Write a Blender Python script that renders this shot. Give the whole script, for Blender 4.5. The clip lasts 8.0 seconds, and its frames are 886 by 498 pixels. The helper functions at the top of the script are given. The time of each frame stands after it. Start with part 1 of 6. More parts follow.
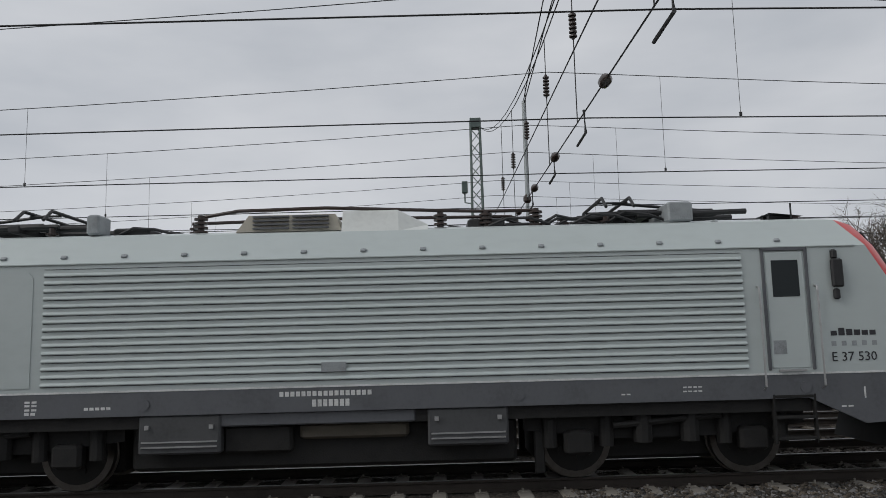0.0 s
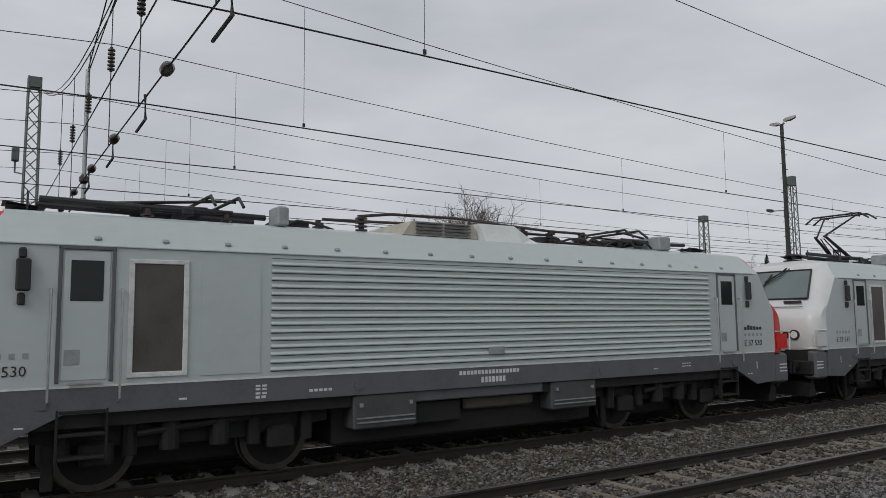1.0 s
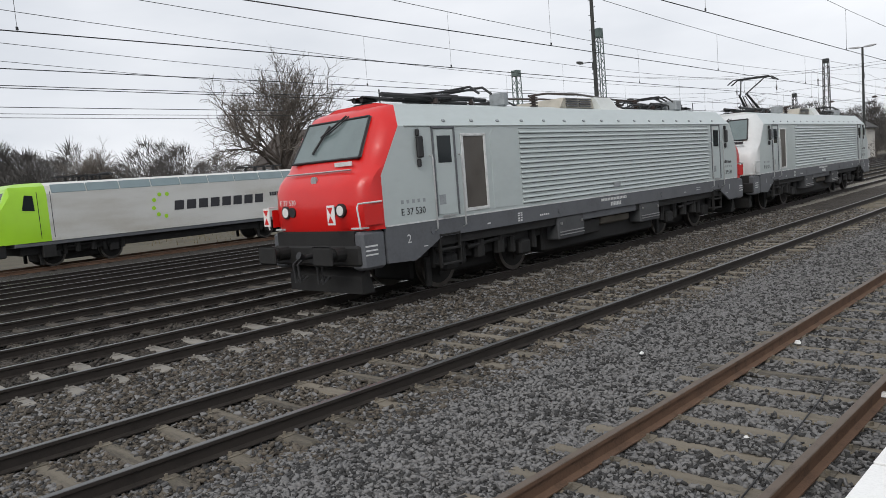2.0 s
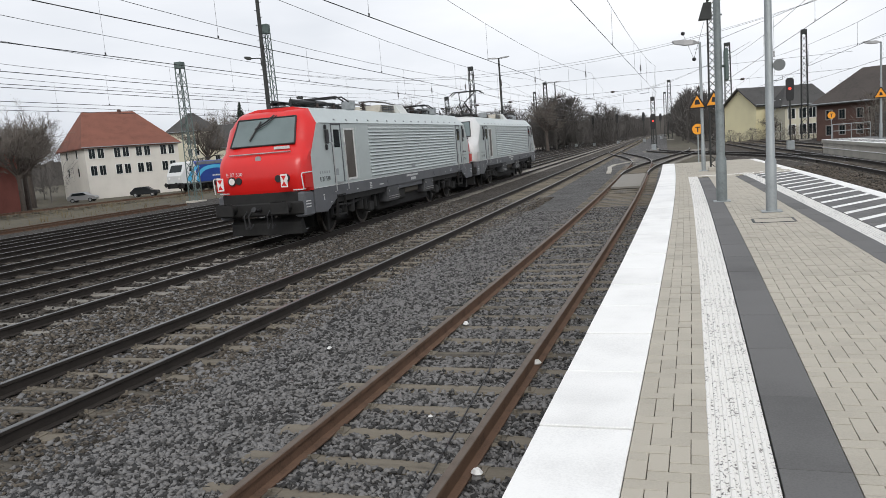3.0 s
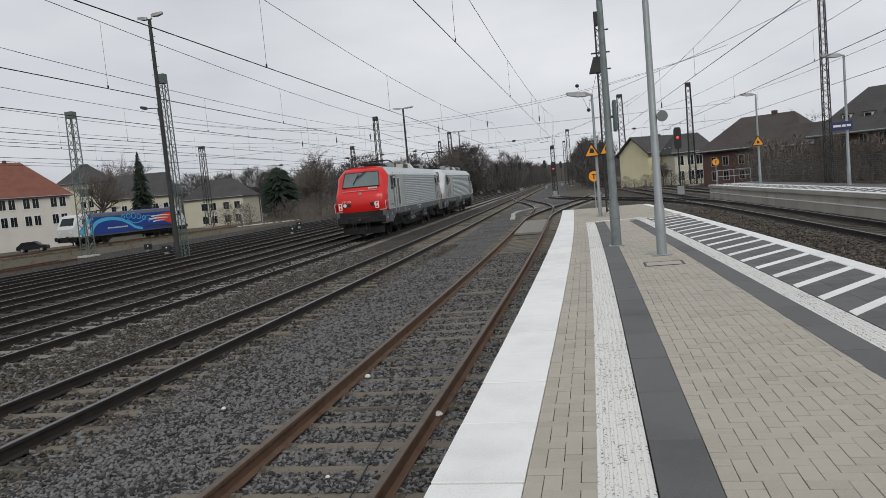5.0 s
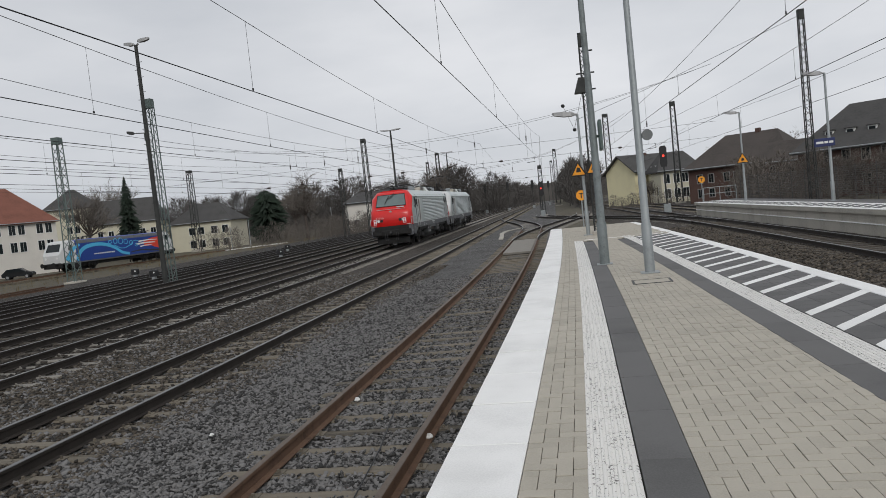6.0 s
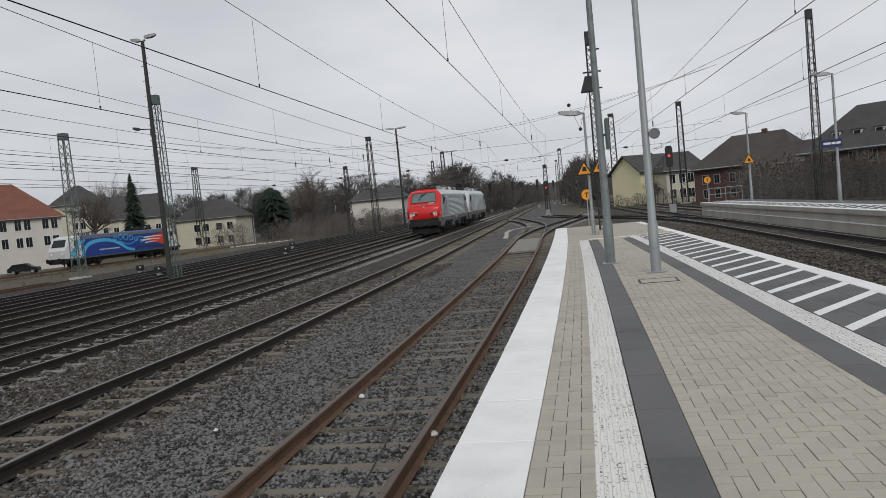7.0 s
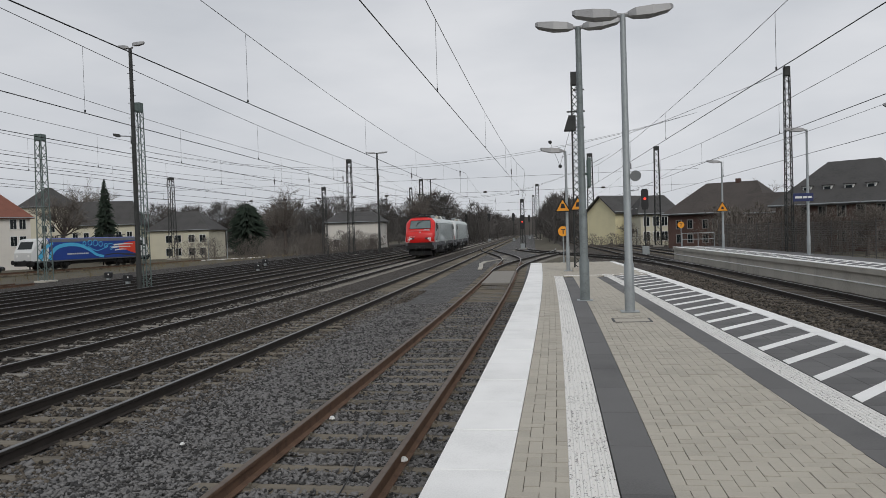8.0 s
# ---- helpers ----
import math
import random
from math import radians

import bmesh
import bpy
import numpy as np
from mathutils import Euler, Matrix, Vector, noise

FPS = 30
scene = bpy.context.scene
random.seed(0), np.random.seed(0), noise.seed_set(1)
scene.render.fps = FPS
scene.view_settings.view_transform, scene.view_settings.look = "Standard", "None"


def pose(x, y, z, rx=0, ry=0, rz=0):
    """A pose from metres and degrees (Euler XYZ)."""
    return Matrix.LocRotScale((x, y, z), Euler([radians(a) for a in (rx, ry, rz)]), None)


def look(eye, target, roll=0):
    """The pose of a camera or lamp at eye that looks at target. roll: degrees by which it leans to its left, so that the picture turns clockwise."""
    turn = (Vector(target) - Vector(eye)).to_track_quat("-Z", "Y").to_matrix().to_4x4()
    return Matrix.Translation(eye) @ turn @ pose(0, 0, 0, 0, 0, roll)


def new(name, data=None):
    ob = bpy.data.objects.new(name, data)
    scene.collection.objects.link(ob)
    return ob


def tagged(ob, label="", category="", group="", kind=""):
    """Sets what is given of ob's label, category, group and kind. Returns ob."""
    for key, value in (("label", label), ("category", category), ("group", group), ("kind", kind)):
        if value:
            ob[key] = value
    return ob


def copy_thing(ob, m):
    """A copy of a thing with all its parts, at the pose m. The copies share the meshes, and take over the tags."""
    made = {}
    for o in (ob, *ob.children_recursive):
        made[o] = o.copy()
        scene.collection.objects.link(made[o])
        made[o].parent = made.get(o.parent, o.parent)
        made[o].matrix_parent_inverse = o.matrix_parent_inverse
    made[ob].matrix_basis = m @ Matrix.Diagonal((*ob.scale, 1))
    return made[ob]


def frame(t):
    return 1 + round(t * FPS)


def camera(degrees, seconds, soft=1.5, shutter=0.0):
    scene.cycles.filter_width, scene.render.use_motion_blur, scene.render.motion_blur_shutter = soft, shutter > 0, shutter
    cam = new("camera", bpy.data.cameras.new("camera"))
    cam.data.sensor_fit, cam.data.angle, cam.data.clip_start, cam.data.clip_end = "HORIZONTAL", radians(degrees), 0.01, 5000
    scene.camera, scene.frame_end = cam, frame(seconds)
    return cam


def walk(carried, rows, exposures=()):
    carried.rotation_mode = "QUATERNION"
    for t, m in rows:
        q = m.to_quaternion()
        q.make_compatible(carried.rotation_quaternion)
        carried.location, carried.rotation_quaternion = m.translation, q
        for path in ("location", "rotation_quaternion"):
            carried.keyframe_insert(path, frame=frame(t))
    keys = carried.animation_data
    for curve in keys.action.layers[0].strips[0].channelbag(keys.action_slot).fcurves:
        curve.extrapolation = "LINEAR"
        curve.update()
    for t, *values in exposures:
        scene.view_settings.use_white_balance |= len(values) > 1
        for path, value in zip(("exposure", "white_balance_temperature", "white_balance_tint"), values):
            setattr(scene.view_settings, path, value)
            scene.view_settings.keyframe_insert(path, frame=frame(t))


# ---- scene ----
cam = camera(61.9, 8.0, soft=0.55)
PATH = [
    (0.0, 3.19, -0.338, 2.12, 96.99, 1.49, 89.37),
    (0.1, 3.188, -0.282, 2.14, 97.13, -0.89, 81.62),
    (0.2, 3.186, -0.227, 2.158, 97.75, 0.22, 75.74),
    (0.3, 3.185, -0.172, 2.178, 98.18, 0.23, 70.28),
    (0.4, 3.183, -0.117, 2.198, 99.41, -1.6, 66.38),
    (0.5, 3.181, -0.062, 2.216, 99.41, -4.12, 63.48),
    (0.6, 3.182, -0.024, 2.234, 98.04, -3.52, 61.42),
    (0.7, 3.182, 0.012, 2.251, 97.31, -1.58, 60.19),
    (0.8, 3.183, 0.049, 2.268, 95.88, -1.59, 58.6),
    (0.9, 3.184, 0.085, 2.286, 94.69, -0.15, 58.33),
    (1.0, 3.185, 0.122, 2.303, 95.59, 0.57, 57.65),
    (1.1, 3.154, 0.149, 2.306, 96.74, 0.6, 57.73),
    (1.2, 3.124, 0.177, 2.309, 95.9, 1.82, 58.73),
    (2.3, 2.55, -0.12, 2.345, 82.24, 6.8, 36.72),
    (2.5, 2.575, -0.1, 2.345, 81.73, 9.25, 32.88),
    (2.7, 2.568, -0.042, 2.324, 80.84, 6.86, 25.34),
    (2.8, 2.56, -0.047, 2.339, 80.65, 5.29, 22.33),
    (2.9, 2.552, -0.054, 2.353, 81.38, 4.44, 19.77),
    (3.0, 2.544, -0.06, 2.368, 82.14, 4.58, 18.75),
    (3.5, 2.553, -0.038, 2.395, 83.7, 4.22, 17.81),
    (4.0, 2.573, 0.01, 2.366, 84.61, 5.65, 15.49),
    (4.5, 2.623, 0.058, 2.376, 84.62, 5.55, 12.51),
    (5.8, 2.671, 0.053, 2.381, 86.54, 5.3, 11.12),
    (6.0, 2.668, 0.069, 2.381, 86.75, 6.01, 10.71),
    (6.5, 2.651, 0.092, 2.379, 87.4, 5.14, 11.34),
    (7.0, 2.638, 0.098, 2.358, 86.69, 5.57, 11.07),
    (7.5, 2.562, 0.047, 2.363, 87.55, 3.42, 9.37),
    (8.0, 2.544, 0.007, 2.359, 88.73, 1.76, 9.14),
]
walk(cam, [(t, pose(*p)) for t, *p in PATH], [(0.0, -0.14), (1.2, -0.14), (2.3, 0.52), (3.0, 0.46), (4.0, 0.16), (6.0, -0.02), (8.0, -0.08)])

# ---- light: overcast winter day ----
world = bpy.data.worlds.new("overcast")
scene.world = world
world.use_nodes = True
wn, wl = world.node_tree.nodes, world.node_tree.links
wn.clear()
w_out, w_bg = wn.new("ShaderNodeOutputWorld"), wn.new("ShaderNodeBackground")
w_sky, w_hsv = wn.new("ShaderNodeTexSky"), wn.new("ShaderNodeHueSaturation")
w_sky.sky_type, w_sky.sun_disc = "NISHITA", False
w_sky.sun_elevation, w_sky.sun_rotation = radians(32), radians(200)
w_hsv.inputs["Saturation"].default_value = 0.2
w_hsv.inputs["Value"].default_value = 0.011
w_co, w_map, w_no, w_no2, w_ramp, w_mix = (wn.new("ShaderNodeTexCoord"), wn.new("ShaderNodeMapping"), wn.new("ShaderNodeTexNoise"),
                                    wn.new("ShaderNodeTexNoise"), wn.new("ShaderNodeValToRGB"), wn.new("ShaderNodeMix"))
w_map.inputs["Scale"].default_value = (1.0, 1.0, 3.2)
w_no.inputs["Scale"].default_value, w_no.inputs["Detail"].default_value = 1.6, 6
w_ramp.color_ramp.elements[0].position, w_ramp.color_ramp.elements[0].color = 0.3, (0.44, 0.475, 0.53, 1)
w_ramp.color_ramp.elements[1].position, w_ramp.color_ramp.elements[1].color = 0.72, (0.77, 0.785, 0.82, 1)
w_mix.data_type, w_mix.blend_type = "RGBA", "ADD"
w_mix.inputs[0].default_value = 1.0
wl.new(w_co.outputs["Generated"], w_map.inputs[0])
wl.new(w_map.outputs[0], w_no.inputs["Vector"])
wl.new(w_no.outputs[0], w_ramp.inputs[0])
wl.new(w_sky.outputs[0], w_hsv.inputs["Color"])
wl.new(w_ramp.outputs[0], w_mix.inputs[6])
wl.new(w_hsv.outputs[0], w_mix.inputs[7])
wl.new(w_mix.outputs[2], w_bg.inputs[0])
w_bg.inputs[1].default_value = 0.91
wl.new(w_bg.outputs[0], w_out.inputs[0])
sun = new("sun", bpy.data.lights.new("sun", "SUN"))
sun.data.energy, sun.data.angle, sun.data.color = 1.2, radians(30), (1.0, 0.97, 0.93)
sun.matrix_world = look((30, -60, 60), (0, 10, 0))

# ---- materials ----
def material(name, colour, rough=0.6, metal=0.0, vary=0.25, scale=6.0, bump=0.0, fine=60.0, second=None, island=0.0, coat=0.0, streak=None, position=False):
    """A surface with variation at two scales, fine relief, and dirt towards a second colour."""
    m = bpy.data.materials.new(name)
    m.use_nodes = True
    n, l = m.node_tree.nodes, m.node_tree.links
    b = n["Principled BSDF"]
    b.inputs["Roughness"].default_value, b.inputs["Metallic"].default_value = rough, metal
    b.inputs["Coat Weight"].default_value = coat
    co = n.new("ShaderNodeNewGeometry") if position else n.new("ShaderNodeTexCoord")
    src = co.outputs["Position"] if position else co.outputs["Object"]
    if streak:
        mp = n.new("ShaderNodeMapping")
        mp.inputs["Scale"].default_value = streak
        l.new(src, mp.inputs[0])
        src = mp.outputs[0]
    big, small, ramp = n.new("ShaderNodeTexNoise"), n.new("ShaderNodeTexNoise"), n.new("ShaderNodeValToRGB")
    big.inputs["Scale"].default_value, big.inputs["Detail"].default_value = scale, 5
    small.inputs["Scale"].default_value, small.inputs["Detail"].default_value = fine, 3
    l.new(src, big.inputs["Vector"])
    l.new(src, small.inputs["Vector"])
    mix = n.new("ShaderNodeMath")
    mix.operation = "MULTIPLY_ADD"
    mix.inputs[1].default_value, mix.inputs[2].default_value = 0.4, 0.0
    l.new(small.outputs[0], mix.inputs[0])
    add = n.new("ShaderNodeMath")
    add.operation = "MULTIPLY_ADD"
    add.inputs[1].default_value = 0.6
    l.new(big.outputs[0], add.inputs[0])
    l.new(mix.outputs[0], add.inputs[2])
    fac = add.outputs[0]
    if island:
        geo = co if position else n.new("ShaderNodeNewGeometry")
        inf = n.new("ShaderNodeObjectInfo")
        s1 = n.new("ShaderNodeMath")
        s1.operation = "ADD"
        l.new(geo.outputs["Random Per Island"], s1.inputs[0])
        l.new(inf.outputs["Random"], s1.inputs[1])
        fr = n.new("ShaderNodeMath")
        fr.operation = "FRACT"
        l.new(s1.outputs[0], fr.inputs[0])
        s2 = n.new("ShaderNodeMath")
        s2.operation = "MULTIPLY_ADD"
        s2.inputs[1].default_value = island
        l.new(fr.outputs[0], s2.inputs[0])
        s3 = n.new("ShaderNodeMath")
        s3.operation = "SUBTRACT"
        s3.inputs[1].default_value = island / 2
        l.new(fac, s3.inputs[0])
        l.new(s3.outputs[0], s2.inputs[2])
        fac = s2.outputs[0]
    dark = second or tuple(c * (1 - vary * 1.6) for c in colour)
    lite = tuple(min(1, c * (1 + vary * 0.6)) for c in colour)
    e = ramp.color_ramp.elements
    e[0].position, e[0].color = 0.28, (*[max(0, c) for c in dark], 1)
    e[1].position, e[1].color = 0.72, (*lite, 1)
    mid = ramp.color_ramp.elements.new(0.5)
    mid.color = (*colour, 1)
    l.new(fac, ramp.inputs[0])
    l.new(ramp.outputs[0], b.inputs["Base Color"])
    if bump:
        bp = n.new("ShaderNodeBump")
        bp.inputs["Strength"].default_value, bp.inputs["Distance"].default_value = 0.6, bump
        l.new(small.outputs[0], bp.inputs["Height"])
        l.new(bp.outputs[0], b.inputs["Normal"])
    return m


def glow(name, colour, strength):
    m = material(name, colour, 0.4)
    b = m.node_tree.nodes["Principled BSDF"]
    b.inputs["Emission Color"].default_value, b.inputs["Emission Strength"].default_value = (*colour, 1), strength
    return m


PAINT_WHITE = material("light grey loco paint", (0.46, 0.51, 0.505), 0.38, 0, 0.05, 1.2, 0.0, 9, coat=0.15, streak=(1, 0.35, 0.8))
PAINT_ROOF = material("pale grey roof paint", (0.6, 0.62, 0.6), 0.5, 0, 0.09, 1.4, 0.0, 12)
PAINT_PURE = material("white loco paint", (0.6, 0.61, 0.605), 0.35, 0, 0.05, 1.2, 0.0, 9, coat=0.15)
PAINT_RED = material("bright red loco paint", (0.62, 0.012, 0.010), 0.32, 0, 0.06, 1.5, coat=0.2)
PAINT_GREY = material("dark grey skirt paint", (0.105, 0.11, 0.12), 0.5, 0, 0.16, 2.0, 0, 20)
BOX_GREY = material("dusty grey box paint", (0.062, 0.064, 0.067), 0.6, 0, 0.2, 3.0, 0, 20)
GREASE = material("oily black running gear", (0.011, 0.0105, 0.01), 0.75, 0.0, 0.4, 5, 0.004, 40)
STEEL_TYRE = material("worn steel tyre", (0.13, 0.12, 0.11), 0.35, 0.9, 0.2, 8)
BLACK = material("black rubber", (0.018, 0.018, 0.019), 0.55, 0, 0.2, 8)
DUCT = material("dusty brown duct", (0.085, 0.073, 0.055), 0.7, 0.0, 0.2, 4)
GRILLE = material("dusty tan grille", (0.42, 0.39, 0.33), 0.6, 0.1, 0.15, 4)
CHROME = material("bare steel rail", (0.5, 0.5, 0.5), 0.35, 0.8, 0.15, 8)
INSULATOR = material("brown glazed insulator", (0.035, 0.022, 0.018), 0.3, 0, 0.2, 8)
GLASS = material("dark window glass", (0.018, 0.023, 0.025), 0.06, 0, 0.1, 1)
# base colour carries the pale teal reflection on the windscreen
SCREEN = material("windscreen with a teal reflection in its colour", (0.15, 0.19, 0.19), 0.08, 0, 0.2, 1.1)
FROST = material("milky brown window", (0.1, 0.09, 0.08), 0.3, 0, 0.45, 1.3, second=(0.06, 0.052, 0.045))
# black of the lettering, also of the shade strips under the side ribs
LETTER_AND_SHADE = material("black lettering and rib shade", (0.03, 0.03, 0.035), 0.5)
LETTER_GREY = material("grey lettering", (0.28, 0.3, 0.31), 0.5)
LETTER_LIGHT = material("pale lettering", (0.62, 0.63, 0.62), 0.5)
LAMP_LENS = glow("lit headlamp lens", (1.0, 0.96, 0.88), 1.1)
RED_LENS = glow("lit red lens", (1.0, 0.05, 0.03), 1.5)
RAIL_RUST = material("rusty rail", (0.132, 0.076, 0.048), 0.85, 0.1, 0.3, 5, 0.002, 60, position=True)
RAIL_DARK = material("brown black rail side", (0.03, 0.024, 0.02), 0.8, 0.2, 0.3, 5, 0.002, 60, position=True)
RAIL_TOP = material("polished rail head", (0.15, 0.147, 0.145), 0.38, 0.75, 0.12, 3, position=True)
RAIL_TOP_RUST = material("rusty rail head", (0.14, 0.108, 0.085), 0.6, 0.4, 0.25, 4, position=True)
SLEEPER_WOOD = material("weathered sleeper timber", (0.15, 0.13, 0.1), 0.9, 0, 0.4, 3, 0.006, 30, streak=(0.5, 4, 4), island=0.35)
SLEEPER_OIL = material("oily dark sleeper timber", (0.07, 0.06, 0.048), 0.9, 0, 0.3, 3, 0.006, 30, streak=(0.5, 4, 4), island=0.3)
SLEEPER_CONC = material("pale concrete sleeper", (0.22, 0.205, 0.18), 0.9, 0, 0.2, 4, 0.003, 50, island=0.2)


def crushed(name, colour, second):
    """Crushed stone: broken cells of uneven tone and height, with stains at a larger scale."""
    m = material(name, colour, 0.95, 0, 0.4, 0.6, 0.0, 28, second=second, position=True)
    n, l = m.node_tree.nodes, m.node_tree.links
    b, ramp = n["Principled BSDF"], n["Color Ramp"]
    geo = n["Geometry"]
    cell, tone, mix, bp = n.new("ShaderNodeTexVoronoi"), n.new("ShaderNodeValToRGB"), n.new("ShaderNodeMix"), n.new("ShaderNodeBump")
    cell.inputs["Scale"].default_value = 17.0
    l.new(geo.outputs["Position"], cell.inputs["Vector"])
    sep = n.new("ShaderNodeSeparateColor")
    l.new(cell.outputs["Color"], sep.inputs[0])
    l.new(sep.outputs[0], tone.inputs[0])
    tone.color_ramp.elements[0].color, tone.color_ramp.elements[1].color = (0.3, 0.3, 0.3, 1), (1.0, 1.0, 1.0, 1)
    mix.data_type, mix.blend_type = "RGBA", "MULTIPLY"
    mix.inputs[0].default_value = 1.0
    l.new(ramp.outputs[0], mix.inputs[6])
    l.new(tone.outputs[0], mix.inputs[7])
    l.new(mix.outputs[2], b.inputs["Base Color"])
    bp.invert = True
    bp.inputs["Strength"].default_value, bp.inputs["Distance"].default_value = 1.0, 0.05
    l.new(cell.outputs["Distance"], bp.inputs["Height"])
    l.new(bp.outputs[0], b.inputs["Normal"])
    return m


BALLAST = crushed("grey crushed stone", (0.15, 0.146, 0.142), (0.07, 0.065, 0.06))
BALLAST_BROWN = crushed("brown grey crushed stone", (0.075, 0.062, 0.05), (0.03, 0.025, 0.02))
BALLAST_DARK = crushed("oily dark crushed stone", (0.06, 0.052, 0.044), (0.022, 0.018, 0.015))
STONE = material("grey ballast stone", (0.15, 0.146, 0.143), 0.9, 0, 0.48, 2, 0.003, 60, island=0.9, position=True)
STONE_DARK = material("oily dark ballast stone", (0.05, 0.043, 0.036), 0.95, 0, 0.4, 2, 0.003, 60, island=0.75, position=True)
STONE_BROWN = material("brown ballast stone", (0.095, 0.08, 0.063), 0.95, 0, 0.4, 2, 0.003, 60, island=0.75, position=True)
SOIL = material("winter soil and dead grass", (0.085, 0.074, 0.05), 1.0, 0, 0.45, 0.5, 0.03, 6, second=(0.04, 0.034, 0.024), position=True)
PALE_SLAB = material("white concrete edge slab", (0.84, 0.835, 0.815), 0.75, 0, 0.1, 2, 0.001, 80, island=0.12, position=True)
TACTILE = material("pale grooved concrete with dark scuffs", (0.74, 0.725, 0.69), 0.8, 0, 0.06, 42, 0.001, 120, second=(0.13, 0.12, 0.115), island=0.1, position=True)
scuffs = TACTILE.node_tree.nodes["Color Ramp"].color_ramp.elements
scuffs[0].position, scuffs[1].position = 0.385, 0.425
PAVER = material("beige concrete paver", (0.42, 0.387, 0.325), 0.85, 0, 0.1, 1.5, 0.001, 90, island=0.22, position=True)
PAVER_DARK = material("dark grey paver", (0.125, 0.123, 0.121), 0.85, 0, 0.18, 1.5, 0.001, 90, island=0.3, position=True)
MORTAR = material("sanded joint", (0.05, 0.046, 0.04), 0.95, 0, 0.2, 6, position=True)
CONCRETE = material("stained concrete wall", (0.42, 0.395, 0.345), 0.9, 0, 0.22, 0.8, 0.003, 40, position=True, streak=(1, 1, 0.3))
GALV = material("galvanised steel", (0.33, 0.355, 0.36), 0.5, 0.45, 0.12, 3, 0, 30)
MAST_GREEN = material("grey green mast paint", (0.115, 0.15, 0.14), 0.6, 0.2, 0.2, 3)
MAST_DARK = material("dark weathered mast steel", (0.045, 0.047, 0.045), 0.75, 0.2, 0.25, 3)
WIRE = material("weathered copper wire", (0.035, 0.036, 0.037), 0.6, 0.3, 0.1, 3)
GALV_OLD = material("old mottled galvanised steel", (0.2, 0.225, 0.225), 0.6, 0.35, 0.28, 7, 0, 40)
LAMP_DARK = material("dull grey fitting", (0.17, 0.18, 0.18), 0.6, 0.2, 0.1, 4)
LAMP_GREY = material("grey lamp housing", (0.3, 0.3, 0.3), 0.5, 0.2, 0.1, 3)
SIGN_ORANGE = material("orange warning enamel", (0.82, 0.33, 0.02), 0.5, 0, 0.06, 3)
SIGN_BLUE = material("blue enamel", (0.02, 0.03, 0.11), 0.5, 0, 0.1, 3)
SIGN_WHITE = material("white enamel", (0.75, 0.75, 0.73), 0.5, 0, 0.06, 3)
TILE_RED = material("red clay roof tile", (0.19, 0.072, 0.048), 0.85, 0, 0.25, 0.6, 0.01, 5)
TILE_DARK = material("dark slate roof", (0.062, 0.06, 0.058), 0.85, 0, 0.25, 0.5, 0.01, 5)
TILE_BROWN = material("dark brown roof tile", (0.06, 0.05, 0.044), 0.85, 0, 0.25, 0.5, 0.01, 5)
RENDER_WHITE = material("off white house render", (0.66, 0.63, 0.575), 0.9, 0, 0.08, 0.5, 0.003, 30)
RENDER_YELLOW = material("pale yellow house render", (0.74, 0.68, 0.44), 0.9, 0, 0.08, 0.5, 0.003, 30)
RENDER_CREAM = material("cream house render", (0.6, 0.57, 0.45), 0.9, 0, 0.08, 0.5, 0.003, 30)
BRICK = material("dark red brick facade", (0.095, 0.055, 0.045), 0.9, 0, 0.3, 0.8, 0.006, 12)
BRICK_RED = material("bright red brick facade", (0.19, 0.062, 0.048), 0.9, 0, 0.2, 0.8, 0.006, 12)
FRAME_DULL = material("dusty grey window frame", (0.26, 0.25, 0.235), 0.7, 0, 0.12, 3)
FRAME_WHITE = material("white window frame", (0.72, 0.72, 0.7), 0.6, 0, 0.05, 3)
BARK = material("grey brown bark", (0.085, 0.07, 0.06), 0.95, 0, 0.3, 3, 0.004, 30)
TWIG = material("bare winter twigs", (0.14, 0.122, 0.106), 0.95, 0, 0.3, 0.2, position=True)
DEAD_GRASS = material("dead winter grass", (0.16, 0.13, 0.075), 1.0, 0, 0.4, 0.4, position=True)
CONIFER = material("dark conifer needles", (0.018, 0.03, 0.019), 0.95, 0, 0.4, 0.6, position=True)
WOOD_FAR = material("distant winter wood", (0.1, 0.092, 0.085), 1.0, 0, 0.4, 0.12, 0.1, 2.5, position=True)
LIME = material("lime green loco paint", (0.33, 0.62, 0.02), 0.35, 0, 0.06, 1.5, coat=0.2)
SILVER_DIRTY = material("dusty pale grey loco paint", (0.6, 0.6, 0.575), 0.5, 0, 0.12, 0.9, second=(0.4, 0.37, 0.31), streak=(1, 0.3, 1.4))
TEAL_ROOF = material("grey blue roof cowl", (0.21, 0.27, 0.285), 0.5, 0, 0.12, 1.5)
DEEP_BLUE = material("deep blue loco paint", (0.012, 0.05, 0.27), 0.4, 0, 0.15, 0.8)
SKY_BLUE = material("sky blue stripe paint", (0.08, 0.45, 0.72), 0.4, 0, 0.1, 1.5)
FLAG_RED = material("poppy red loco paint", (0.68, 0.05, 0.02), 0.4, 0, 0.1, 1.5)
CAR_SILVER = material("silver car paint", (0.42, 0.43, 0.44), 0.3, 0.5, 0.05, 2)
CAR_BLACK = material("black car paint", (0.02, 0.022, 0.024), 0.25, 0, 0.1, 2)
MESH_GREY = material("grey fence wire", (0.085, 0.082, 0.078), 0.6, 0.4, 0.1, 3)


for dim in (GLASS, FROST):
    dim.node_tree.nodes["Principled BSDF"].inputs["Specular IOR Level"].default_value = 0.22


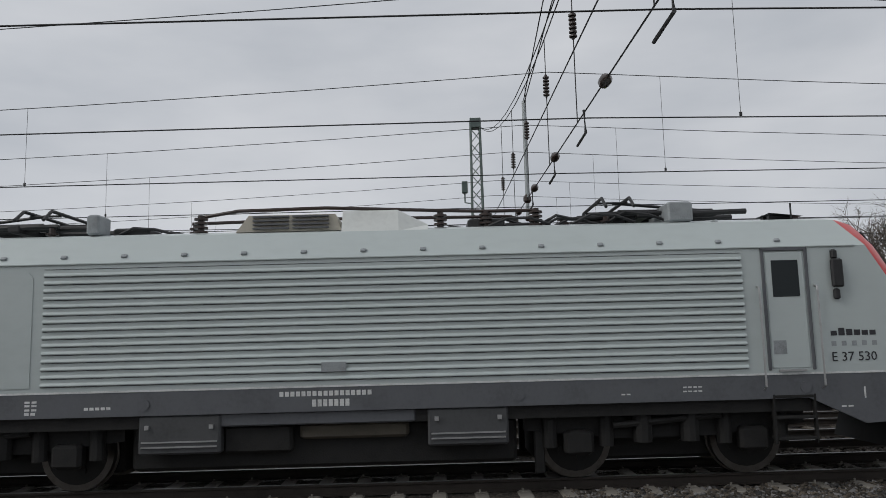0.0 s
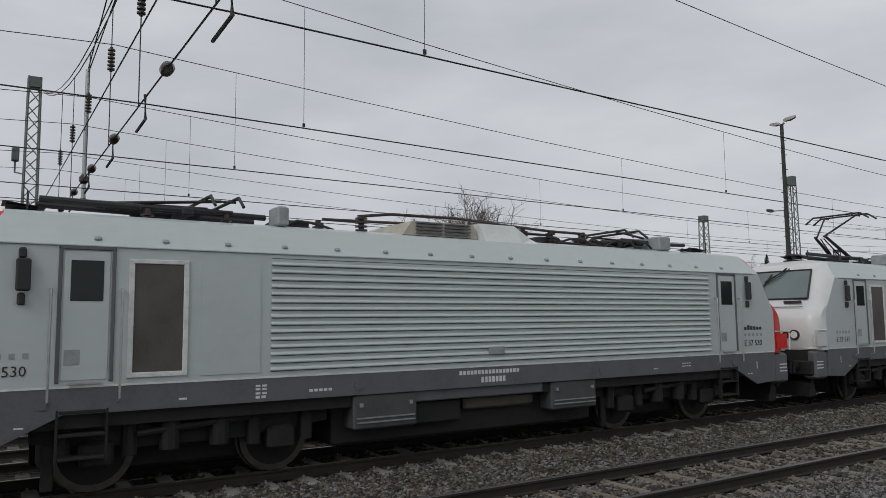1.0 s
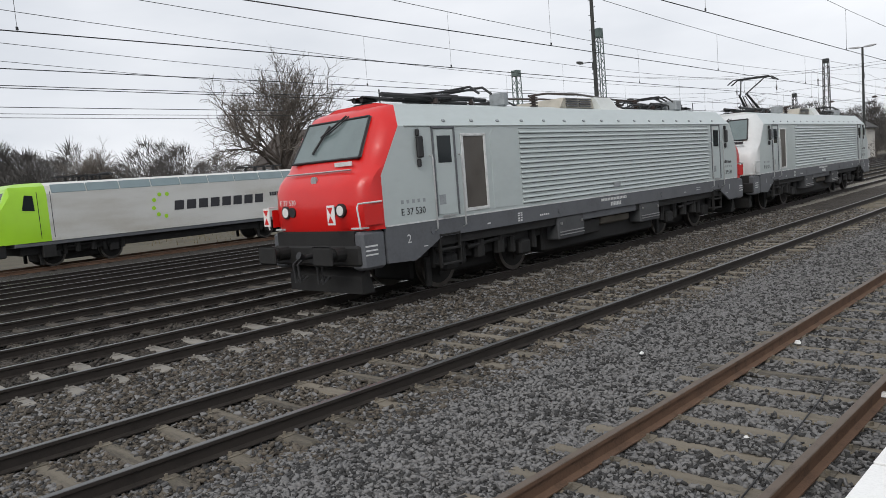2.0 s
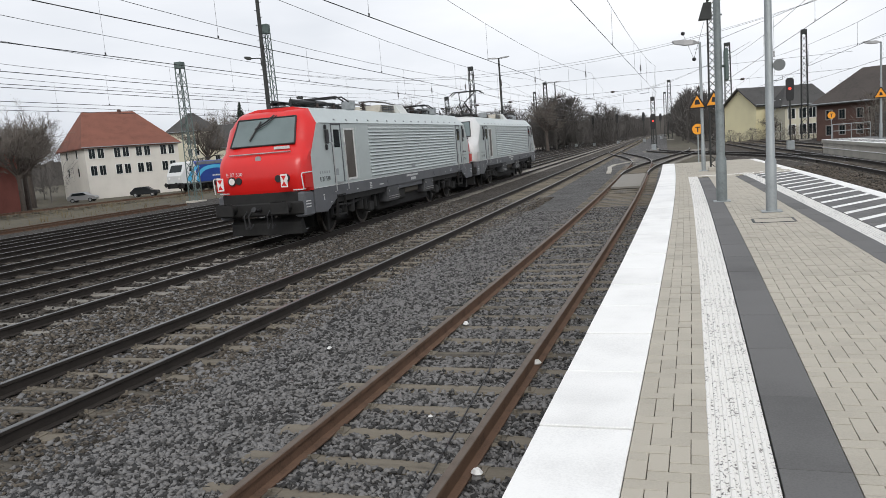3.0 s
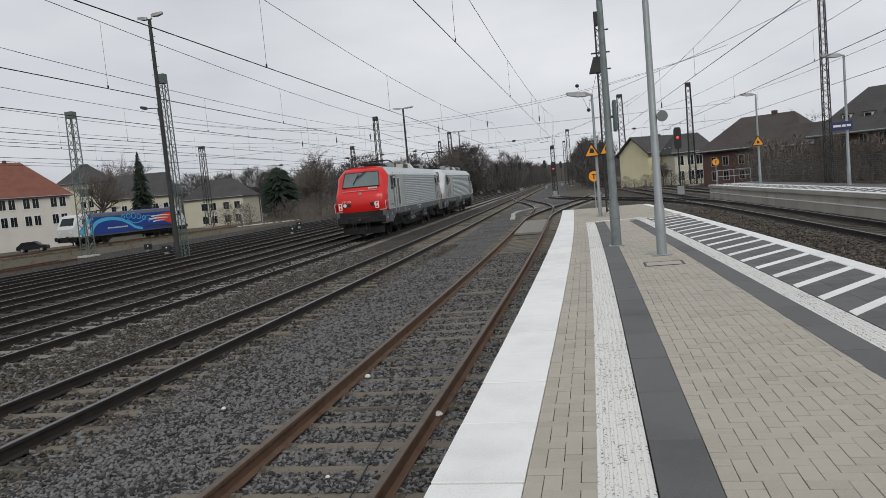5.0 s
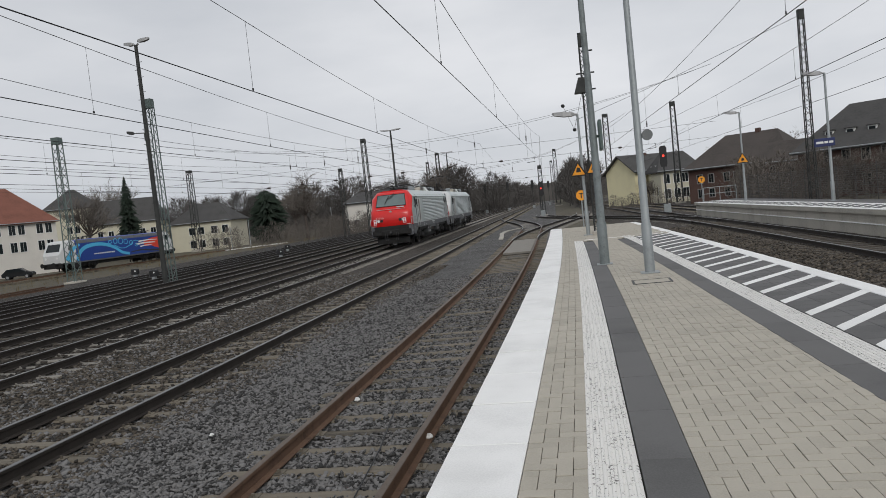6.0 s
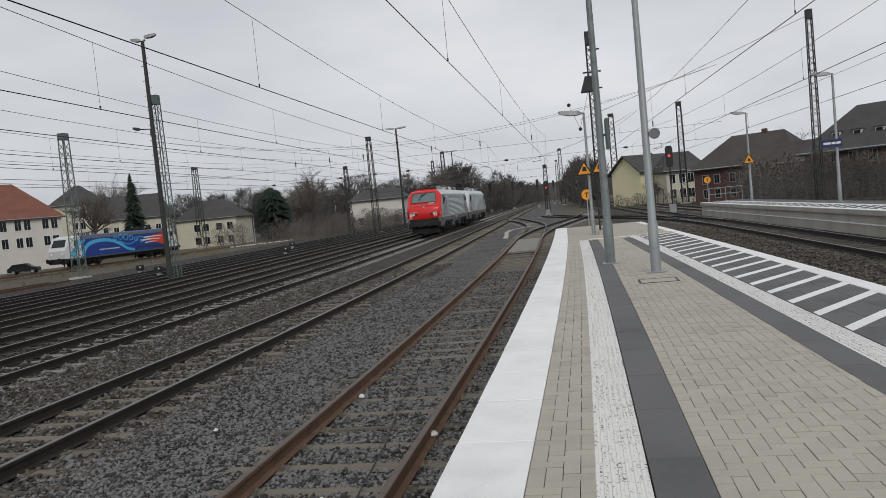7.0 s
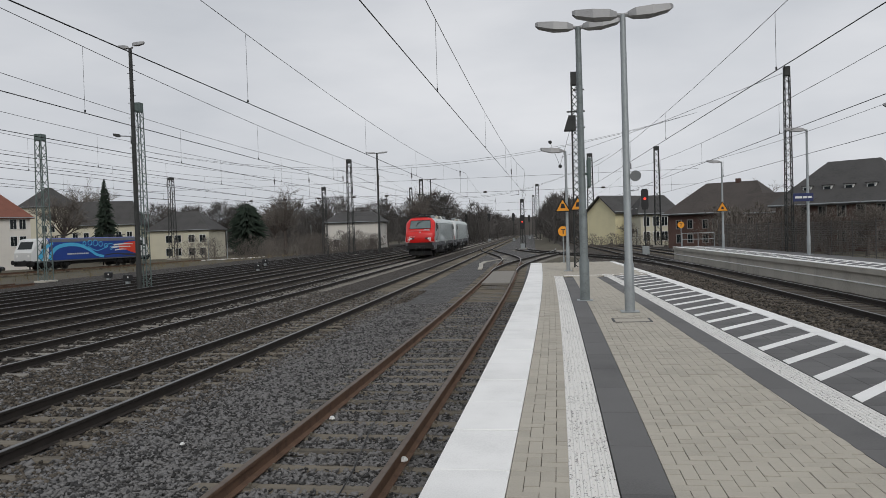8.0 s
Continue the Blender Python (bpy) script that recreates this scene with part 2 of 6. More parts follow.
# ---- mesh building ----
class Shape:
    """Collects faces of one part."""
    def __init__(self):
        self.v, self.f, self.mi = [], [], []

    def add(self, verts, faces, mi=0):
        o = len(self.v)
        self.v += [tuple(p) for p in verts]
        self.f += [tuple(i + o for i in f) for f in faces]
        self.mi += [mi] * len(faces)
        return self

    def box(self, x0, x1, y0, y1, z0, z1, c=0.0, mi=0):
        """A box with its edges chamfered by c."""
        if c <= 0:
            p = [(x, y, z) for z in (z0, z1) for y in (y0, y1) for x in (x0, x1)]
            return self.add(p, [(0, 2, 3, 1), (4, 5, 7, 6), (0, 1, 5, 4), (2, 6, 7, 3), (0, 4, 6, 2), (1, 3, 7, 5)], mi)
        c = min(c, (x1 - x0) * 0.45, (y1 - y0) * 0.45, (z1 - z0) * 0.45)
        loops = []
        for z, i in ((z0, c), (z0 + c, 0), (z1 - c, 0), (z1, c)):
            loops.append([(x0 + i + c, y0 + i, z), (x1 - i - c, y0 + i, z), (x1 - i, y0 + i + c, z), (x1 - i, y1 - i - c, z),
                          (x1 - i - c, y1 - i, z), (x0 + i + c, y1 - i, z), (x0 + i, y1 - i - c, z), (x0 + i, y0 + i + c, z)])
        return self.loft(loops, mi=mi)

    def loft(self, loops, closed=True, caps=True, mi=0):
        n = len(loops[0])
        v = [p for q in loops for p in q]
        f = []
        for i in range(len(loops) - 1):
            for j in range(n if closed else n - 1):
                a, b = i * n + j, i * n + (j + 1) % n
                f.append((a, b, b + n, a + n))
        if caps and closed:
            f.append(tuple(reversed(range(n))))
            f.append(tuple((len(loops) - 1) * n + j for j in range(n)))
        return self.add(v, f, mi)

    def tube(self, pts, r, n=6, mi=0, caps=True):
        """A round bar along points; r may be a list."""
        pts = [Vector(p) for p in pts]
        rs = r if isinstance(r, (list, tuple)) else [r] * len(pts)
        loops = []
        for i, p in enumerate(pts):
            d = (pts[min(i + 1, len(pts) - 1)] - pts[max(i - 1, 0)]).normalized()
            a = d.cross(Vector((0, 0, 1)) if abs(d.z) < 0.9 else Vector((1, 0, 0))).normalized()
            b = d.cross(a)
            loops.append([tuple(p + (a * math.cos(k * math.tau / n) + b * math.sin(k * math.tau / n)) * rs[i]) for k in range(n)])
        return self.loft(loops, mi=mi, caps=caps)

    def prism(self, poly, axis, a, b, mi=0):
        """A polygon drawn out along an axis. axis x: (y, z) points; y: (x, z); z: (x, y)."""
        put = {"x": lambda u, w, k: (k, u, w), "y": lambda u, w, k: (u, k, w), "z": lambda u, w, k: (u, w, k)}[axis]
        return self.loft([[put(u, w, a) for u, w in poly], [put(u, w, b) for u, w in poly]], mi=mi)

    def disc(self, c, axis, r, h, n=16, mi=0):
        d = Vector({"x": (1, 0, 0), "y": (0, 1, 0), "z": (0, 0, 1)}[axis]) * h / 2
        return self.tube([Vector(c) - d, Vector(c) + d], r, n, mi)

    def mesh(self, name, mats):
        me = bpy.data.meshes.new(name)
        me.from_pydata(self.v, [], self.f)
        for m in (mats if isinstance(mats, (list, tuple)) else [mats]):
            me.materials.append(m)
        if any(self.mi):
            me.polygons.foreach_set("material_index", self.mi)
        bm = bmesh.new()
        bm.from_mesh(me)
        bmesh.ops.recalc_face_normals(bm, faces=bm.faces)
        bm.to_mesh(me)
        bm.free()
        me.update()
        return me


def part(name, shape, mats, parent, label="", smooth=False):
    """One mesh object under a thing or under a part."""
    me = shape.mesh(name, mats) if isinstance(shape, Shape) else shape
    if smooth:
        me.shade_smooth()
        me.set_sharp_from_angle(angle=radians(35))
    ob = new(name, me)
    ob.parent = parent
    if label:
        ob["label"] = label
    return ob


def thing(name, m, label, category, group="", kind=""):
    ob = new(name)
    ob.matrix_basis = m
    return tagged(ob, label, category, group, kind)


def solid(name, shape, mats, label, category, group="", kind="", m=None, smooth=False):
    ob = part(name, shape, mats, None, "", smooth)
    if m is not None:
        ob.matrix_basis = m
    return tagged(ob, label, category, group, kind)


def text_part(name, words, size, m, mat, parent, label=""):
    cu = bpy.data.curves.new(name, "FONT")
    cu.body, cu.size, cu.extrude, cu.resolution_u = words, size, 0.002, 2
    tmp = new(name + "_tmp", cu)
    me = bpy.data.meshes.new_from_object(tmp.evaluated_get(bpy.context.evaluated_depsgraph_get()))
    bpy.data.objects.remove(tmp)
    me.materials.clear()
    me.materials.append(mat)
    ob = new(name, me)
    ob.parent = parent
    ob.matrix_basis = m
    if label:
        ob["label"] = label
    return ob


# ---- plan: tracks run along y and bend gently to the left ----
BEND = 0.000493


def bend(y):
    if y <= 0:
        return 0.0
    return -BEND * y * y if y < 38 else -BEND * 38 * 38 - 2 * BEND * 38 * (y - 38)


def slope(y):
    return 0.0 if y <= 0 else -2 * BEND * min(y, 38)


def on(u, y, z=0.0):
    return (u + bend(y), y, z)


# ---- ground, ballast, tracks ----
def strip(us, ys, height, shape=None, rough=0.0):
    s = shape or Shape()
    v = [(*on(u, y)[:2], height(u) + (rough * noise.noise((u * 1.7, y * 1.3, 0.5)) if rough else 0)) for y in ys for u in us]
    n = len(us)
    f = [(i * n + j, i * n + j + 1, (i + 1) * n + j + 1, (i + 1) * n + j) for i in range(len(ys) - 1) for j in range(n - 1)]
    return s.add(v, f)


def level(u):
    """Height of rail tops: the far yard lies a little lower than the main tracks."""
    return float(np.interp(u, (-68, -50, -36, -20), (-1.2, -0.6, -0.3, 0.0)))


FAR_YS = [-900, -300, -120, -60, -30, -15, 0, 10, 20, 30, 40, 55, 80, 120, 180, 260, 400, 700, 1500, 4000]
solid("ground", strip([-3000, -800, -300, -160, -100, -68, -50, -43, -36, -28, -24, -20, -10, 0, 10, 20, 40, 80, 160, 400, 3000], FAR_YS,
      lambda u: level(u) - 0.27), SOIL, "flat winter ground of soil and dead grass beside the railway", "ground", kind="structure")
YS = [-40 + 0.5 * i for i in range(220)] + [70 + 5 * i for i in range(67)]
for u0, n, mat, label in ((-36.5, 53, BALLAST_DARK, "oily dark crushed stone ballast under the yard tracks"), (-10.5, 14, BALLAST_BROWN, "brown grey crushed stone ballast around the main tracks"),
                          (-4.0, 13, BALLAST, "grey crushed stone ballast around the siding")):
    solid("ballast_bed", strip([u0 + 0.5 * i for i in range(n)], YS, lambda u: level(u) - 0.2, rough=0.035), mat, label, "ballast", kind="structure")
solid("ballast_bed", strip([6.0 + 0.5 * i for i in range(26)], YS, lambda u: -0.2, rough=0.035), BALLAST_BROWN, "grey brown crushed stone ballast beside the platform", "ballast", kind="structure")

def flat(u0, u1, y0, y1, z0, z1, step=3.0):
    """A slab between two lines u0(y), u1(y)."""
    n = max(1, int((y1 - y0) / step))
    loops = []
    for i in range(n + 1):
        y = y0 + (y1 - y0) * i / n
        a, b = u0(y), u1(y)
        loops.append([on(a, y, z0), on(b, y, z0), on(b, y, z1), on(a, y, z1)])
    return Shape().loft(loops)



RAIL = [(-0.075, -0.172), (0.075, -0.172), (0.075, -0.16), (0.012, -0.145), (0.010, -0.05), (0.036, -0.038), (0.036, -0.006), (0.030, 0.0),
        (-0.030, 0.0), (-0.036, -0.006), (-0.036, -0.038), (-0.010, -0.05), (-0.012, -0.145), (-0.075, -0.16)]


def rail_shape(line):
    """A rail drawn along points (x, y, z); the running face has a material of its own."""
    s = Shape()
    loops = []
    for i, p in enumerate(line):
        a, b = Vector(line[max(i - 1, 0)]), Vector(line[min(i + 1, len(line) - 1)])
        d = (b - a).normalized()
        side = Vector((d.y, -d.x, 0)).normalized()
        loops.append([(p[0] + side.x * w, p[1] + side.y * w, p[2] + h) for w, h in RAIL])
    s.loft(loops)
    n = len(RAIL)
    for i in range(len(line) - 1):
        for j in (6, 7, 8):
            s.mi[i * n + j] = 1
    return s


def sleeper_mesh(half, kind):
    s = Shape()
    s.box(-half, half, -0.11, 0.11, -0.36, -0.168, 0.02)
    for x in (-0.753, 0.753):
        s.box(x - 0.17, x + 0.17, -0.08, 0.08, -0.168, -0.158, 0.004)
        for k in (-0.12, 0.12):
            s.tube([(x + k, -0.03, -0.16), (x + k, -0.03, -0.12)], 0.018, 5)
    return s.mesh(kind, {"wood": SLEEPER_WOOD, "oily": SLEEPER_OIL}.get(kind, SLEEPER_CONC))


SLEEPERS = {"wood": sleeper_mesh(1.3, "wood"), "concrete": sleeper_mesh(1.3, "concrete"), "oily": sleeper_mesh(1.3, "oily")}


def joined(name, mesh, poses, parent, label="", kind="stuff"):
    """Many alike pieces as one mesh."""
    co = np.empty(len(mesh.vertices) * 3)
    mesh.vertices.foreach_get("co", co)
    co = np.c_[co.reshape(-1, 3), np.ones(len(mesh.vertices))]
    faces = [tuple(p.vertices) for p in mesh.polygons]
    vs, fs = [], []
    for k, m in enumerate(poses):
        vs.append((co @ np.array(m).T)[:, :3])
        fs += [tuple(i + k * len(co) for i in f) for f in faces]
    me = bpy.data.meshes.new(name)
    me.from_pydata(np.concatenate(vs).tolist(), [], fs)
    me.materials.append(mesh.materials[0])
    ob = new(name, me)
    ob.parent = parent
    return tagged(ob, label, kind=kind)


def track(label, line, near, far, kind, rust, picked, tops=(RAIL_TOP, RAIL_TOP_RUST)):
    """One track: line(y) gives its centre and height. Sleepers in the picked stretch are parts of their own."""
    t = thing("track", Matrix(), label, "railway track", "parallel tracks", "structure")
    ys = [near + 2.0 * i for i in range(int((far - near) / 2) + 1)]
    for side in (-0.753, 0.753):
        pts = []
        for y in ys:
            x, z = line(y)
            pts.append((x + side, y, z))
        part("rail", rail_shape(pts), [RAIL_RUST if rust else RAIL_DARK, tops[1] if rust else tops[0]], t, "rusty steel rail" if rust else "brown steel rail with a polished head")
    rest = []
    y, rnd = near, random.Random(int(abs(near) * 7 + far))
    while y < far:
        x, z = line(y)
        m = pose(x, y, z + rnd.uniform(-0.012, 0.004), 0, 0, math.degrees(math.atan(-slope(y))) + rnd.uniform(-0.7, 0.7))
        if picked[0] < y < picked[1]:
            ob = part("sleeper", SLEEPERS[kind], None, t)
            ob.matrix_basis = m
        else:
            rest.append(m)
        y += 0.63
    joined("far_sleepers", SLEEPERS[kind], rest, t)
    return t


def main_line(u, drift=0.0):
    return lambda y: (u + drift * max(y, 0) + bend(y), level(u))


track("little used siding with rusty rails on weathered timber sleepers beside the platform", main_line(0.0), -20, 58, "wood", True, (-4, 46))
track("main track with polished rails on timber sleepers", main_line(-4.63), -30, 320, "wood", False, (-2, 50))
track("main track with polished rails on pale concrete sleepers", main_line(-9.1), -40, 320, "concrete", False, (-6, 50))
for u in (-12.2, -15.6, -18.9, -22.3, -25.7):
    track("yard track on dark oily sleepers", main_line(u), -40, 300, "oily", False, (5, 30))
track("yard track beneath a parked locomotive", main_line(-33.4), -30, 46, "oily", True, (26, 46))
track("platform track on timber sleepers beyond the island platform", main_line(11.55, -0.018), -20, 240, "oily", False, (10, 60))
track("through track behind the second platform", main_line(15.6, -0.02), 62, 260, "wood", False, (62, 75))


def turnout(label, u0, y0, u1, y1, rust):
    """Rails that lead over from one track to another in an easy S."""
    t = thing("turnout", Matrix(), label, "railway turnout", "", "structure")
    def mid(y):
        k = (y - y0) / (y1 - y0)
        return u0 + (u1 - u0) * (3 * k * k - 2 * k ** 3) + bend(y)
    n = int((y1 - y0) / 2)
    for side in (-0.753, 0.753):
        part("rail", rail_shape([(mid(y0 + i * (y1 - y0) / n) + side, y0 + i * (y1 - y0) / n, 0.004) for i in range(n + 1)]), [RAIL_DARK, RAIL_TOP], t)
    ms = [pose(mid(y0 + 0.63 * i), y0 + 0.63 * i, -0.03) for i in range(int((y1 - y0) / 0.63))]
    joined("turnout_sleepers", SLEEPERS["concrete"], ms, t)


solid("crossing_panel", flat(lambda y: -0.66, lambda y: 0.66, 34.5, 44.5, -0.16, -0.07), SLEEPER_CONC, "pale concrete panel between the rails of the siding", "crossing panel", kind="structure")
t = thing("cable_duct", Matrix(), "pale curved concrete cable duct lying on the ballast", "cable duct")
part("duct", Shape().loft([[on(u - 0.15, y, -0.2), on(u + 0.15, y, -0.2), on(u + 0.15, y, -0.13), on(u - 0.15, y, -0.13)] for u, y in ((-1.8, 49), (-2.0, 53), (-2.3, 57), (-2.2, 61), (-1.4, 64), (-0.9, 66))]), CONCRETE, t)
turnout("turnout that leads the siding over to the platform tracks", 0.0, 44, 5.2, 92, True)
turnout("crossover between the platform track and the main line", 10.6, 46, 0.2, 98, False)
turnout("turnout from the siding to the main track", 0.0, 58, -4.63, 104, True)

# ---- platforms ----
TOP = 0.76


def edge_right(y):
    return 6.75 - 0.033 * y


PLAT_END = 36.0
platform = thing("platform_1", Matrix(), "island platform paved in beige and dark grey with white edge slabs", "platform", kind="structure")
part("base", flat(lambda y: 1.74, lambda y: edge_right(y) - 0.08, -25, PLAT_END, -0.5, TOP - 0.085), CONCRETE, platform, "concrete platform wall")
part("bedding", flat(lambda y: 1.76, lambda y: edge_right(y) - 0.1, -25, PLAT_END - 0.02, TOP - 0.085, TOP - 0.03), MORTAR, platform)


slab_me = Shape()
slab_me.box(-0.26, 0.26, -0.489, 0.489, -0.13, 0, 0.004)
slab_mesh = slab_me.mesh("edge_slab", PALE_SLAB)
y = -12.6
while y < PLAT_END - 0.5:
    ob = part("edge_slab", slab_mesh, None, platform)
    ob.matrix_basis = pose(1.911 + bend(y), y, TOP + 0.002 * math.sin(y * 3.1), 0, 0, -math.degrees(math.atan(slope(y))))
    y += 1.0
# grooved guidance tiles
groove = Shape()
groove.box(-0.149, 0.149, -0.148, 0.148, -0.06, -0.006, 0.004)
for k in range(7):
    x = -0.148 + 0.0425 * k
    groove.add([(x, -0.148, -0.006), (x + 0.026, -0.148, -0.006), (x + 0.021, -0.146, 0.001), (x + 0.005, -0.146, 0.001),
                (x, 0.148, -0.006), (x + 0.026, 0.148, -0.006), (x + 0.021, 0.146, 0.001), (x + 0.005, 0.146, 0.001)],
               [(0, 1, 2, 3), (4, 7, 6, 5), (0, 3, 7, 4), (3, 2, 6, 7), (2, 1, 5, 6)])
groove_mesh = groove.mesh("guidance_tile", TACTILE)
near_tiles, far_tiles = [], []
y = -8.0
while y < 25.5:
    m = pose(2.705 + bend(y), y, TOP + 0.004, 0, 0, -math.degrees(math.atan(slope(y))))
    (near_tiles if 3 < y < 16 else far_tiles).append(m)
    y += 0.3
y = -8.0
while y < 26.0:
    u = edge_right(y) - 1.56
    m = pose(u + bend(y), y, TOP + 0.002, 0, 0, -math.degrees(math.atan(slope(y) - 0.033)))
    (near_tiles if 3 < y < 16 else far_tiles).append(m)
    y += 0.3
for u in [3.05 + 0.3 * i for i in range(5)]:
    near_tiles.append(pose(u + bend(25.6), 25.6, TOP + 0.002, 0, 0, 90 - math.degrees(math.atan(slope(25.6)))))
for m in near_tiles:
    part("guidance_tile", groove_mesh, None, platform).matrix_basis = m
joined("far_guidance_tiles", groove_mesh, far_tiles, platform)


def pave(length, width, mat, name):
    return Shape().box(-length / 2 + 0.002, length / 2 - 0.002, -width / 2 + 0.0028, width / 2 - 0.0028, -0.06, 0, 0.002).mesh(name, mat)


rnd = random.Random(5)


def turned(y, extra=0.0):
    return -math.degrees(math.atan(slope(y) + extra))


# dark bands of large pavers along both guidance strips
dark_mesh = pave(0.312, 1.0, PAVER_DARK, "dark_paver")
near_dark, far_dark = [], []
y = -8.0
while y < 25.0:
    for u, e in ((3.017, 0.0), (edge_right(y) - 1.86, -0.033)):
        (near_dark if 3 < y < 12 else far_dark).append(pose(u + bend(y), y, TOP + 0.004 + rnd.uniform(-0.001, 0.001), 0, 0, turned(y, e)))
    y += 1.0
for m in near_dark:
    part("dark_paver", dark_mesh, None, platform).matrix_basis = m
joined("far_dark_pavers", dark_mesh, far_dark, platform)
# beige pavers
beige_mesh = pave(0.2, 0.1, PAVER, "paver")
beige_long = pave(0.1, 0.2, PAVER, "paver")
half_mesh = pave(0.1, 0.1, PAVER, "half_paver")
halves = []
near_beige, far_beige, near_long, far_long = [], [], [], []
# herringbone of two by one pavers
for j in range(-40, 360):
    y = j * 0.1
    if y < -8 or y > PLAT_END - 0.2:
        continue
    for i in range(0, 46):
        d, u = (i - j) % 4, 2.175 + i * 0.1
        u0, u1 = (3.2, edge_right(y) - 2.01) if y < 25.3 else (2.6, edge_right(y) - 0.3)
        if not (u0 - 0.05 < u < u1 or 2.15 < u < 2.5):
            continue
        if (d == 1 and (i == 0 or u - 0.1 < u0 - 0.05 < u)) or (d == 0 and 2.4 < u < 2.5):
            halves.append(pose(u + 0.05 + bend(y), y + 0.05, TOP + rnd.uniform(-0.0025, 0.0025), 0, 0, turned(y)))
            continue
        if d in (1, 3):
            continue
        if d == 0:
            m = pose(u + 0.1 + bend(y), y + 0.05, TOP + rnd.uniform(-0.0025, 0.0025), 0, 0, turned(y))
            (near_beige if 4.2 < y < 6.0 else far_beige).append(m)
        else:
            m = pose(u + 0.05 + bend(y), y, TOP + rnd.uniform(-0.0025, 0.0025), 0, 0, turned(y))
            (near_long if 4.2 < y < 6.0 else far_long).append(m)
for mesh, ms in ((beige_mesh, near_beige[:150]), (beige_long, near_long[:150])):
    for m in ms:
        part("paver", mesh, None, platform).matrix_basis = m
joined("half_pavers", half_mesh, halves, platform)
joined("far_pavers", beige_mesh, near_beige[150:] + far_beige, platform)
joined("far_pavers", beige_long, near_long[150:] + far_long, platform)
# hatched warning zone: dark tiles with slanting white bars, and the pale edge kerb
part("hatch_bed", flat(lambda y: edge_right(y) - 1.4, lambda y: edge_right(y) - 0.26, -8, 27, TOP - 0.05, TOP - 0.026), MORTAR, platform, "dark bed of the warning zone")
tile_mesh = pave(0.375, 0.3, PAVER_DARK, "dark_tile")
near_dark, far_dark = [], []
y = -2.0
while y < 26.8:
    for k in range(3):
        m = pose(edge_right(y) - 1.21 + 0.376 * k + bend(y), y, TOP - 0.004, 0, 0, turned(y, -0.033))
        (near_dark if 6 < y < 18 else far_dark).append(m)
    y += 0.3
for m in near_dark:
    part("dark_tile", tile_mesh, None, platform).matrix_basis = m
joined("far_dark_tiles", tile_mesh, far_dark, platform)
y = -7.0
while y < 26:
    s = Shape()
    e = edge_right(y)
    a, b = on(e - 1.395, y), on(edge_right(y + 1.35) - 0.265, y + 1.35)
    s.add([(a[0], a[1], TOP), (a[0], a[1] + 0.23, TOP), (b[0], b[1] + 0.23, TOP), (b[0], b[1], TOP)], [(0, 3, 2, 1)])
    s.add([(a[0], a[1], TOP - 0.01), (a[0], a[1] + 0.23, TOP - 0.01), (b[0], b[1] + 0.23, TOP - 0.01), (b[0], b[1], TOP - 0.01)] +
          [(a[0], a[1], TOP), (a[0], a[1] + 0.23, TOP), (b[0], b[1] + 0.23, TOP), (b[0], b[1], TOP)], [(0, 1, 5, 4), (2, 3, 7, 6), (3, 0, 4, 7), (1, 2, 6, 5)])
    part("white_bar", s, PALE_SLAB, platform)
    y += 0.93
kerb_mesh = Shape().box(-0.13, 0.13, -0.496, 0.496, -0.13, 0, 0.008).mesh("kerb_slab", PALE_SLAB)
y = -8.0
while y < PLAT_END - 0.5:
    part("kerb_slab", kerb_mesh, None, platform).matrix_basis = pose(edge_right(y) - 0.13 + bend(y), y, TOP + 0.001, 0, 0, turned(y, -0.033))
    y += 1.0

# second platform beyond the platform track
def edge2(y):
    return 13.3 - 0.018 * y


platform2 = thing("platform_2", Matrix(), "low concrete platform with hatched white edge behind the track", "platform", kind="structure")
part("wall", flat(lambda y: edge2(y) + 0.1, lambda y: edge2(y) + 3.0, -10, 58, -0.5, TOP - 0.2), CONCRETE, platform2, "stained concrete platform wall")
part("cornice", flat(lambda y: edge2(y), lambda y: edge2(y) + 3.0, -10, 58, TOP - 0.2, TOP - 0.02), CONCRETE, platform2)
part("ledge", flat(lambda y: edge2(y) + 0.06, lambda y: edge2(y) + 0.1, -10, 58, 0.2, 0.24), PALE_SLAB, platform2, "pale ledge along the wall")
part("edge_strip", flat(lambda y: edge2(y) + 0.0, lambda y: edge2(y) + 0.3, -10, 58, TOP - 0.02, TOP), PALE_SLAB, platform2, "white edge strip")
part("paving", flat(lambda y: edge2(y) + 0.3, lambda y: edge2(y) + 3.0, -10, 58, TOP - 0.02, TOP - 0.004), PAVER_DARK, platform2)
y = 0.0
while y < 57:
    s = Shape()
    a, b = on(edge2(y) + 0.35, y), on(edge2(y) + 1.3, y + 1.1)
    s.add([(a[0], a[1], TOP + 0.001), (a[0], a[1] + 0.27, TOP + 0.001), (b[0], b[1] + 0.27, TOP + 0.001), (b[0], b[1], TOP + 0.001)], [(0, 3, 2, 1)])
    part("white_bar", s, PALE_SLAB, platform2)
    y += 0.93
part("guide_strip", flat(lambda y: edge2(y) + 1.35, lambda y: edge2(y) + 1.65, -10, 57, TOP - 0.004, TOP + 0.002), PALE_SLAB, platform2)


# ---- locomotives ----
LEN = 17.0


def side_width(z):
    return 1.43 if z <= 3.36 else 1.43 - 0.34 * (z - 3.36) / 0.44 if z <= 3.8 else 1.09


def seam(z):
    """Where the coloured cab front meets the grey side, measured from the end of the side."""
    return 0.0 if z <= 2.45 else 0.8 * (z - 2.45) / 1.35


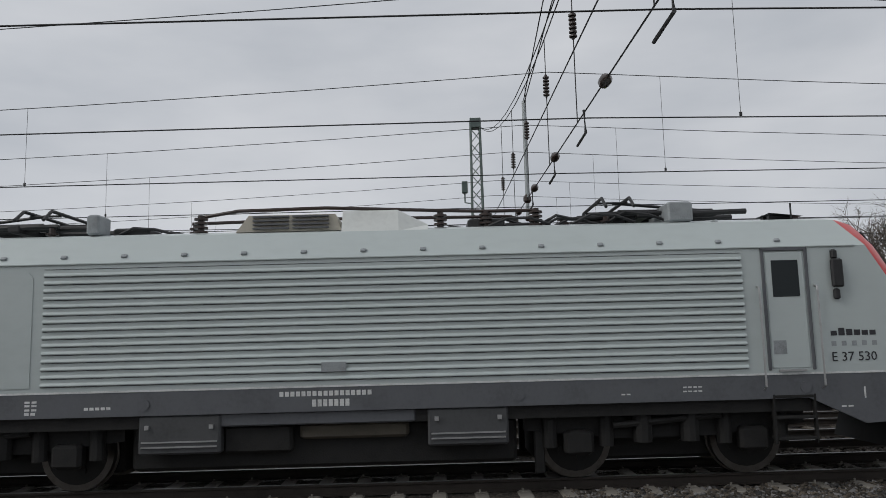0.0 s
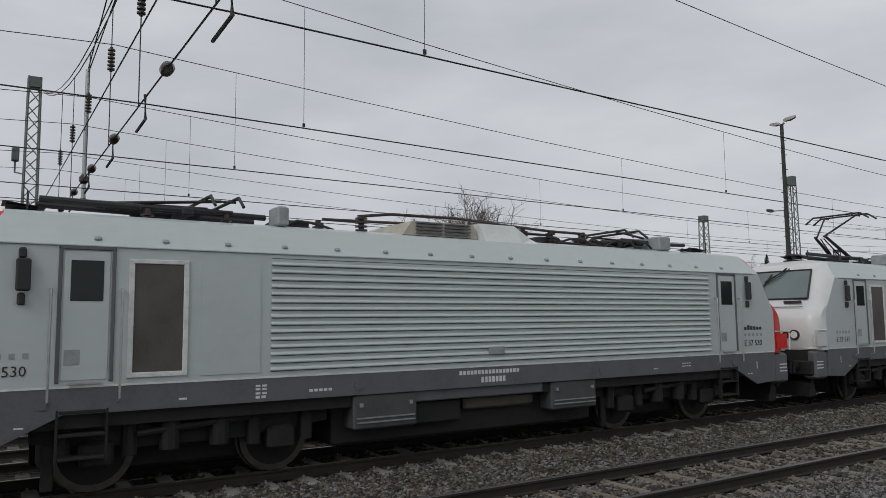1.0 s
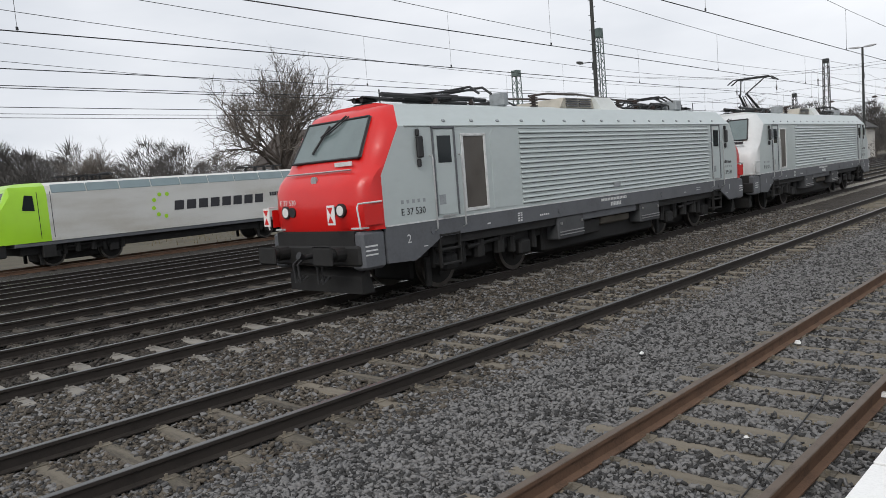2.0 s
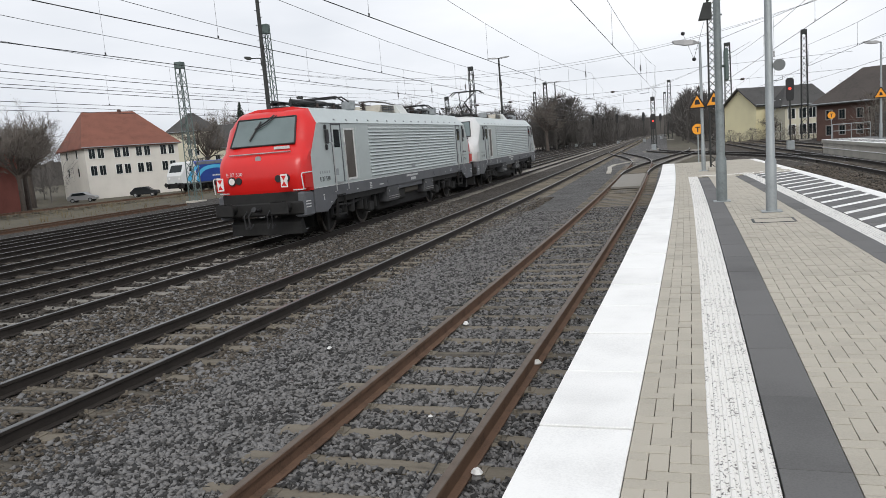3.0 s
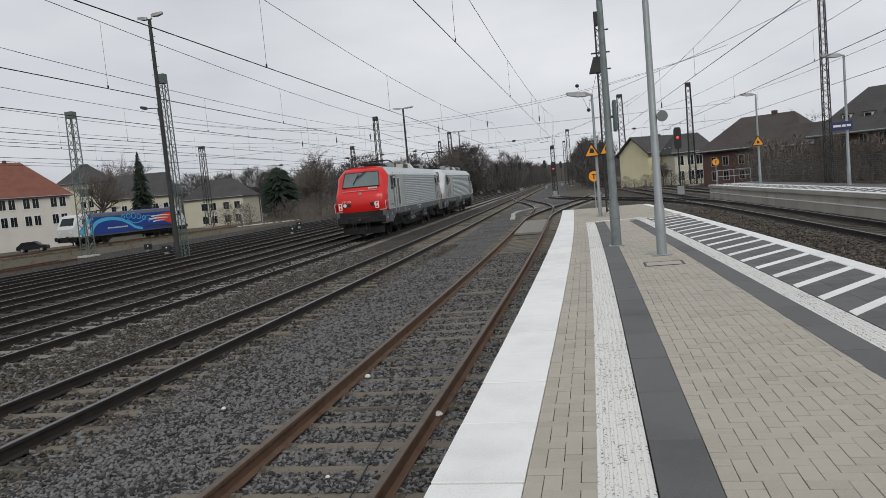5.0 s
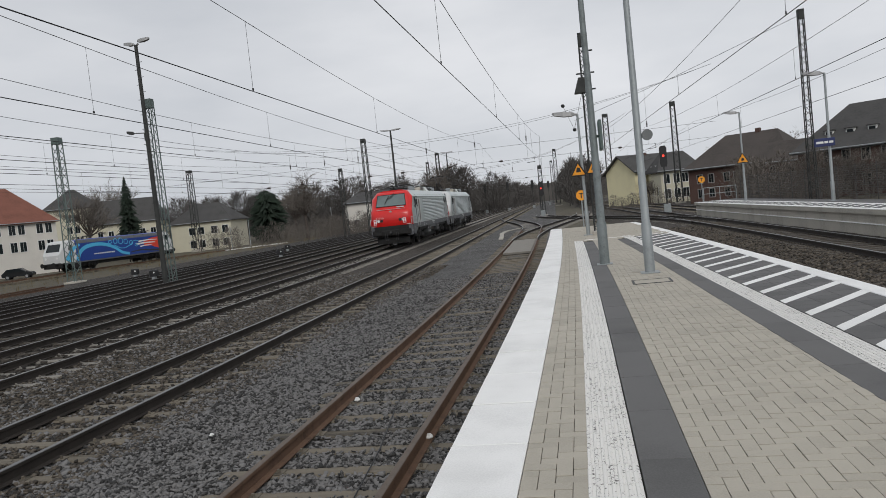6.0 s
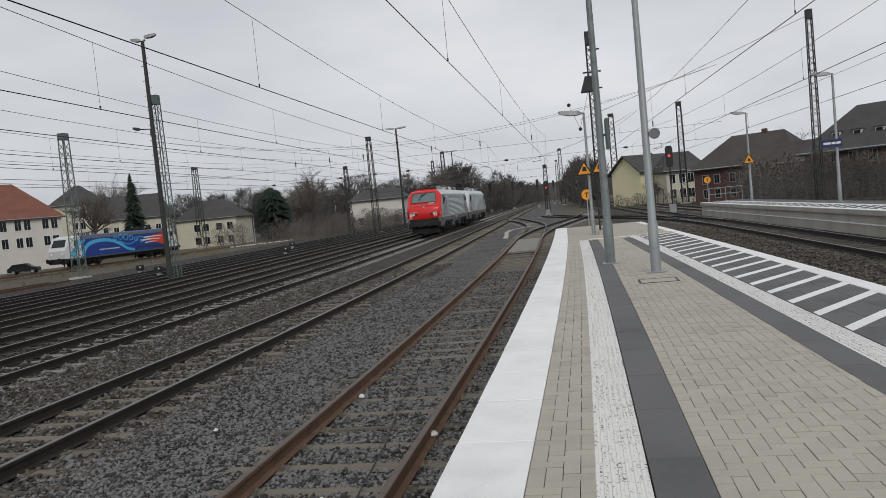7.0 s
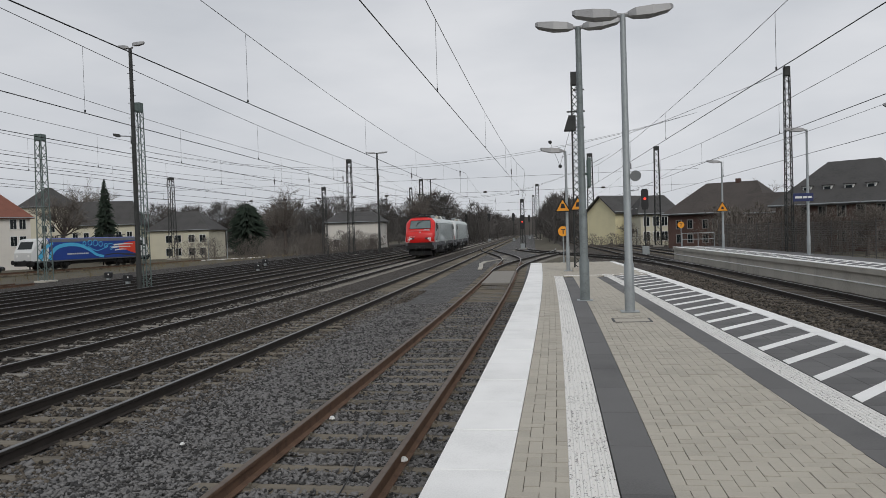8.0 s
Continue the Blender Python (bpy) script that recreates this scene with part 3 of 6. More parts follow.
NOSE = [(1.46, -0.5), (1.56, -0.54), (1.9, -0.55), (2.25, -0.53), (2.42, -0.45), (2.56, -0.32), (2.66, -0.22), (3.0, -0.03), (3.36, 0.17), (3.58, 0.3), (3.72, 0.42), (3.8, 0.62)]


def wheelset(parent, y):
    s = Shape()
    s.tube([(-1.0, 0, 0), (1.0, 0, 0)], 0.09, 10)
    for x in (-1, 1):
        s.tube([(x * 0.68, 0, 0), (x * 0.70, 0, 0), (x * 0.705, 0, 0), (x * 0.82, 0, 0)], [0.575, 0.575, 0.55, 0.545], 28, 1)
        s.tube([(x * 0.815, 0, 0), (x * 0.828, 0, 0)], [0.46, 0.44], 24)
        for k in range(5):
            a = k * math.tau / 5
            s.tube([(x * 0.83, 0.25 * math.cos(a), 0.25 * math.sin(a)), (x * 0.845, 0.25 * math.cos(a), 0.25 * math.sin(a))], 0.07, 8)
    ob = part("wheelset", s, [GREASE, STEEL_TYRE], parent, "steel wheelset", True)
    ob.matrix_basis = pose(0, y, 0.55)
    return ob


def bogie(parent, yc):
    s = Shape()
    for x in (-1, 1):
        s.prism([(yc - 2.1, 0.75), (yc - 2.1, 0.98), (yc - 0.9, 1.02), (yc - 0.5, 0.84), (yc + 0.5, 0.84), (yc + 0.9, 1.02), (yc + 2.1, 0.98), (yc + 2.1, 0.75), (yc + 0.7, 0.6), (yc - 0.7, 0.6)],
                "x", x * 1.0 - 0.07, x * 1.0 + 0.07)
        for k in (-1.3, 1.3):
            s.box(x * 1.1 - 0.12, x * 1.1 + 0.12, yc + k - 0.22, yc + k + 0.22, 0.38, 0.74, 0.05)
            for q in (-0.42, 0.42):
                s.tube([(x * 1.1, yc + k + q, 0.5), (x * 1.1, yc + k + q, 0.95)], 0.11, 10)
        for k in (-0.35, 0.35):
            s.tube([(x * 1.15, yc + k, 0.55), (x * 1.15, yc + k, 1.1)], 0.14, 10)
        s.tube([(x * 1.22, yc - 0.8, 0.8), (x * 1.22, yc + 0.8, 0.92)], 0.05, 8)
        s.box(x * 1.05 - 0.05, x * 1.05 + 0.05, yc - 1.95, yc - 1.8, 0.12, 0.75, 0.02)
    s.box(-0.9, 0.9, yc - 0.35, yc + 0.35, 0.5, 1.0, 0.05)
    s.box(-0.6, 0.6, yc - 1.9, yc + 1.9, 0.22, 0.9, 0.05)
    part("bogie_frame", s, GREASE, parent, "oily black bogie frame")
    return [wheelset(parent, yc - 1.3), wheelset(parent, yc + 1.3)]


def ends(y, end):
    """End 0 is measured from the start of the body, end 1 from its finish."""
    return y if end == 0 else LEN - y


def nose_rows(end):
    rows = []
    for z, f in NOSE:
        w, b = side_width(z), seam(z) + (0.02 if z < 3.0 else 0.0)
        wf = {True: 1.12, False: 1.0}[z < 2.6]
        wf = 1.14 - 0.16 * max(0, z - 2.4) / 1.4
        r = 0.16 if z < 2.6 else 0.2
        half = [(w, b), (w - 0.012, min(f + r * 1.7, b - 0.03)), (wf + (w - wf) * 0.55, min(f + r * 0.7, b - 0.05)), (wf, f + 0.05), (wf * 0.6, f + 0.005), (0, f)]
        row = [(x, ends(y, end), z) for x, y in half] + [(-x, ends(y, end), z) for x, y in reversed(half[:-1])]
        rows.append(row)
    return rows


def pantograph(parent, y, raised, flip=1):
    s = Shape()
    base = 3.98
    for x in (-0.45, 0.45):
        s.tube([(x, y - 0.7, base + 0.1), (x, y + 0.7, base + 0.1)], 0.04, 6)
        for k in (-0.6, 0.6):
            s.tube([(x, y + k, base - 0.25), (x, y + k, base + 0.08)], [0.07, 0.05], 8, 1)
            for q in range(3):
                s.disc((x, y + k, base - 0.18 + 0.08 * q), "z", 0.1, 0.025, 10, 1)
    s.box(-0.5, 0.5, y - 0.1, y + 0.1, base + 0.02, base + 0.14, 0.02)
    if raised:
        knee, head = (y - 0.75 * flip, base + 0.72), (y + 0.42 * flip, base + 1.4)
    else:
        knee, head = (y - 1.25 * flip, base + 0.16), (y + 0.5 * flip, base + 0.27)
    for x in (-0.16, 0.16):
        s.tube([(x * 1.6, y + 0.35 * flip, base + 0.14), (x, *knee)], [0.055, 0.04], 8)
    for x in (-1, 1):
        s.tube([(x * 0.1, *knee), (x * 0.48, *head)], [0.03, 0.025], 6)
        s.tube([(x * 0.05, knee[0] + 0.1, knee[1] - 0.05), (x * 0.12, y + 0.2 * flip, base + 0.1)], 0.02, 6)
    for k in (-0.22, 0.22):
        s.tube([(-0.97, head[0] + k, head[1] - 0.14), (-0.72, head[0] + k, head[1] + 0.04), (0.72, head[0] + k, head[1] + 0.04), (0.97, head[0] + k, head[1] - 0.14)], 0.028, 6)
    for x in (-0.48, 0.48):
        s.tube([(x, head[0] - 0.25, head[1]), (x, head[0] + 0.25, head[1])], 0.02, 6)
    part("pantograph", s, [BLACK, INSULATOR], parent, "raised black pantograph" if raised else "folded black pantograph", True)


def insulator(s, p, h=0.32, r=0.11):
    s.tube([p, (p[0], p[1], p[2] + h)], r * 0.5, 8)
    for k in range(4):
        s.disc((p[0], p[1], p[2] + h * (0.15 + 0.22 * k)), "z", r, 0.03, 12)


def locomotive(number, nose_mat, body_mat, raised, label, red):
    """A four axle electric locomotive. Its length lies along y, end 2 towards -y, its rails at z 0."""
    loco = thing("locomotive", Matrix(), label, "locomotive", "pair of coupled locomotives")
    # body side walls and roof as rows of one shell
    rows = []
    zs = [1.49, 2.0, 2.45, 2.9, 3.36, 3.42, 3.8]
    s = Shape()
    for sgn in (-1, 1):
        v = [(sgn * side_width(z), yy, z) for z in zs for yy in (seam(z), LEN - seam(z))]
        s.add(v, [(2 * i, 2 * i + 1, 2 * i + 3, 2 * i + 2) for i in range(len(zs) - 1)])
    s.add([(x, y, z) for x, z in ((-1.09, 3.8), (-0.6, 3.9), (0.6, 3.9), (1.09, 3.8)) for y in (0.8, LEN - 0.8)], [(0, 1, 3, 2), (2, 3, 5, 4), (4, 5, 7, 6)])
    s.add([(-1.43, 0, 1.49), (1.43, 0, 1.49), (1.43, LEN, 1.49), (-1.43, LEN, 1.49)], [(0, 1, 2, 3)])
    body = part("body", s, body_mat, loco, "light grey body shell")
    # lower grey skirt, dropped at both ends
    poly = [(0.02, 1.49), (0.02, 0.8), (0.75, 0.76), (1.55, 1.14), (LEN - 1.55, 1.14), (LEN - 0.75, 0.76), (LEN - 0.02, 0.8), (LEN - 0.02, 1.49)]
    for x in (-1, 1):
        s = Shape()
        s.prism(poly, "x", x * 1.36, x * 1.425)
        sk = part("skirt", s, PAINT_GREY, loco, "dark grey skirt")
        b = Shape()
        # painted registration and small stencils as bars
        for (y0, y1, z0, z1) in ((7.75, 9.1, 1.36, 1.43), (8.22, 8.78, 1.21, 1.31), (4.1, 4.3, 1.36, 1.39), (4.1, 4.3, 1.31, 1.34), (4.1, 4.3, 1.25, 1.28), (4.1, 4.28, 1.19, 1.23),
                                 (4.95, 5.35, 1.24, 1.28), (13.6, 13.9, 1.33, 1.35), (13.6, 13.9, 1.27, 1.29), (12.7, 12.85, 1.25, 1.27), (1.0, 1.15, 1.0, 1.02), (3.0, 3.15, 1.24, 1.27), (15.9, 16.1, 1.0, 1.02)):
            n = max(1, int((y1 - y0) / 0.075))
            for i in range(n):
                w = (y1 - y0) / n
                b.box(*sorted((x * 1.424, x * 1.428)), y0 + i * w, y0 + i * w + w * 0.72, z0, z1)
        part("stencil", b, LETTER_LIGHT, sk, "pale painted stencils")["kind"] = "stuff"
        for y in (5.8, 11.2, 1.3, 15.4):
            part("jacking_cover", Shape().tube([(x * 1.42, y, 1.3), (x * 1.44, y, 1.3)], 0.085, 14), PAINT_GREY, sk)
        part("white_line", Shape().box(*sorted((x * 1.426, x * 1.434)), 0.05, LEN - 0.05, 1.482, 1.51), LETTER_LIGHT, loco, "pale line above the skirt")
        # ribbed panel
        prof = [(0.0, 0.0), (0.024, 0.004), (0.03, 0.016), (0.026, 0.03), (0.008, 0.052), (0.0, 0.056)]
        sl = Shape()
        sl.prism([(x * p, q) for p, q in prof], "y", 0, 10.26)
        me = sl.mesh("slat", body_mat)
        part("panel_recess", Shape().box(*sorted((x * 1.40, x * 1.433)), 4.28, 14.6, 1.6, 3.30), body_mat, loco)
        for k in range(15):
            part("slat", me, None, loco).matrix_basis = pose(x * 1.434, 4.32, 1.585 + 0.1135 * k)
        # thin black strips put in as the shade below each rib
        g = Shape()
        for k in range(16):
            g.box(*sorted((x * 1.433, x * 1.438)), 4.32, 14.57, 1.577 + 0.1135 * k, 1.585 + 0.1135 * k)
        part("rib_shade", g, LETTER_AND_SHADE, loco, "dark strips for the shade under the ribs")
        # cab doors, handrails, mirrors, tall window and equipment hatch
        for end in (0, 1):
            y0, y1 = sorted((ends(1.48, end), ends(2.08, end)))
            fr = Shape()
            for k, (ya, yb, za, zb) in enumerate(((y0 - 0.05, y0, 1.55, 3.34), (y1, y1 + 0.05, 1.55, 3.34), (y0 - 0.05, y1 + 0.05, 3.3, 3.36))):
                fr.box(*sorted((x * 1.43, x * 1.452)), ya, yb, za, zb, 0.008)
            door = part("cab_door", Shape().box(*sorted((x * 1.425, x * 1.442)), y0 + 0.02, y1 - 0.02, 1.58, 3.28, 0.006), body_mat, loco, "grey cab door")
            part("door_seal", fr, PAINT_GREY, door, "grey rubber seal")
            part("window", Shape().box(*sorted((x * 1.44, x * 1.449)), y0 + 0.1, y1 - 0.1, 2.62, 3.16, 0.006), GLASS, door, "dark door window")
            part("lock_plate", Shape().box(*sorted((x * 1.44, x * 1.446)), y0 + 0.05, y0 + 0.24, 1.78, 1.98), LETTER_GREY, door)
            part("sill", Shape().box(*sorted((x * 1.44, x * 1.47)), y0 + 0.1, y1 - 0.1, 1.53, 1.56), CHROME, door)
            for k in (y0 - 0.13, y1 + 0.13):
                h = Shape()
                h.tube([(x * 1.42, k, 2.78), (x * 1.5, k, 2.76), (x * 1.51, k, 2.7), (x * 1.51, k, 1.32), (x * 1.43, k, 1.28)], 0.017, 6)
                part("handrail", h, CHROME, loco, "bare steel handrail")
            m = Shape()
            ym = ends(1.03, end)
            m.box(*sorted((x * 1.46, x * 1.53)), ym - 0.085, ym + 0.085, 2.74, 3.16, 0.02)
            m.box(*sorted((x * 1.43, x * 1.5)), ym - 0.06, ym + 0.03, 3.16, 3.3, 0.02)
            m.box(*sorted((x * 1.43, x * 1.5)), ym - 0.06, ym + 0.03, 2.56, 2.72, 0.02)
            part("mirror", m, BLACK, loco, "black folding mirror")
            st = Shape()
            for k in range(3):
                st.box(*sorted((x * 1.2, x * 1.44)), y0 + 0.02, y1 - 0.02, 0.55 + 0.3 * k, 0.59 + 0.3 * k, 0.005)
            for k in (y0, y1):
                st.box(*sorted((x * 1.36, x * 1.43)), k - 0.015, k + 0.015, 0.5, 1.2)
            part("cab_steps", st, GREASE, loco, "black cab steps")
        # the tall window stands at the first end only
        w = Shape()
        for ya, yb, za, zb in ((2.3, 2.37, 1.64, 3.18), (3.03, 3.1, 1.64, 3.18), (2.3, 3.1, 1.58, 1.65), (2.3, 3.1, 3.14, 3.2)):
            w.box(*sorted((x * 1.43, x * 1.455)), ya, yb, za, zb, 0.006)
        tw = part("side_window", w, LETTER_LIGHT, loco, "aluminium framed tall side window")
        part("pane", Shape().box(*sorted((x * 1.42, x * 1.437)), 2.37, 3.03, 1.65, 3.14), FROST, tw, "milky brown pane")
        hatch = Shape().prism([(3.28, 1.57), (3.28, 3.16), (3.36, 3.26), (4.08, 3.26), (4.16, 3.16), (4.16, 1.57)], "x", *sorted((x * 1.425, x * 1.44)))
        part("hatch", hatch, body_mat, loco, "grey equipment hatch")
        # roof slope windows
        pl = Shape().box(-0.02, 0.02, -0.045, 0.045, -0.03, 0.03, 0.01).mesh("lifting_lug", LETTER_GREY)
        for k in range(16):
            part("lifting_lug", pl, None, loco).matrix_basis = pose(x * 1.36, 1.9 + 0.885 * k, 3.47, 0, x * -38, 0)
        part("gutter", Shape().box(*sorted((x * 1.42, x * 1.452)), 0.7, LEN - 0.7, 3.345, 3.375, 0.008), body_mat, loco)
        # boxes hung under the frame
        for y0, y1, z0 in ((5.72, 6.9, 0.58), (9.88, 11.05, 0.6)):
            bx = part("equipment_box", Shape().box(*sorted((x * 0.85, x * 1.40)), y0, y1, z0, 1.14, 0.03), BOX_GREY, loco, "dusty grey equipment box")
            hb = Shape()
            hb.box(*sorted((x * 1.395, x * 1.43)), y0 + 0.05, y1 - 0.05, z0 + 0.1, z0 + 0.12)
            hb.box(*sorted((x * 1.395, x * 1.42)), y0 + 0.05, y1 - 0.05, z0 + 0.17, z0 + 0.19)
            for k in (y0 + 0.1, y1 - 0.16):
                hb.box(*sorted((x * 1.395, x * 1.43)), k, k + 0.06, z0 + 0.36, z0 + 0.42)
            part("latch", hb, CHROME, bx, "steel latches")
        part("tank", Shape().box(*sorted((x * 0.8, x * 1.36)), 6.85, 9.7, 0.95, 1.14, 0.02), PAINT_GREY, loco)
        part("duct", Shape().box(*sorted((x * 0.7, x * 1.2)), 8.0, 9.6, 0.72, 0.95, 0.04), DUCT, loco, "tan dusty duct")
        part("frame_box", Shape().box(*sorted((x * 0.7, x * 1.25)), 6.9, 7.9, 0.55, 0.95, 0.04), GREASE, loco)
        # running number beside the cab
        for end in (0, 1):
            yy = 0.44 if end == 0 else LEN - 1.19
            m = Matrix.Translation((x * 1.436, yy if x > 0 else yy + 0.8, 1.66)) @ Euler((radians(90), 0, radians(90 if x > 0 else -90))).to_matrix().to_4x4()
            text_part("running_number", number, 0.19, m, LETTER_AND_SHADE, loco, "black running number")
            m = Matrix.Translation((x * 1.428, 0.55 if end == 0 else LEN - 0.8, 1.12)) @ Euler((radians(90), 0, radians(90 if x > 0 else -90))).to_matrix().to_4x4()
            text_part("end_number", ("2" if end == 0 else "1") if red else ("1" if end == 0 else "2"), 0.24, m, LETTER_LIGHT, loco, "white end number")
            b = Shape()
            for k in range(5):
                b.box(*sorted((x * 1.43, x * 1.434)), yy + 0.02 + 0.15 * k, yy + 0.09 + 0.15 * k, 1.88, 1.95)
            part("name_bars", b, LETTER_GREY, loco, "grey lettering bars")["kind"] = "stuff"
            if end == 1:
                b = Shape()
                for k, h in enumerate((0.07, 0.11, 0.09, 0.08, 0.07, 0.07)):
                    b.box(*sorted((x * 1.43, x * 1.434)), yy + 0.02 + 0.115 * k, yy + 0.11 + 0.115 * k, 2.03, 2.03 + h)
                part("owner_mark", b, LETTER_AND_SHADE, loco, "black owner mark")
        part("maker_plate", Shape().box(*sorted((x * 1.462, x * 1.47)), 8.36, 8.72, 1.7, 1.84, 0.01), LETTER_GREY, loco, "small maker's plate")
    # cab fronts
    for end in (0, 1):
        rows = nose_rows(end)
        s = Shape()
        s.loft(rows, closed=False)
        top = rows[-1]
        s.add([top[i] for i in range(len(top))] + [(1.09, ends(0.8, end), 3.8), (-1.09, ends(0.8, end), 3.8)], [tuple(range(len(top) + 2))])
        s.add([(-1.09, ends(0.8, end), 3.8), (-0.6, ends(0.8, end), 3.9), (0.6, ends(0.8, end), 3.9), (1.09, ends(0.8, end), 3.8)], [(0, 1, 2, 3)])
        front = part("cab_front", s, nose_mat, loco, "red cab front" if red else "white cab front", True)
        # red band that follows the slope onto the side
        def on_front(z, w, out):
            f = np.interp(z, [n[0] for n in NOSE], [n[1] for n in NOSE])
            return (w, ends(f - out, end), z)
        g = Shape()
        q = [on_front(2.82, -1.04, 0.02), on_front(2.82, 1.04, 0.02), on_front(3.6, 0.94, 0.02), on_front(3.6, -0.94, 0.02)]
        q2 = [on_front(2.82, -1.04, -0.06), on_front(2.82, 1.04, -0.06), on_front(3.6, 0.94, -0.06), on_front(3.6, -0.94, -0.06)]
        g.loft([q2, q])
        ws = part("windscreen", g, SCREEN, front, "windscreen with a teal reflection in its colour")
        fr = Shape()
        for a, b in ((0, 1), (1, 2), (2, 3), (3, 0)):
            fr.tube([q[a], q[b]], 0.025, 6)
        part("screen_seal", fr, BLACK, ws)
        wp = Shape()
        wp.tube([on_front(3.68, 0.22, 0.05), on_front(3.5, 0.05, 0.1), on_front(3.3, -0.3, 0.08)], 0.022, 6)
        wp.tube([on_front(3.66, 0.32, 0.05), on_front(3.4, 0.02, 0.1), on_front(3.28, -0.28, 0.08)], 0.014, 6)
        wp.tube([on_front(3.52, -0.16, 0.06), on_front(2.98, -0.42, 0.06)], 0.026, 6)
        part("wiper", wp, BLACK, ws, "black wiper")
        rail = Shape()
        rail.tube([on_front(2.6, -1.0, 0.06), on_front(2.6, 1.0, 0.06)], 0.018, 6)
        part("grab_rail", rail, CHROME, front, "steel grab rail")
        for x in (-0.86, 0.86):
            lp = Shape()
            lp.tube([on_front(1.86, x, -0.05), on_front(1.86, x, 0.025)], 0.13, 16)
            lamp = part("headlight", lp, BLACK, front, "round headlight")
            ln = Shape()
            ln.tube([on_front(1.86, x, 0.02), on_front(1.86, x, 0.035)], 0.095, 16)
            part("lens", ln, LAMP_LENS if end == 1 else SIGN_WHITE, lamp)
            l2 = Shape()
            l2.tube([on_front(1.86, x * 0.74, 0.0), on_front(1.86, x * 0.74, 0.03)], 0.1, 16)
            part("tail_light", l2, BLACK, front)
            if end == 0 and red:
                pl = Shape()
                xx = x * 1.18
                pl.box(xx - 0.1, xx + 0.1, -0.93, -0.90, 1.62, 1.98, 0.005)
                pt = part("tail_plate", pl, SIGN_WHITE, front, "white tail plate with red triangles")
                tr = Shape()
                tr.add([(xx - 0.08, -0.934, 1.66), (xx + 0.08, -0.934, 1.66), (xx, -0.934, 1.79), (xx - 0.08, -0.934, 1.94), (xx + 0.08, -0.934, 1.94), (xx, -0.934, 1.81)], [(0, 1, 2), (3, 5, 4)])
                part("triangle", tr, PAINT_RED, pt)
        if end == 0:
            p = on_front(2.0, -1.02, 0.03)
            text_part("front_number", number, 0.15, Matrix.Translation(p) @ Euler((radians(90), 0, 0)).to_matrix().to_4x4(), LETTER_LIGHT if red else LETTER_AND_SHADE, front, "small front number")
            p = on_front(2.72, 0.42, 0.05)
            part("front_mark", Shape().box(p[0], p[0] + 0.5, p[1] - 0.01, p[1] + 0.01, 2.68, 2.76), LETTER_LIGHT if red else LETTER_AND_SHADE, front, "small owner mark")
        for x in (-1, 1):
            part("corner_recess", Shape().box(*sorted((x * 1.435, x * 1.445)), *sorted((ends(-0.5, end), ends(-0.06, end))), 1.56, 1.92, 0.004), nose_mat, front)
            v = Shape()
            for k in range(3):
                v.box(*sorted((x * 1.395, x * 1.405)), *sorted((ends(-0.5, end), ends(-0.2, end))), 1.0 + 0.08 * k, 1.03 + 0.08 * k)
            part("vent", v, LETTER_LIGHT, front)["kind"] = "stuff"
        hl = Shape()
        hl.tube([on_front(2.44, 0, -0.02), on_front(2.44, 0, 0.03)], 0.09, 16)
        part("top_light", hl, CHROME, front, "small upper headlight")
        for x in (-1, 1):
            ob = Shape()
            ob.box(x * 1.2 - 0.16, x * 1.2 + 0.16, *sorted((ends(-0.5, end), ends(-0.3, end))), 1.5, 1.53)
            ob.tube([(x * 1.44, ends(-0.05, end), 1.98), (x * 1.42, ends(-0.6, end), 1.97), (x * 1.42, ends(-0.64, end), 1.9), (x * 1.43, ends(-0.6, end), 1.52)], 0.018, 6)
            part("foot_rail", ob, LETTER_LIGHT, front, "pale foot rail")
        bf = Shape()
        bf.box(-1.35, 1.35, *sorted((ends(-0.62, end), ends(0.3, end))), 0.82, 1.2, 0.04)
        bf.box(-1.2, 1.2, *sorted((ends(-0.58, end), ends(0.2, end))), 1.2, 1.47)
        beam = part("buffer_beam", bf, GREASE, loco, "black buffer beam")
        for x in (-1, 1):
            wing = Shape()
            wing.box(x * 1.22 - 0.18, x * 1.22 + 0.18, *sorted((ends(-0.56, end), ends(0.02, end))), 0.74, 1.45, 0.05)
            part("corner_panel", wing, PAINT_GREY, beam, "dark grey corner panel")
        for x in (-0.875, 0.875):
            b = Shape()
            b.tube([(x, ends(-0.6, end), 1.06), (x, ends(-1.05, end), 1.06)], 0.1, 12)
            b.tube([(x, ends(-0.6, end), 1.06), (x, ends(-0.85, end), 1.06)], 0.14, 12)
            b.box(x - 0.28, x + 0.28, *sorted((ends(-1.05, end), ends(-1.12, end))), 0.88, 1.24, 0.06)
            part("buffer", b, GREASE, beam, "black buffer")
        c = Shape()
        c.tube([(0, ends(-0.6, end), 1.02), (0, ends(-0.85, end), 1.0), (0, ends(-0.98, end), 1.06)], [0.06, 0.05, 0.08], 8)
        for x in (-0.45, -0.3, 0.3, 0.45):
            c.tube([(x, ends(-0.6, end), 0.98), (x, ends(-0.8, end), 0.85), (x * 0.95, ends(-0.78, end), 0.5), (x * 0.9, ends(-0.6, end), 0.6)], 0.028, 6)
        part("coupling", c, BLACK, beam, "coupling hook and hoses")
        pw = Shape()
        pw.prism([(ends(-0.42, end), 0.27), (ends(-0.42, end), 0.6), (ends(-0.25, end), 0.75), (ends(-0.1, end), 0.27)], "x", -1.12, 1.12)
        part("rail_guard", pw, GREASE, loco, "black rail guard")
        hn = Shape()
        yh = ends(1.1, end)
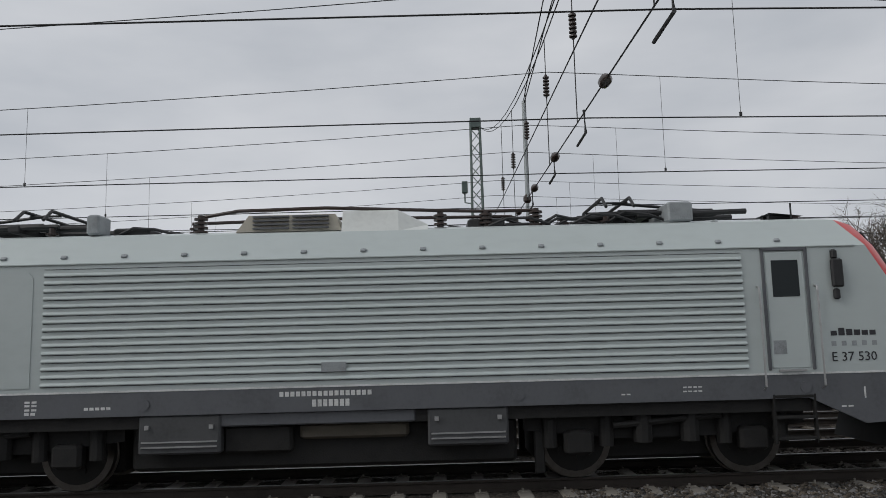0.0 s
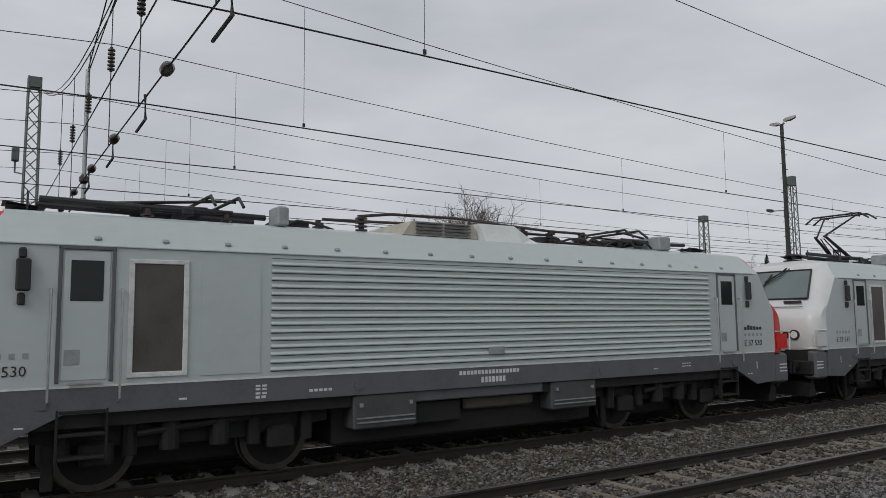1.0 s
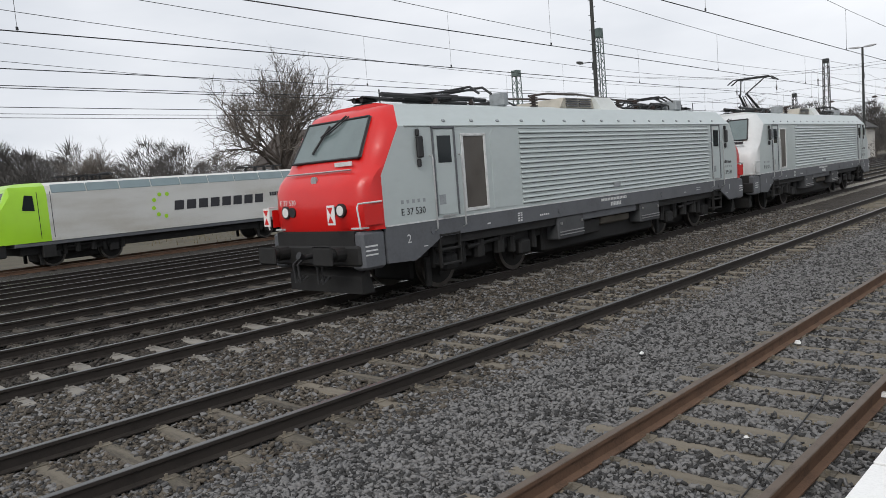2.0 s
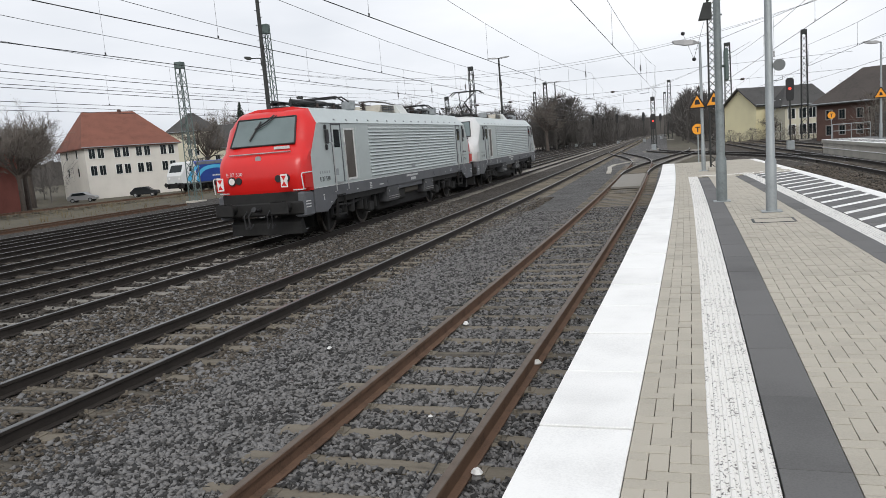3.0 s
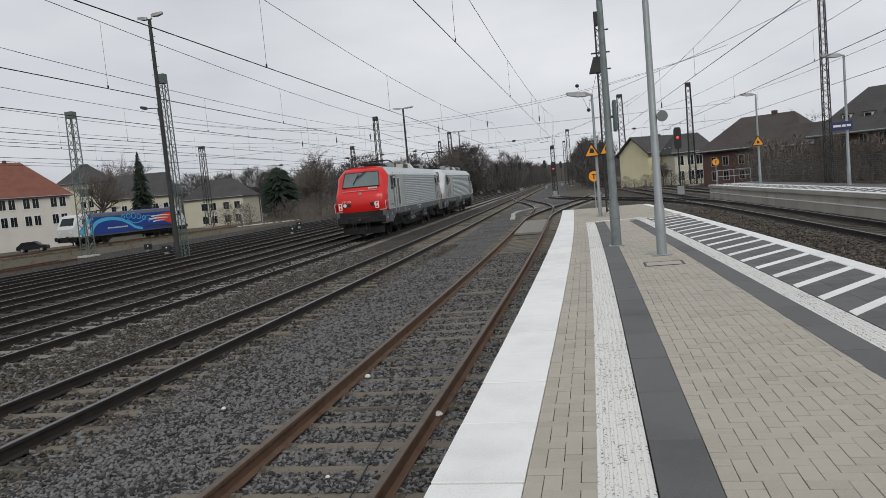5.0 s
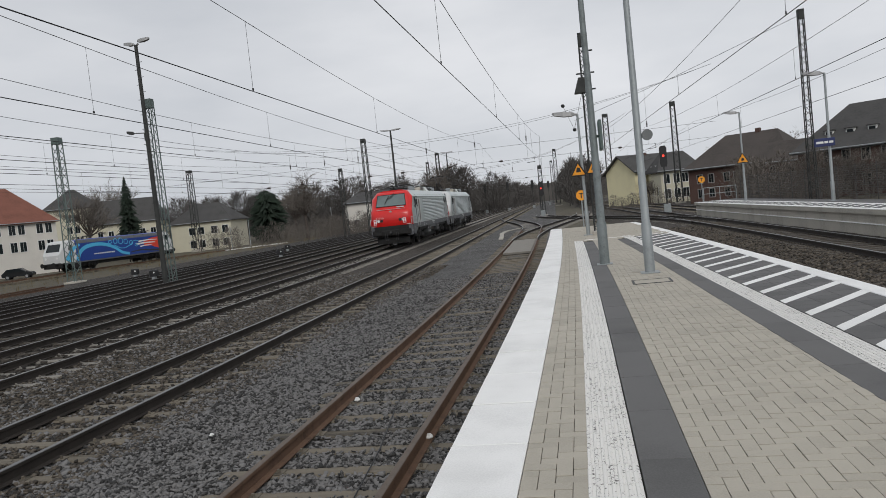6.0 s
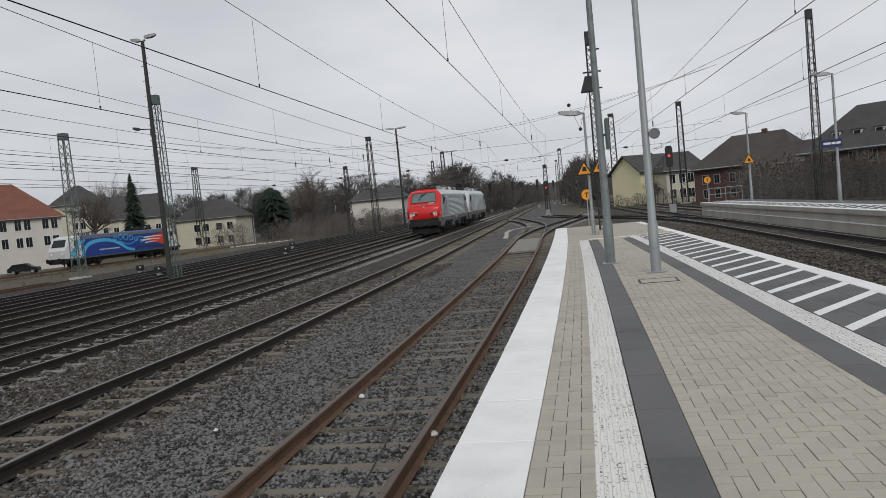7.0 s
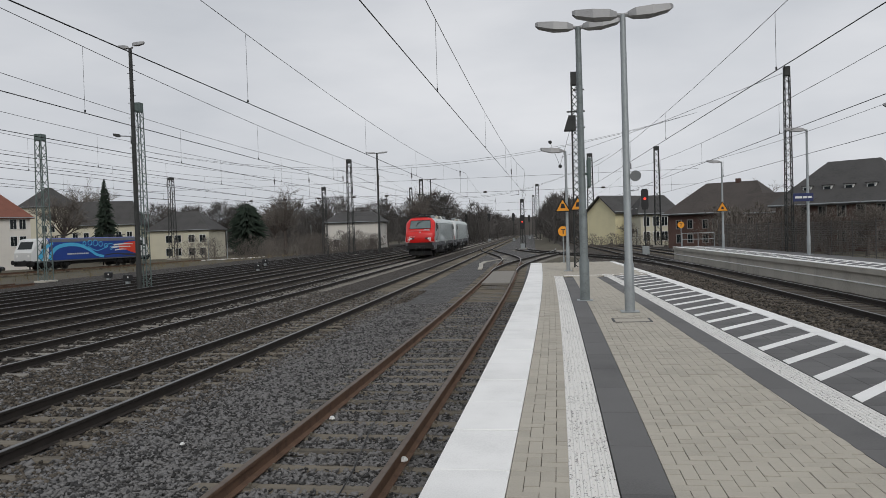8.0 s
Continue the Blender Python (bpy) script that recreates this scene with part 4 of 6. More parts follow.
        hn.box(-0.25, 0.25, yh - 0.18, yh + 0.18, 3.86, 3.95, 0.02)
        for x in (-0.12, 0.12):
            hn.tube([(x, yh + 0.15, 4.0), (x, yh - 0.25, 4.03)], [0.025, 0.06], 8)
        hn.add([(-0.3, yh - 0.3, 4.06), (0.3, yh - 0.3, 4.06), (0.3, yh + 0.25, 4.0), (-0.3, yh + 0.25, 4.0)], [(0, 1, 2, 3)])
        hn.tube([(0.4, yh, 3.9), (0.4, yh, 4.2)], 0.015, 5)
        part("horn", hn, BLACK, loco, "black horns")
    # roof gear
    s = Shape()
    s.prism([(6.95, 3.86), (7.15, 4.12), (8.5, 4.12), (8.6, 3.86)], "x", -0.85, 0.85)
    hood = part("resistor_hood", s, GRILLE, loco, "tan louvred resistor hood")
    lv = Shape().box(-0.035, 0.035, -0.28, 0.28, -0.012, 0.012).mesh("louvre", PAINT_GREY)
    for x in (-1, 1):
        for k in range(4):
            for y0 in (7.5, 8.12):
                part("louvre", lv, None, hood).matrix_basis = pose(x * 0.865, y0, 3.91 + 0.06 * k)
    s = Shape()
    s.loft([[(-1.08, 8.62, 3.8), (1.08, 8.62, 3.8), (0.85, 8.62, 4.16), (-0.85, 8.62, 4.16)], [(-1.08, 9.5, 3.8), (1.08, 9.5, 3.8), (0.85, 9.48, 4.16), (-0.85, 9.48, 4.16)],
            [(-1.08, 9.95, 3.8), (1.08, 9.95, 3.8), (0.8, 9.95, 3.92), (-0.8, 9.95, 3.92)]])
    part("roof_cowl", s, PAINT_ROOF, loco, "pale grey roof cowl")
    s = Shape()
    s.loft([[(-1.2, 14.4, 3.64), (1.2, 14.4, 3.64), (1.0, 14.4, 3.86), (-1.0, 14.4, 3.86)], [(-1.2, 14.44, 3.64), (1.2, 14.44, 3.64), (1.0, 14.44, 3.86), (-1.0, 14.44, 3.86)]])
    part("roof_seam", s, LETTER_GREY, loco)
    s = Shape()
    for p in ((0.3, 10.15), (0.3, 10.9), (-0.3, 11.4), (0.45, 11.7), (-0.4, 12.3), (0.5, 6.3), (-0.5, 5.9)):
        insulator(s, (p[0], p[1], 3.88))
    s.tube([(0.35, 6.3, 4.2), (0.5, 6.9, 4.26), (0.5, 8.3, 4.28), (0.35, 10.15, 4.22), (0.3, 10.9, 4.2), (0.4, 11.7, 4.18)], 0.03, 6)
    s.tube([(-0.3, 5.9, 4.2), (-0.45, 8, 4.26), (-0.3, 11.4, 4.2)], 0.03, 6)
    part("high_voltage_bus", s, INSULATOR, loco, "black roof conductor on brown insulators", True)
    s = Shape()
    rr = random.Random(3)
    for i in range(16):
        y0 = rr.choice((4.6, 5.6, 10.7, 11.2, 12.6, 13.6, 14.0)) + rr.uniform(-0.4, 0.4)
        x0 = rr.uniform(-0.7, 0.7)
        s = Shape()
        s.tube([(x0, y0 - 0.5, 3.92), (x0 + 0.05, y0 - 0.2, 3.98 + rr.uniform(0, 0.12)), (x0 + rr.uniform(-0.2, 0.2), y0 + 0.15, 4.02), (x0, y0 + 0.5, 3.93)], 0.025, 5)
        part("roof_cable", s, BLACK, loco)
    for y0, h in ((5.1, 0.18), (10.9, 0.2), (11.5, 0.12), (12.9, 0.2)):
        s = Shape()
        s.box(-0.3, 0.3, y0 - 0.3, y0 + 0.3, 3.88, 3.88 + h, 0.03)
        part("switch_box", s, BLACK, loco, "black roof switch")
    part("roof_box", Shape().box(-0.3, 0.8, 13.75, 14.15, 3.88, 4.2, 0.03), LETTER_GREY, loco, "grey roof box")
    part("roof_box", Shape().box(0.4, 0.85, 4.62, 4.82, 3.88, 4.2, 0.03), LETTER_GREY, loco, "grey roof box")
    pantograph(loco, 3.3, raised, 1)
    pantograph(loco, 13.45, False, -1)
    for x in (-0.3, 0.3):
        part("pantograph_arm", Shape().tube([(x, 1.25, 4.12), (x, 4.6, 4.06)], 0.05, 8), BLACK, loco, "black folded arm")
        part("pantograph_arm", Shape().tube([(x, 12.4, 4.04), (x, 15.2, 4.1)], 0.045, 8), BLACK, loco, "black folded arm")
    s = Shape()
    s.box(-1.34, 1.34, 1.2, LEN - 1.2, 0.95, 1.45)
    s.box(-1.05, 1.05, 5.5, 11.2, 0.3, 0.95, 0.05)
    part("underframe", s, GREASE, loco, "black underframe")
    axles = bogie(loco, 3.3) + bogie(loco, 13.4)
    return loco, axles


LOCO_RED, AXLES_RED = locomotive("E 37 530", PAINT_RED, PAINT_WHITE, False, "light grey electric locomotive with bright red cab ends, driving away", True)
LOCO_WHITE, AXLES_WHITE = locomotive("E 37 511", PAINT_PURE, PAINT_WHITE, True, "light grey electric locomotive with white cab ends and raised pantograph", False)
RUN_TIMES, RUN_PLACES = (0.0, 1.2, 2.4, 3.5, 5.0, 6.5, 8.0), (-10.35, 1.53, 12.85, 23.7, 38.85, 54.6, 70.6)


def run_place(t):
    """How far the train has come: it gathers speed gently."""
    return float(np.interp(t, RUN_TIMES, RUN_PLACES))



def run_pose(y, ahead):
    """Pose of a locomotive whose end lies at y on the main track."""
    a, b = y + 3.3 + ahead, y + 13.4 + ahead
    pa, pb = Vector(on(-9.1, a)), Vector(on(-9.1, b))
    d = (pb - pa).normalized()
    o = pa - d * 3.3
    return pose(o.x, o.y, 0, 0, 0, math.degrees(math.atan2(-d.x, d.y)))


# ---- masts, lamps, signs ----
def lattice(s, base, top, w0, w1, n=None, bar=0.03, panel=0.55):
    """A square lattice mast: four angles and zigzag bracing on every side."""
    h = top[2] - base[2]
    n = n or max(4, int(h / panel))
    def corner(k, t):
        w = w0 + (w1 - w0) * t
        sx, sy = ((-1, -1), (1, -1), (1, 1), (-1, 1))[k % 4]
        return (base[0] + (top[0] - base[0]) * t + sx * w / 2, base[1] + (top[1] - base[1]) * t + sy * w / 2, base[2] + h * t)
    for k in range(4):
        s.tube([corner(k, 0), corner(k, 1)], bar, 4)
    for k in range(4):
        for i in range(n):
            a, b = (k, k + 1) if i % 2 else (k + 1, k)
            s.tube([corner(a, i / n), corner(b, (i + 1) / n)], bar * 0.55, 3, caps=False)
    return s


def lattice_mast(u, y, z0, z1, w, mat, label, head=True, dark=False):
    x = u
    m = thing("catenary_mast", pose(x, y, z0), label, "mast", "lattice masts")
    part("lattice", lattice(Shape(), (0, 0, 0), (0, 0, z1 - z0), w * 1.25, w * 0.85, bar=max(0.03, w * 0.09), panel=w * 1.1), mat, m)
    part("foundation", Shape().box(-w, w, -w, w, -0.5, 0.15, 0.03), CONCRETE, m, "concrete foundation")
    if head:
        part("head_plate", Shape().box(-w * 0.5, w * 0.5, -w * 0.5, w * 0.5, z1 - z0 - 0.5, z1 - z0, 0.02), mat, m)
    return m


m = lattice_mast(-33.77, 2.0, -1.2, 13.35, 0.55, MAST_GREEN, "tall green lattice mast of the cross span with a small box")
part("equipment_box", Shape().box(-0.75, -0.4, -0.75, -0.45, 10.8, 11.4, 0.03).tube([(-0.3, -0.3, 10.2), (-0.58, -0.6, 10.3), (-0.58, -0.6, 10.8)], 0.04, 6), MAST_GREEN, m, "grey box on a bracket")
lattice_mast(-36.35, 50.7, level(-36) - 0.2, 10.75, 0.6, MAST_GREEN, "tall green lattice mast beside the yard")
lattice_mast(-76.1, 140.6, -1.2, 15.3, 1.0, MAST_DARK, "tall dark lattice mast in the far yard")
lattice_mast(-24.7, 93.65, -0.3, 12.3, 0.6, MAST_DARK, "tall dark lattice mast behind the tracks")
lattice_mast(-30.0, 99.0, -0.6, 9.2, 0.5, MAST_DARK, "dark lattice mast in the distance")
m = lattice_mast(3.14, 28.2, TOP, 8.2, 0.24, MAST_DARK, "slim dark lattice mast standing on the platform")
part("floodlight", Shape().prism([(-0.42, 5.25), (0.02, 5.25), (0.02, 5.8), (-0.24, 5.8)], "y", -0.3, 0.1), MAST_DARK, m, "dark floodlight housing")
for z in (5.95, 6.75, 5.35):
    part("cross_bar", Shape().tube([(-0.3 if z < 6 else -0.05, -0.15, z), (0.36, -0.15, z)], 0.03, 6), MAST_DARK, m)
lattice_mast(14.75, 42.6, -0.2, 10.75, 0.3, MAST_DARK, "dark lattice mast beside the second platform")
lattice_mast(14.42, 95.5, -0.2, 12.3, 0.6, MAST_DARK, "dark lattice mast beyond the platforms")
lattice_mast(8.6, 2.5, -0.2, 12.0, 0.5, MAST_GREEN, "green lattice mast between platform and track")
lattice_mast(-2.7, 101, -0.2, 6.6, 0.5, MAST_DARK, "dark signal mast between the tracks")
lattice_mast(7.5, 128, -0.2, 15.0, 0.9, MAST_DARK, "dark lattice mast far along the line")
for u, y, h in ((-24, 170, 15), (3, 190, 14), (-34, 215, 16), (2, 250, 14)):
    lattice_mast(u + bend(y), y, -0.3, h, 0.8, MAST_DARK, "dark lattice mast far along the line")


def lamp_head(s, x, y, z, dx, dy, size=1.0):
    """A flat street lamp head that points along (dx, dy) and tilts up a little."""
    d = Vector((dx, dy, 0)).normalized()
    n = Vector((-d.y, d.x, 0))
    loops = []
    for a, w, lo, hi in ((0.02, 0.05, -0.04, 0.05), (0.15, 0.14, -0.06, 0.10), (0.45, 0.17, -0.05, 0.13), (0.78, 0.13, 0.03, 0.15), (0.85, 0.06, 0.08, 0.14)):
        c = Vector((x, y, z)) + d * a * size
        loops.append([tuple(c - n * w * size + Vector((0, 0, lo))), tuple(c + n * w * size + Vector((0, 0, lo))), tuple(c + n * w * 0.7 * size + Vector((0, 0, hi))), tuple(c - n * w * 0.7 * size + Vector((0, 0, hi)))])
    return s.loft(loops)


def platform_lamp(x, y, z0, z1, heads, label, mat=GALV, r=0.075, size=1.0):
    m = thing("platform_lamp", pose(x, y, z0), label, "street lamp", "platform lamps")
    h = z1 - z0
    part("pole", Shape().tube([(0, 0, 0), (0, 0, 0.9), (0, 0, 0.95), (0, 0, h)], [r * 1.25, r * 1.25, r, r * 0.7], 14), mat, m, "tapered galvanised pole", True)
    part("base_plate", Shape().box(-0.17, 0.17, -0.17, 0.17, 0, 0.02, 0.005), GALV, m)
    for dx, dy in heads:
        s = Shape()
        s.tube([(0, 0, h - 0.02), (dx * 0.12, dy * 0.12, h)], 0.04, 8)
        hd = part("lamp_head", lamp_head(s, dx * 0.08, dy * 0.08, h, dx, dy, size), LAMP_GREY, m, "grey lamp head")
    return m


m = platform_lamp(3.77, 14.28, TOP, 6.33, ((-0.99, 0.1), (0.99, 0.12)), "grey platform lamp with two heads and a round mirror")
part("round_mirror", Shape().disc((0.16, -0.03, 2.55), "y", 0.1, 0.05, 18).tube([(0, 0, 2.55), (0.1, 0, 2.55)], 0.02, 6), LAMP_DARK, m, "round loudspeaker disc")
m = platform_lamp(3.01, 16.61, TOP, 6.78, ((-0.99, 0.0), (0.99, 0.05)), "green grey platform lamp with two heads and a hanging display", GALV_OLD, 0.088)
part("display", Shape().box(0.12, 0.2, -0.1, 0.55, 2.5, 3.15, 0.02).tube([(0, 0, 2.8), (0.15, 0.1, 2.8)], 0.03, 6), MAST_GREEN, m, "flat display box seen from its edge")
t = thing("manhole_cover", Matrix(), "square paved cover in a dark steel frame beside a lamp", "manhole cover")
part("frame", Shape().box(3.36, 4.01, 12.7, 12.74, TOP - 0.02, TOP + 0.007).box(3.36, 4.01, 13.21, 13.25, TOP - 0.02, TOP + 0.007).box(3.36, 3.4, 12.74, 13.21, TOP - 0.02, TOP + 0.007).box(3.97, 4.01, 12.74, 13.21, TOP - 0.02, TOP + 0.007), BLACK, t)
part("infill", Shape().box(3.4, 3.97, 12.74, 13.21, TOP - 0.02, TOP + 0.005), PAVER, t, "beige concrete infill")
platform_lamp(2.75, 28.35, TOP, 5.3, ((-0.97, 0.0),), "grey platform lamp with a single head", GALV, 0.06)
platform_lamp(12.9, 50.4, TOP, 6.4, ((-0.9, 0.2),), "grey lamp on the second platform", GALV, 0.07)
platform_lamp(14.1, 37.4, TOP, 6.7, ((-0.9, 0.2),), "grey lamp on the second platform", GALV, 0.07)
platform_lamp(14.5, 27.5, TOP, 6.2, ((-0.9, 0.2),), "grey lamp on the second platform", GALV, 0.07)
platform_lamp(-21.7, 96.85, -0.3, 13.3, ((-0.9, 0), (0.9, 0)), "tall yard lamp with two heads", MAST_DARK, 0.16, 1.6)
platform_lamp(-26.5, 165, -0.8, 14.5, ((-0.9, 0), (0.9, 0)), "tall yard lamp with two heads", MAST_DARK, 0.16, 1.6)
# the yard lamp that stands beside a lattice mast
m = thing("yard_lamp", pose(-18.95, 34.95, -0.25), "tall dark yard lamp on a ribbed pole with a double head", "street lamp")
s = Shape().tube([(0, 0, 0), (0, 0, 12.5)], [0.14, 0.09], 10)
part("pole", s, MAST_DARK, m)
for k in range(25):
    part("climbing_iron", Shape().tube([(-0.22 if k % 2 else 0.22, 0, 2.5 + 0.38 * k), (0, 0, 2.5 + 0.38 * k)], 0.015, 4), MAST_DARK, m)
for d in (-1, 1):
    part("lamp_head", lamp_head(Shape().tube([(0, 0, 12.45), (d * 0.15, 0, 12.55)], 0.05, 6), d * 0.1, 0, 12.55 + (0.12 if d > 0 else 0), d, 0.2, 0.75), LAMP_GREY, m)
m = lattice_mast(-19.5, 36.4, -0.3, 9.75, 0.36, MAST_GREEN, "green lattice mast beside a yard lamp")
part("arm_lamp", lamp_head(Shape().tube([(-0.2, 0, 7.9), (-0.5, 0, 7.9), (-0.5, 0, 8.3), (-1.1, 0, 8.35)], 0.03, 6), -1.1, 0, 8.35, -1, 0, 0.5), MAST_DARK, m, "small lamp on a bent arm")

def sign_tri(x, y, z, size=0.55):
    s = Shape()
    s.prism([(-size / 2, 0), (size / 2, 0), (0, size * 0.87)], "y", -0.012, 0)
    ob = solid("warning_sign", s, SIGN_ORANGE, "orange triangular electricity warning sign on a lamp pole", "warning sign", m=pose(x, y, z))
    b = Shape()
    k = size / 2
    for a, c in (((-k, 0), (k, 0)), ((k, 0), (0, size * 0.87)), ((0, size * 0.87), (-k, 0))):
        b.tube([(a[0], -0.016, a[1]), (c[0], -0.016, c[1])], 0.022, 4)
    b.add([(-0.09, -0.016, 0.12), (0.1, -0.016, 0.12), (0.06, -0.016, 0.28), (-0.05, -0.016, 0.3)], [(0, 1, 2, 3)])
    part("border", b, BLACK, ob, "black border and pictogram")
    return ob


sign_tri(2.6, 28.25, 3.02)
sign_tri(3.16, 28.0, 3.05)
sign_tri(12.85, 50.2, 3.2, 0.7)


def sign_round(x, y, z0, z1, label):
    t = thing("stop_sign", pose(x, y, z0), label, "railway sign")
    part("post", Shape().tube([(0, 0, 0), (0, 0, z1 - z0)], 0.03, 8), GALV, t)
    d = part("disc", Shape().disc((0, -0.04, z1 - z0), "y", 0.24, 0.02, 24), SIGN_ORANGE, t, "round orange disc")
    part("mark", Shape().box(-0.1, 0.1, -0.056, -0.051, z1 - z0 + 0.06, z1 - z0 + 0.1).box(-0.025, 0.025, -0.056, -0.051, z1 - z0 - 0.13, z1 - z0 + 0.06), BLACK, d)


sign_round(2.6, 35.5, TOP, 2.25, "round orange sign on a post at the platform's end")
sign_round(11.2, 56.5, TOP, 2.4, "round orange sign at the end of the second platform")
t = thing("railing", pose(11.3, 56.7, TOP), "grey tubular railing that closes the platform end", "railing")
for z in (0.55, 1.0):
    part("bar", Shape().tube([(0, 0, z), (2.2, -0.3, z)], 0.025, 6), GALV, t)
for k in range(3):
    part("post", Shape().tube([(1.1 * k, -0.15 * k, 0), (1.1 * k, -0.15 * k, 1.0)], 0.025, 6), GALV, t)
# name board on the second platform: unreadable white bars on blue
t = thing("name_board", pose(14.1, 37.3, 3.3), "dark blue station name board with white lettering", "sign")
part("panel", Shape().box(-0.7, 0.2, -0.06, -0.02, 0.02, 0.4, 0.01), SIGN_BLUE, t)
for a, b in ((-0.62, -0.3), (-0.26, -0.1), (-0.06, 0.12)):
    part("lettering_bar", Shape().box(a, b, -0.066, -0.061, 0.16, 0.26), SIGN_WHITE, t)
# fence behind the second platform
t = thing("mesh_fence", Matrix(), "long grey wire mesh fence behind the second platform", "fence")
for k in range(26):
    y = 2 + 2.2 * k
    part("post", Shape().tube([on(edge2(y) + 3.1, y, -0.2), on(edge2(y) + 3.1, y, 2.4)], 0.03, 5), MESH_GREY, t)
for k in range(16):
    z = 0.8 + 0.1 * k
    part("wire", Shape().tube([on(edge2(y) + 3.1, y, z) for y in (2, 15, 30, 45, 57)], 0.012, 3), MESH_GREY, t)
s = Shape()
for k in range(275):
    y = 2 + 0.2 * k
    s.tube([on(edge2(y) + 3.1, y, 0.7), on(edge2(y) + 3.1, y, 2.35)], 0.006, 3)
part("upright_wire", s, MESH_GREY, t)["kind"] = "stuff"


def signal(x, y, z0, h, lit, label):
    t = thing("light_signal", pose(x, y, z0), label, "railway signal")
    part("post", Shape().tube([(0, 0, 0), (0, 0, h)], 0.07, 8), MAST_DARK, t)
    sc = part("screen", Shape().prism([(-0.25, h - 1.9), (0.25, h - 1.9), (0.32, h - 1.6), (0.32, h - 0.2), (0.2, h), (-0.2, h), (-0.32, h - 0.2), (-0.32, h - 1.6)], "y", -0.1, 0.05), BLACK, t, "black signal screen")
    if lit:
        part("red_lamp", Shape().disc((0, -0.13, h - 0.9), "y", 0.11, 0.03, 12), RED_LENS, sc, "glowing red lamp")
    part("cabinet", Shape().box(-0.3, 0.3, -0.25, 0.25, -0.1, 0.75, 0.03), GALV, t, "pale foot cabinet")


signal(10.1, 69.8, -0.2, 6.0, True, "tall black light signal showing red")
signal(-2.7, 100, -0.2, 4.6, True, "black light signal between the tracks showing red")
for x, y in ((-14.5, 175), (-9.0, 180), (-19.5, 172), (-24.5, 178), (-6.5, 210)):
    signal(x, y, -0.2, 6.8, False, "far black light signal")


def dwarf(x, y, z):
    t = thing("dwarf_signal", pose(x, y, z), "low black dwarf signal beside the rails", "railway signal", "dwarf signals")
    part("box", Shape().box(-0.25, 0.25, -0.15, 0.15, 0.15, 0.55, 0.04), BLACK, t)
    part("lens", Shape().disc((0.1, -0.16, 0.4), "y", 0.05, 0.02, 8), SIGN_WHITE, t)
    part("foot", Shape().box(-0.1, 0.1, -0.1, 0.1, -0.2, 0.15), GALV, t)


for u, y in ((-18.6, 52), (-22.6, 64), (3.4, 41), (-27, 46), (-22, 40)):
    dwarf(u + bend(y), y, level(u) - 0.05)

# ---- overhead line ----
def strand(pts, r=0.011):
    return Shape().tube(pts, r, 4)


SPANS = [-58, 2.2, 66.4, 128, 190, 260]


def catenary(u, label, stagger=(0.4, 0.4), drift=0.0, top=7.7, height=5.5, far=5):
    """Contact wire, carrying wire and droppers over one track; straight from support to support, staggered at the first two."""
    t = thing("overhead_line", Matrix(), label, "overhead wire", "overhead lines")
    at = [u + drift * max(y, 0) + bend(y) + g for y, g in zip(SPANS, (-0.3, *stagger, -0.2, 0.2, -0.2))][:far + 1]
    def p(y, z):
        return (float(np.interp(y, SPANS[:far + 1], at)), y, z)
    cw, mw = [], []
    for a, b in zip(SPANS[:far], SPANS[1:]):
        sag = 3.5 if b - a > 60 else 2.6
        for i in range(12):
            k = i / 12
            y = a + (b - a) * k
            cw.append(p(y, height))
            mw.append(p(y, top - sag * k * (1 - k)))
        n = round((b - a) / 11.7)
        for i in range(n):
            y = a + 2.4 + 11.7 * i
            k = (y - a) / (b - a)
            if y < min(b, 140):
                part("dropper", strand([p(y, height), p(y, top - sag * k * (1 - k))], 0.0045), WIRE, t)
                part("clamp", Shape().box(-0.012, 0.012, -0.02, 0.02, -0.03, 0.03), WIRE, t).matrix_basis = Matrix.Translation(p(y, height + 0.05))
    part("contact_wire", strand(cw, 0.011), WIRE, t)
    part("carrying_wire", strand(mw, 0.0085), WIRE, t)


for u, g in ((0.0, (0.03, 1.2)), (-4.63, (0.46, 0.45)), (-9.1, (1.1, -0.4)), (-12.2, (0.3, 0.3)), (-15.6, (-0.2, 0.3)), (-18.9, (0.3, -0.2)), (-22.3, (-0.3, 0.3)), (-25.7, (0.3, 0.2))):
    catenary(u, "sagging carrying wire and level contact wire over a track", g)
catenary(11.55, "sagging carrying wire and level contact wire over the platform track", (0.0, -0.1), -0.018, 7.4)
catenary(15.6, "sagging carrying wire and level contact wire behind the second platform", (0.0, 0.0), -0.02, 7.4)
catenary(7.85, "pair of wires along the platform edge", (0.0, 0.2), -0.03, 7.3, 5.5, 2)
t = thing("anchor_wire", Matrix(), "slanting anchor wire from a mast to the platform lamps", "overhead wire")
part("wire", strand([(14.8, 42.6, 10.5), (9.0, 48.0, 8.9), (2.6, 55.0, 7.6)], 0.012), WIRE, t)


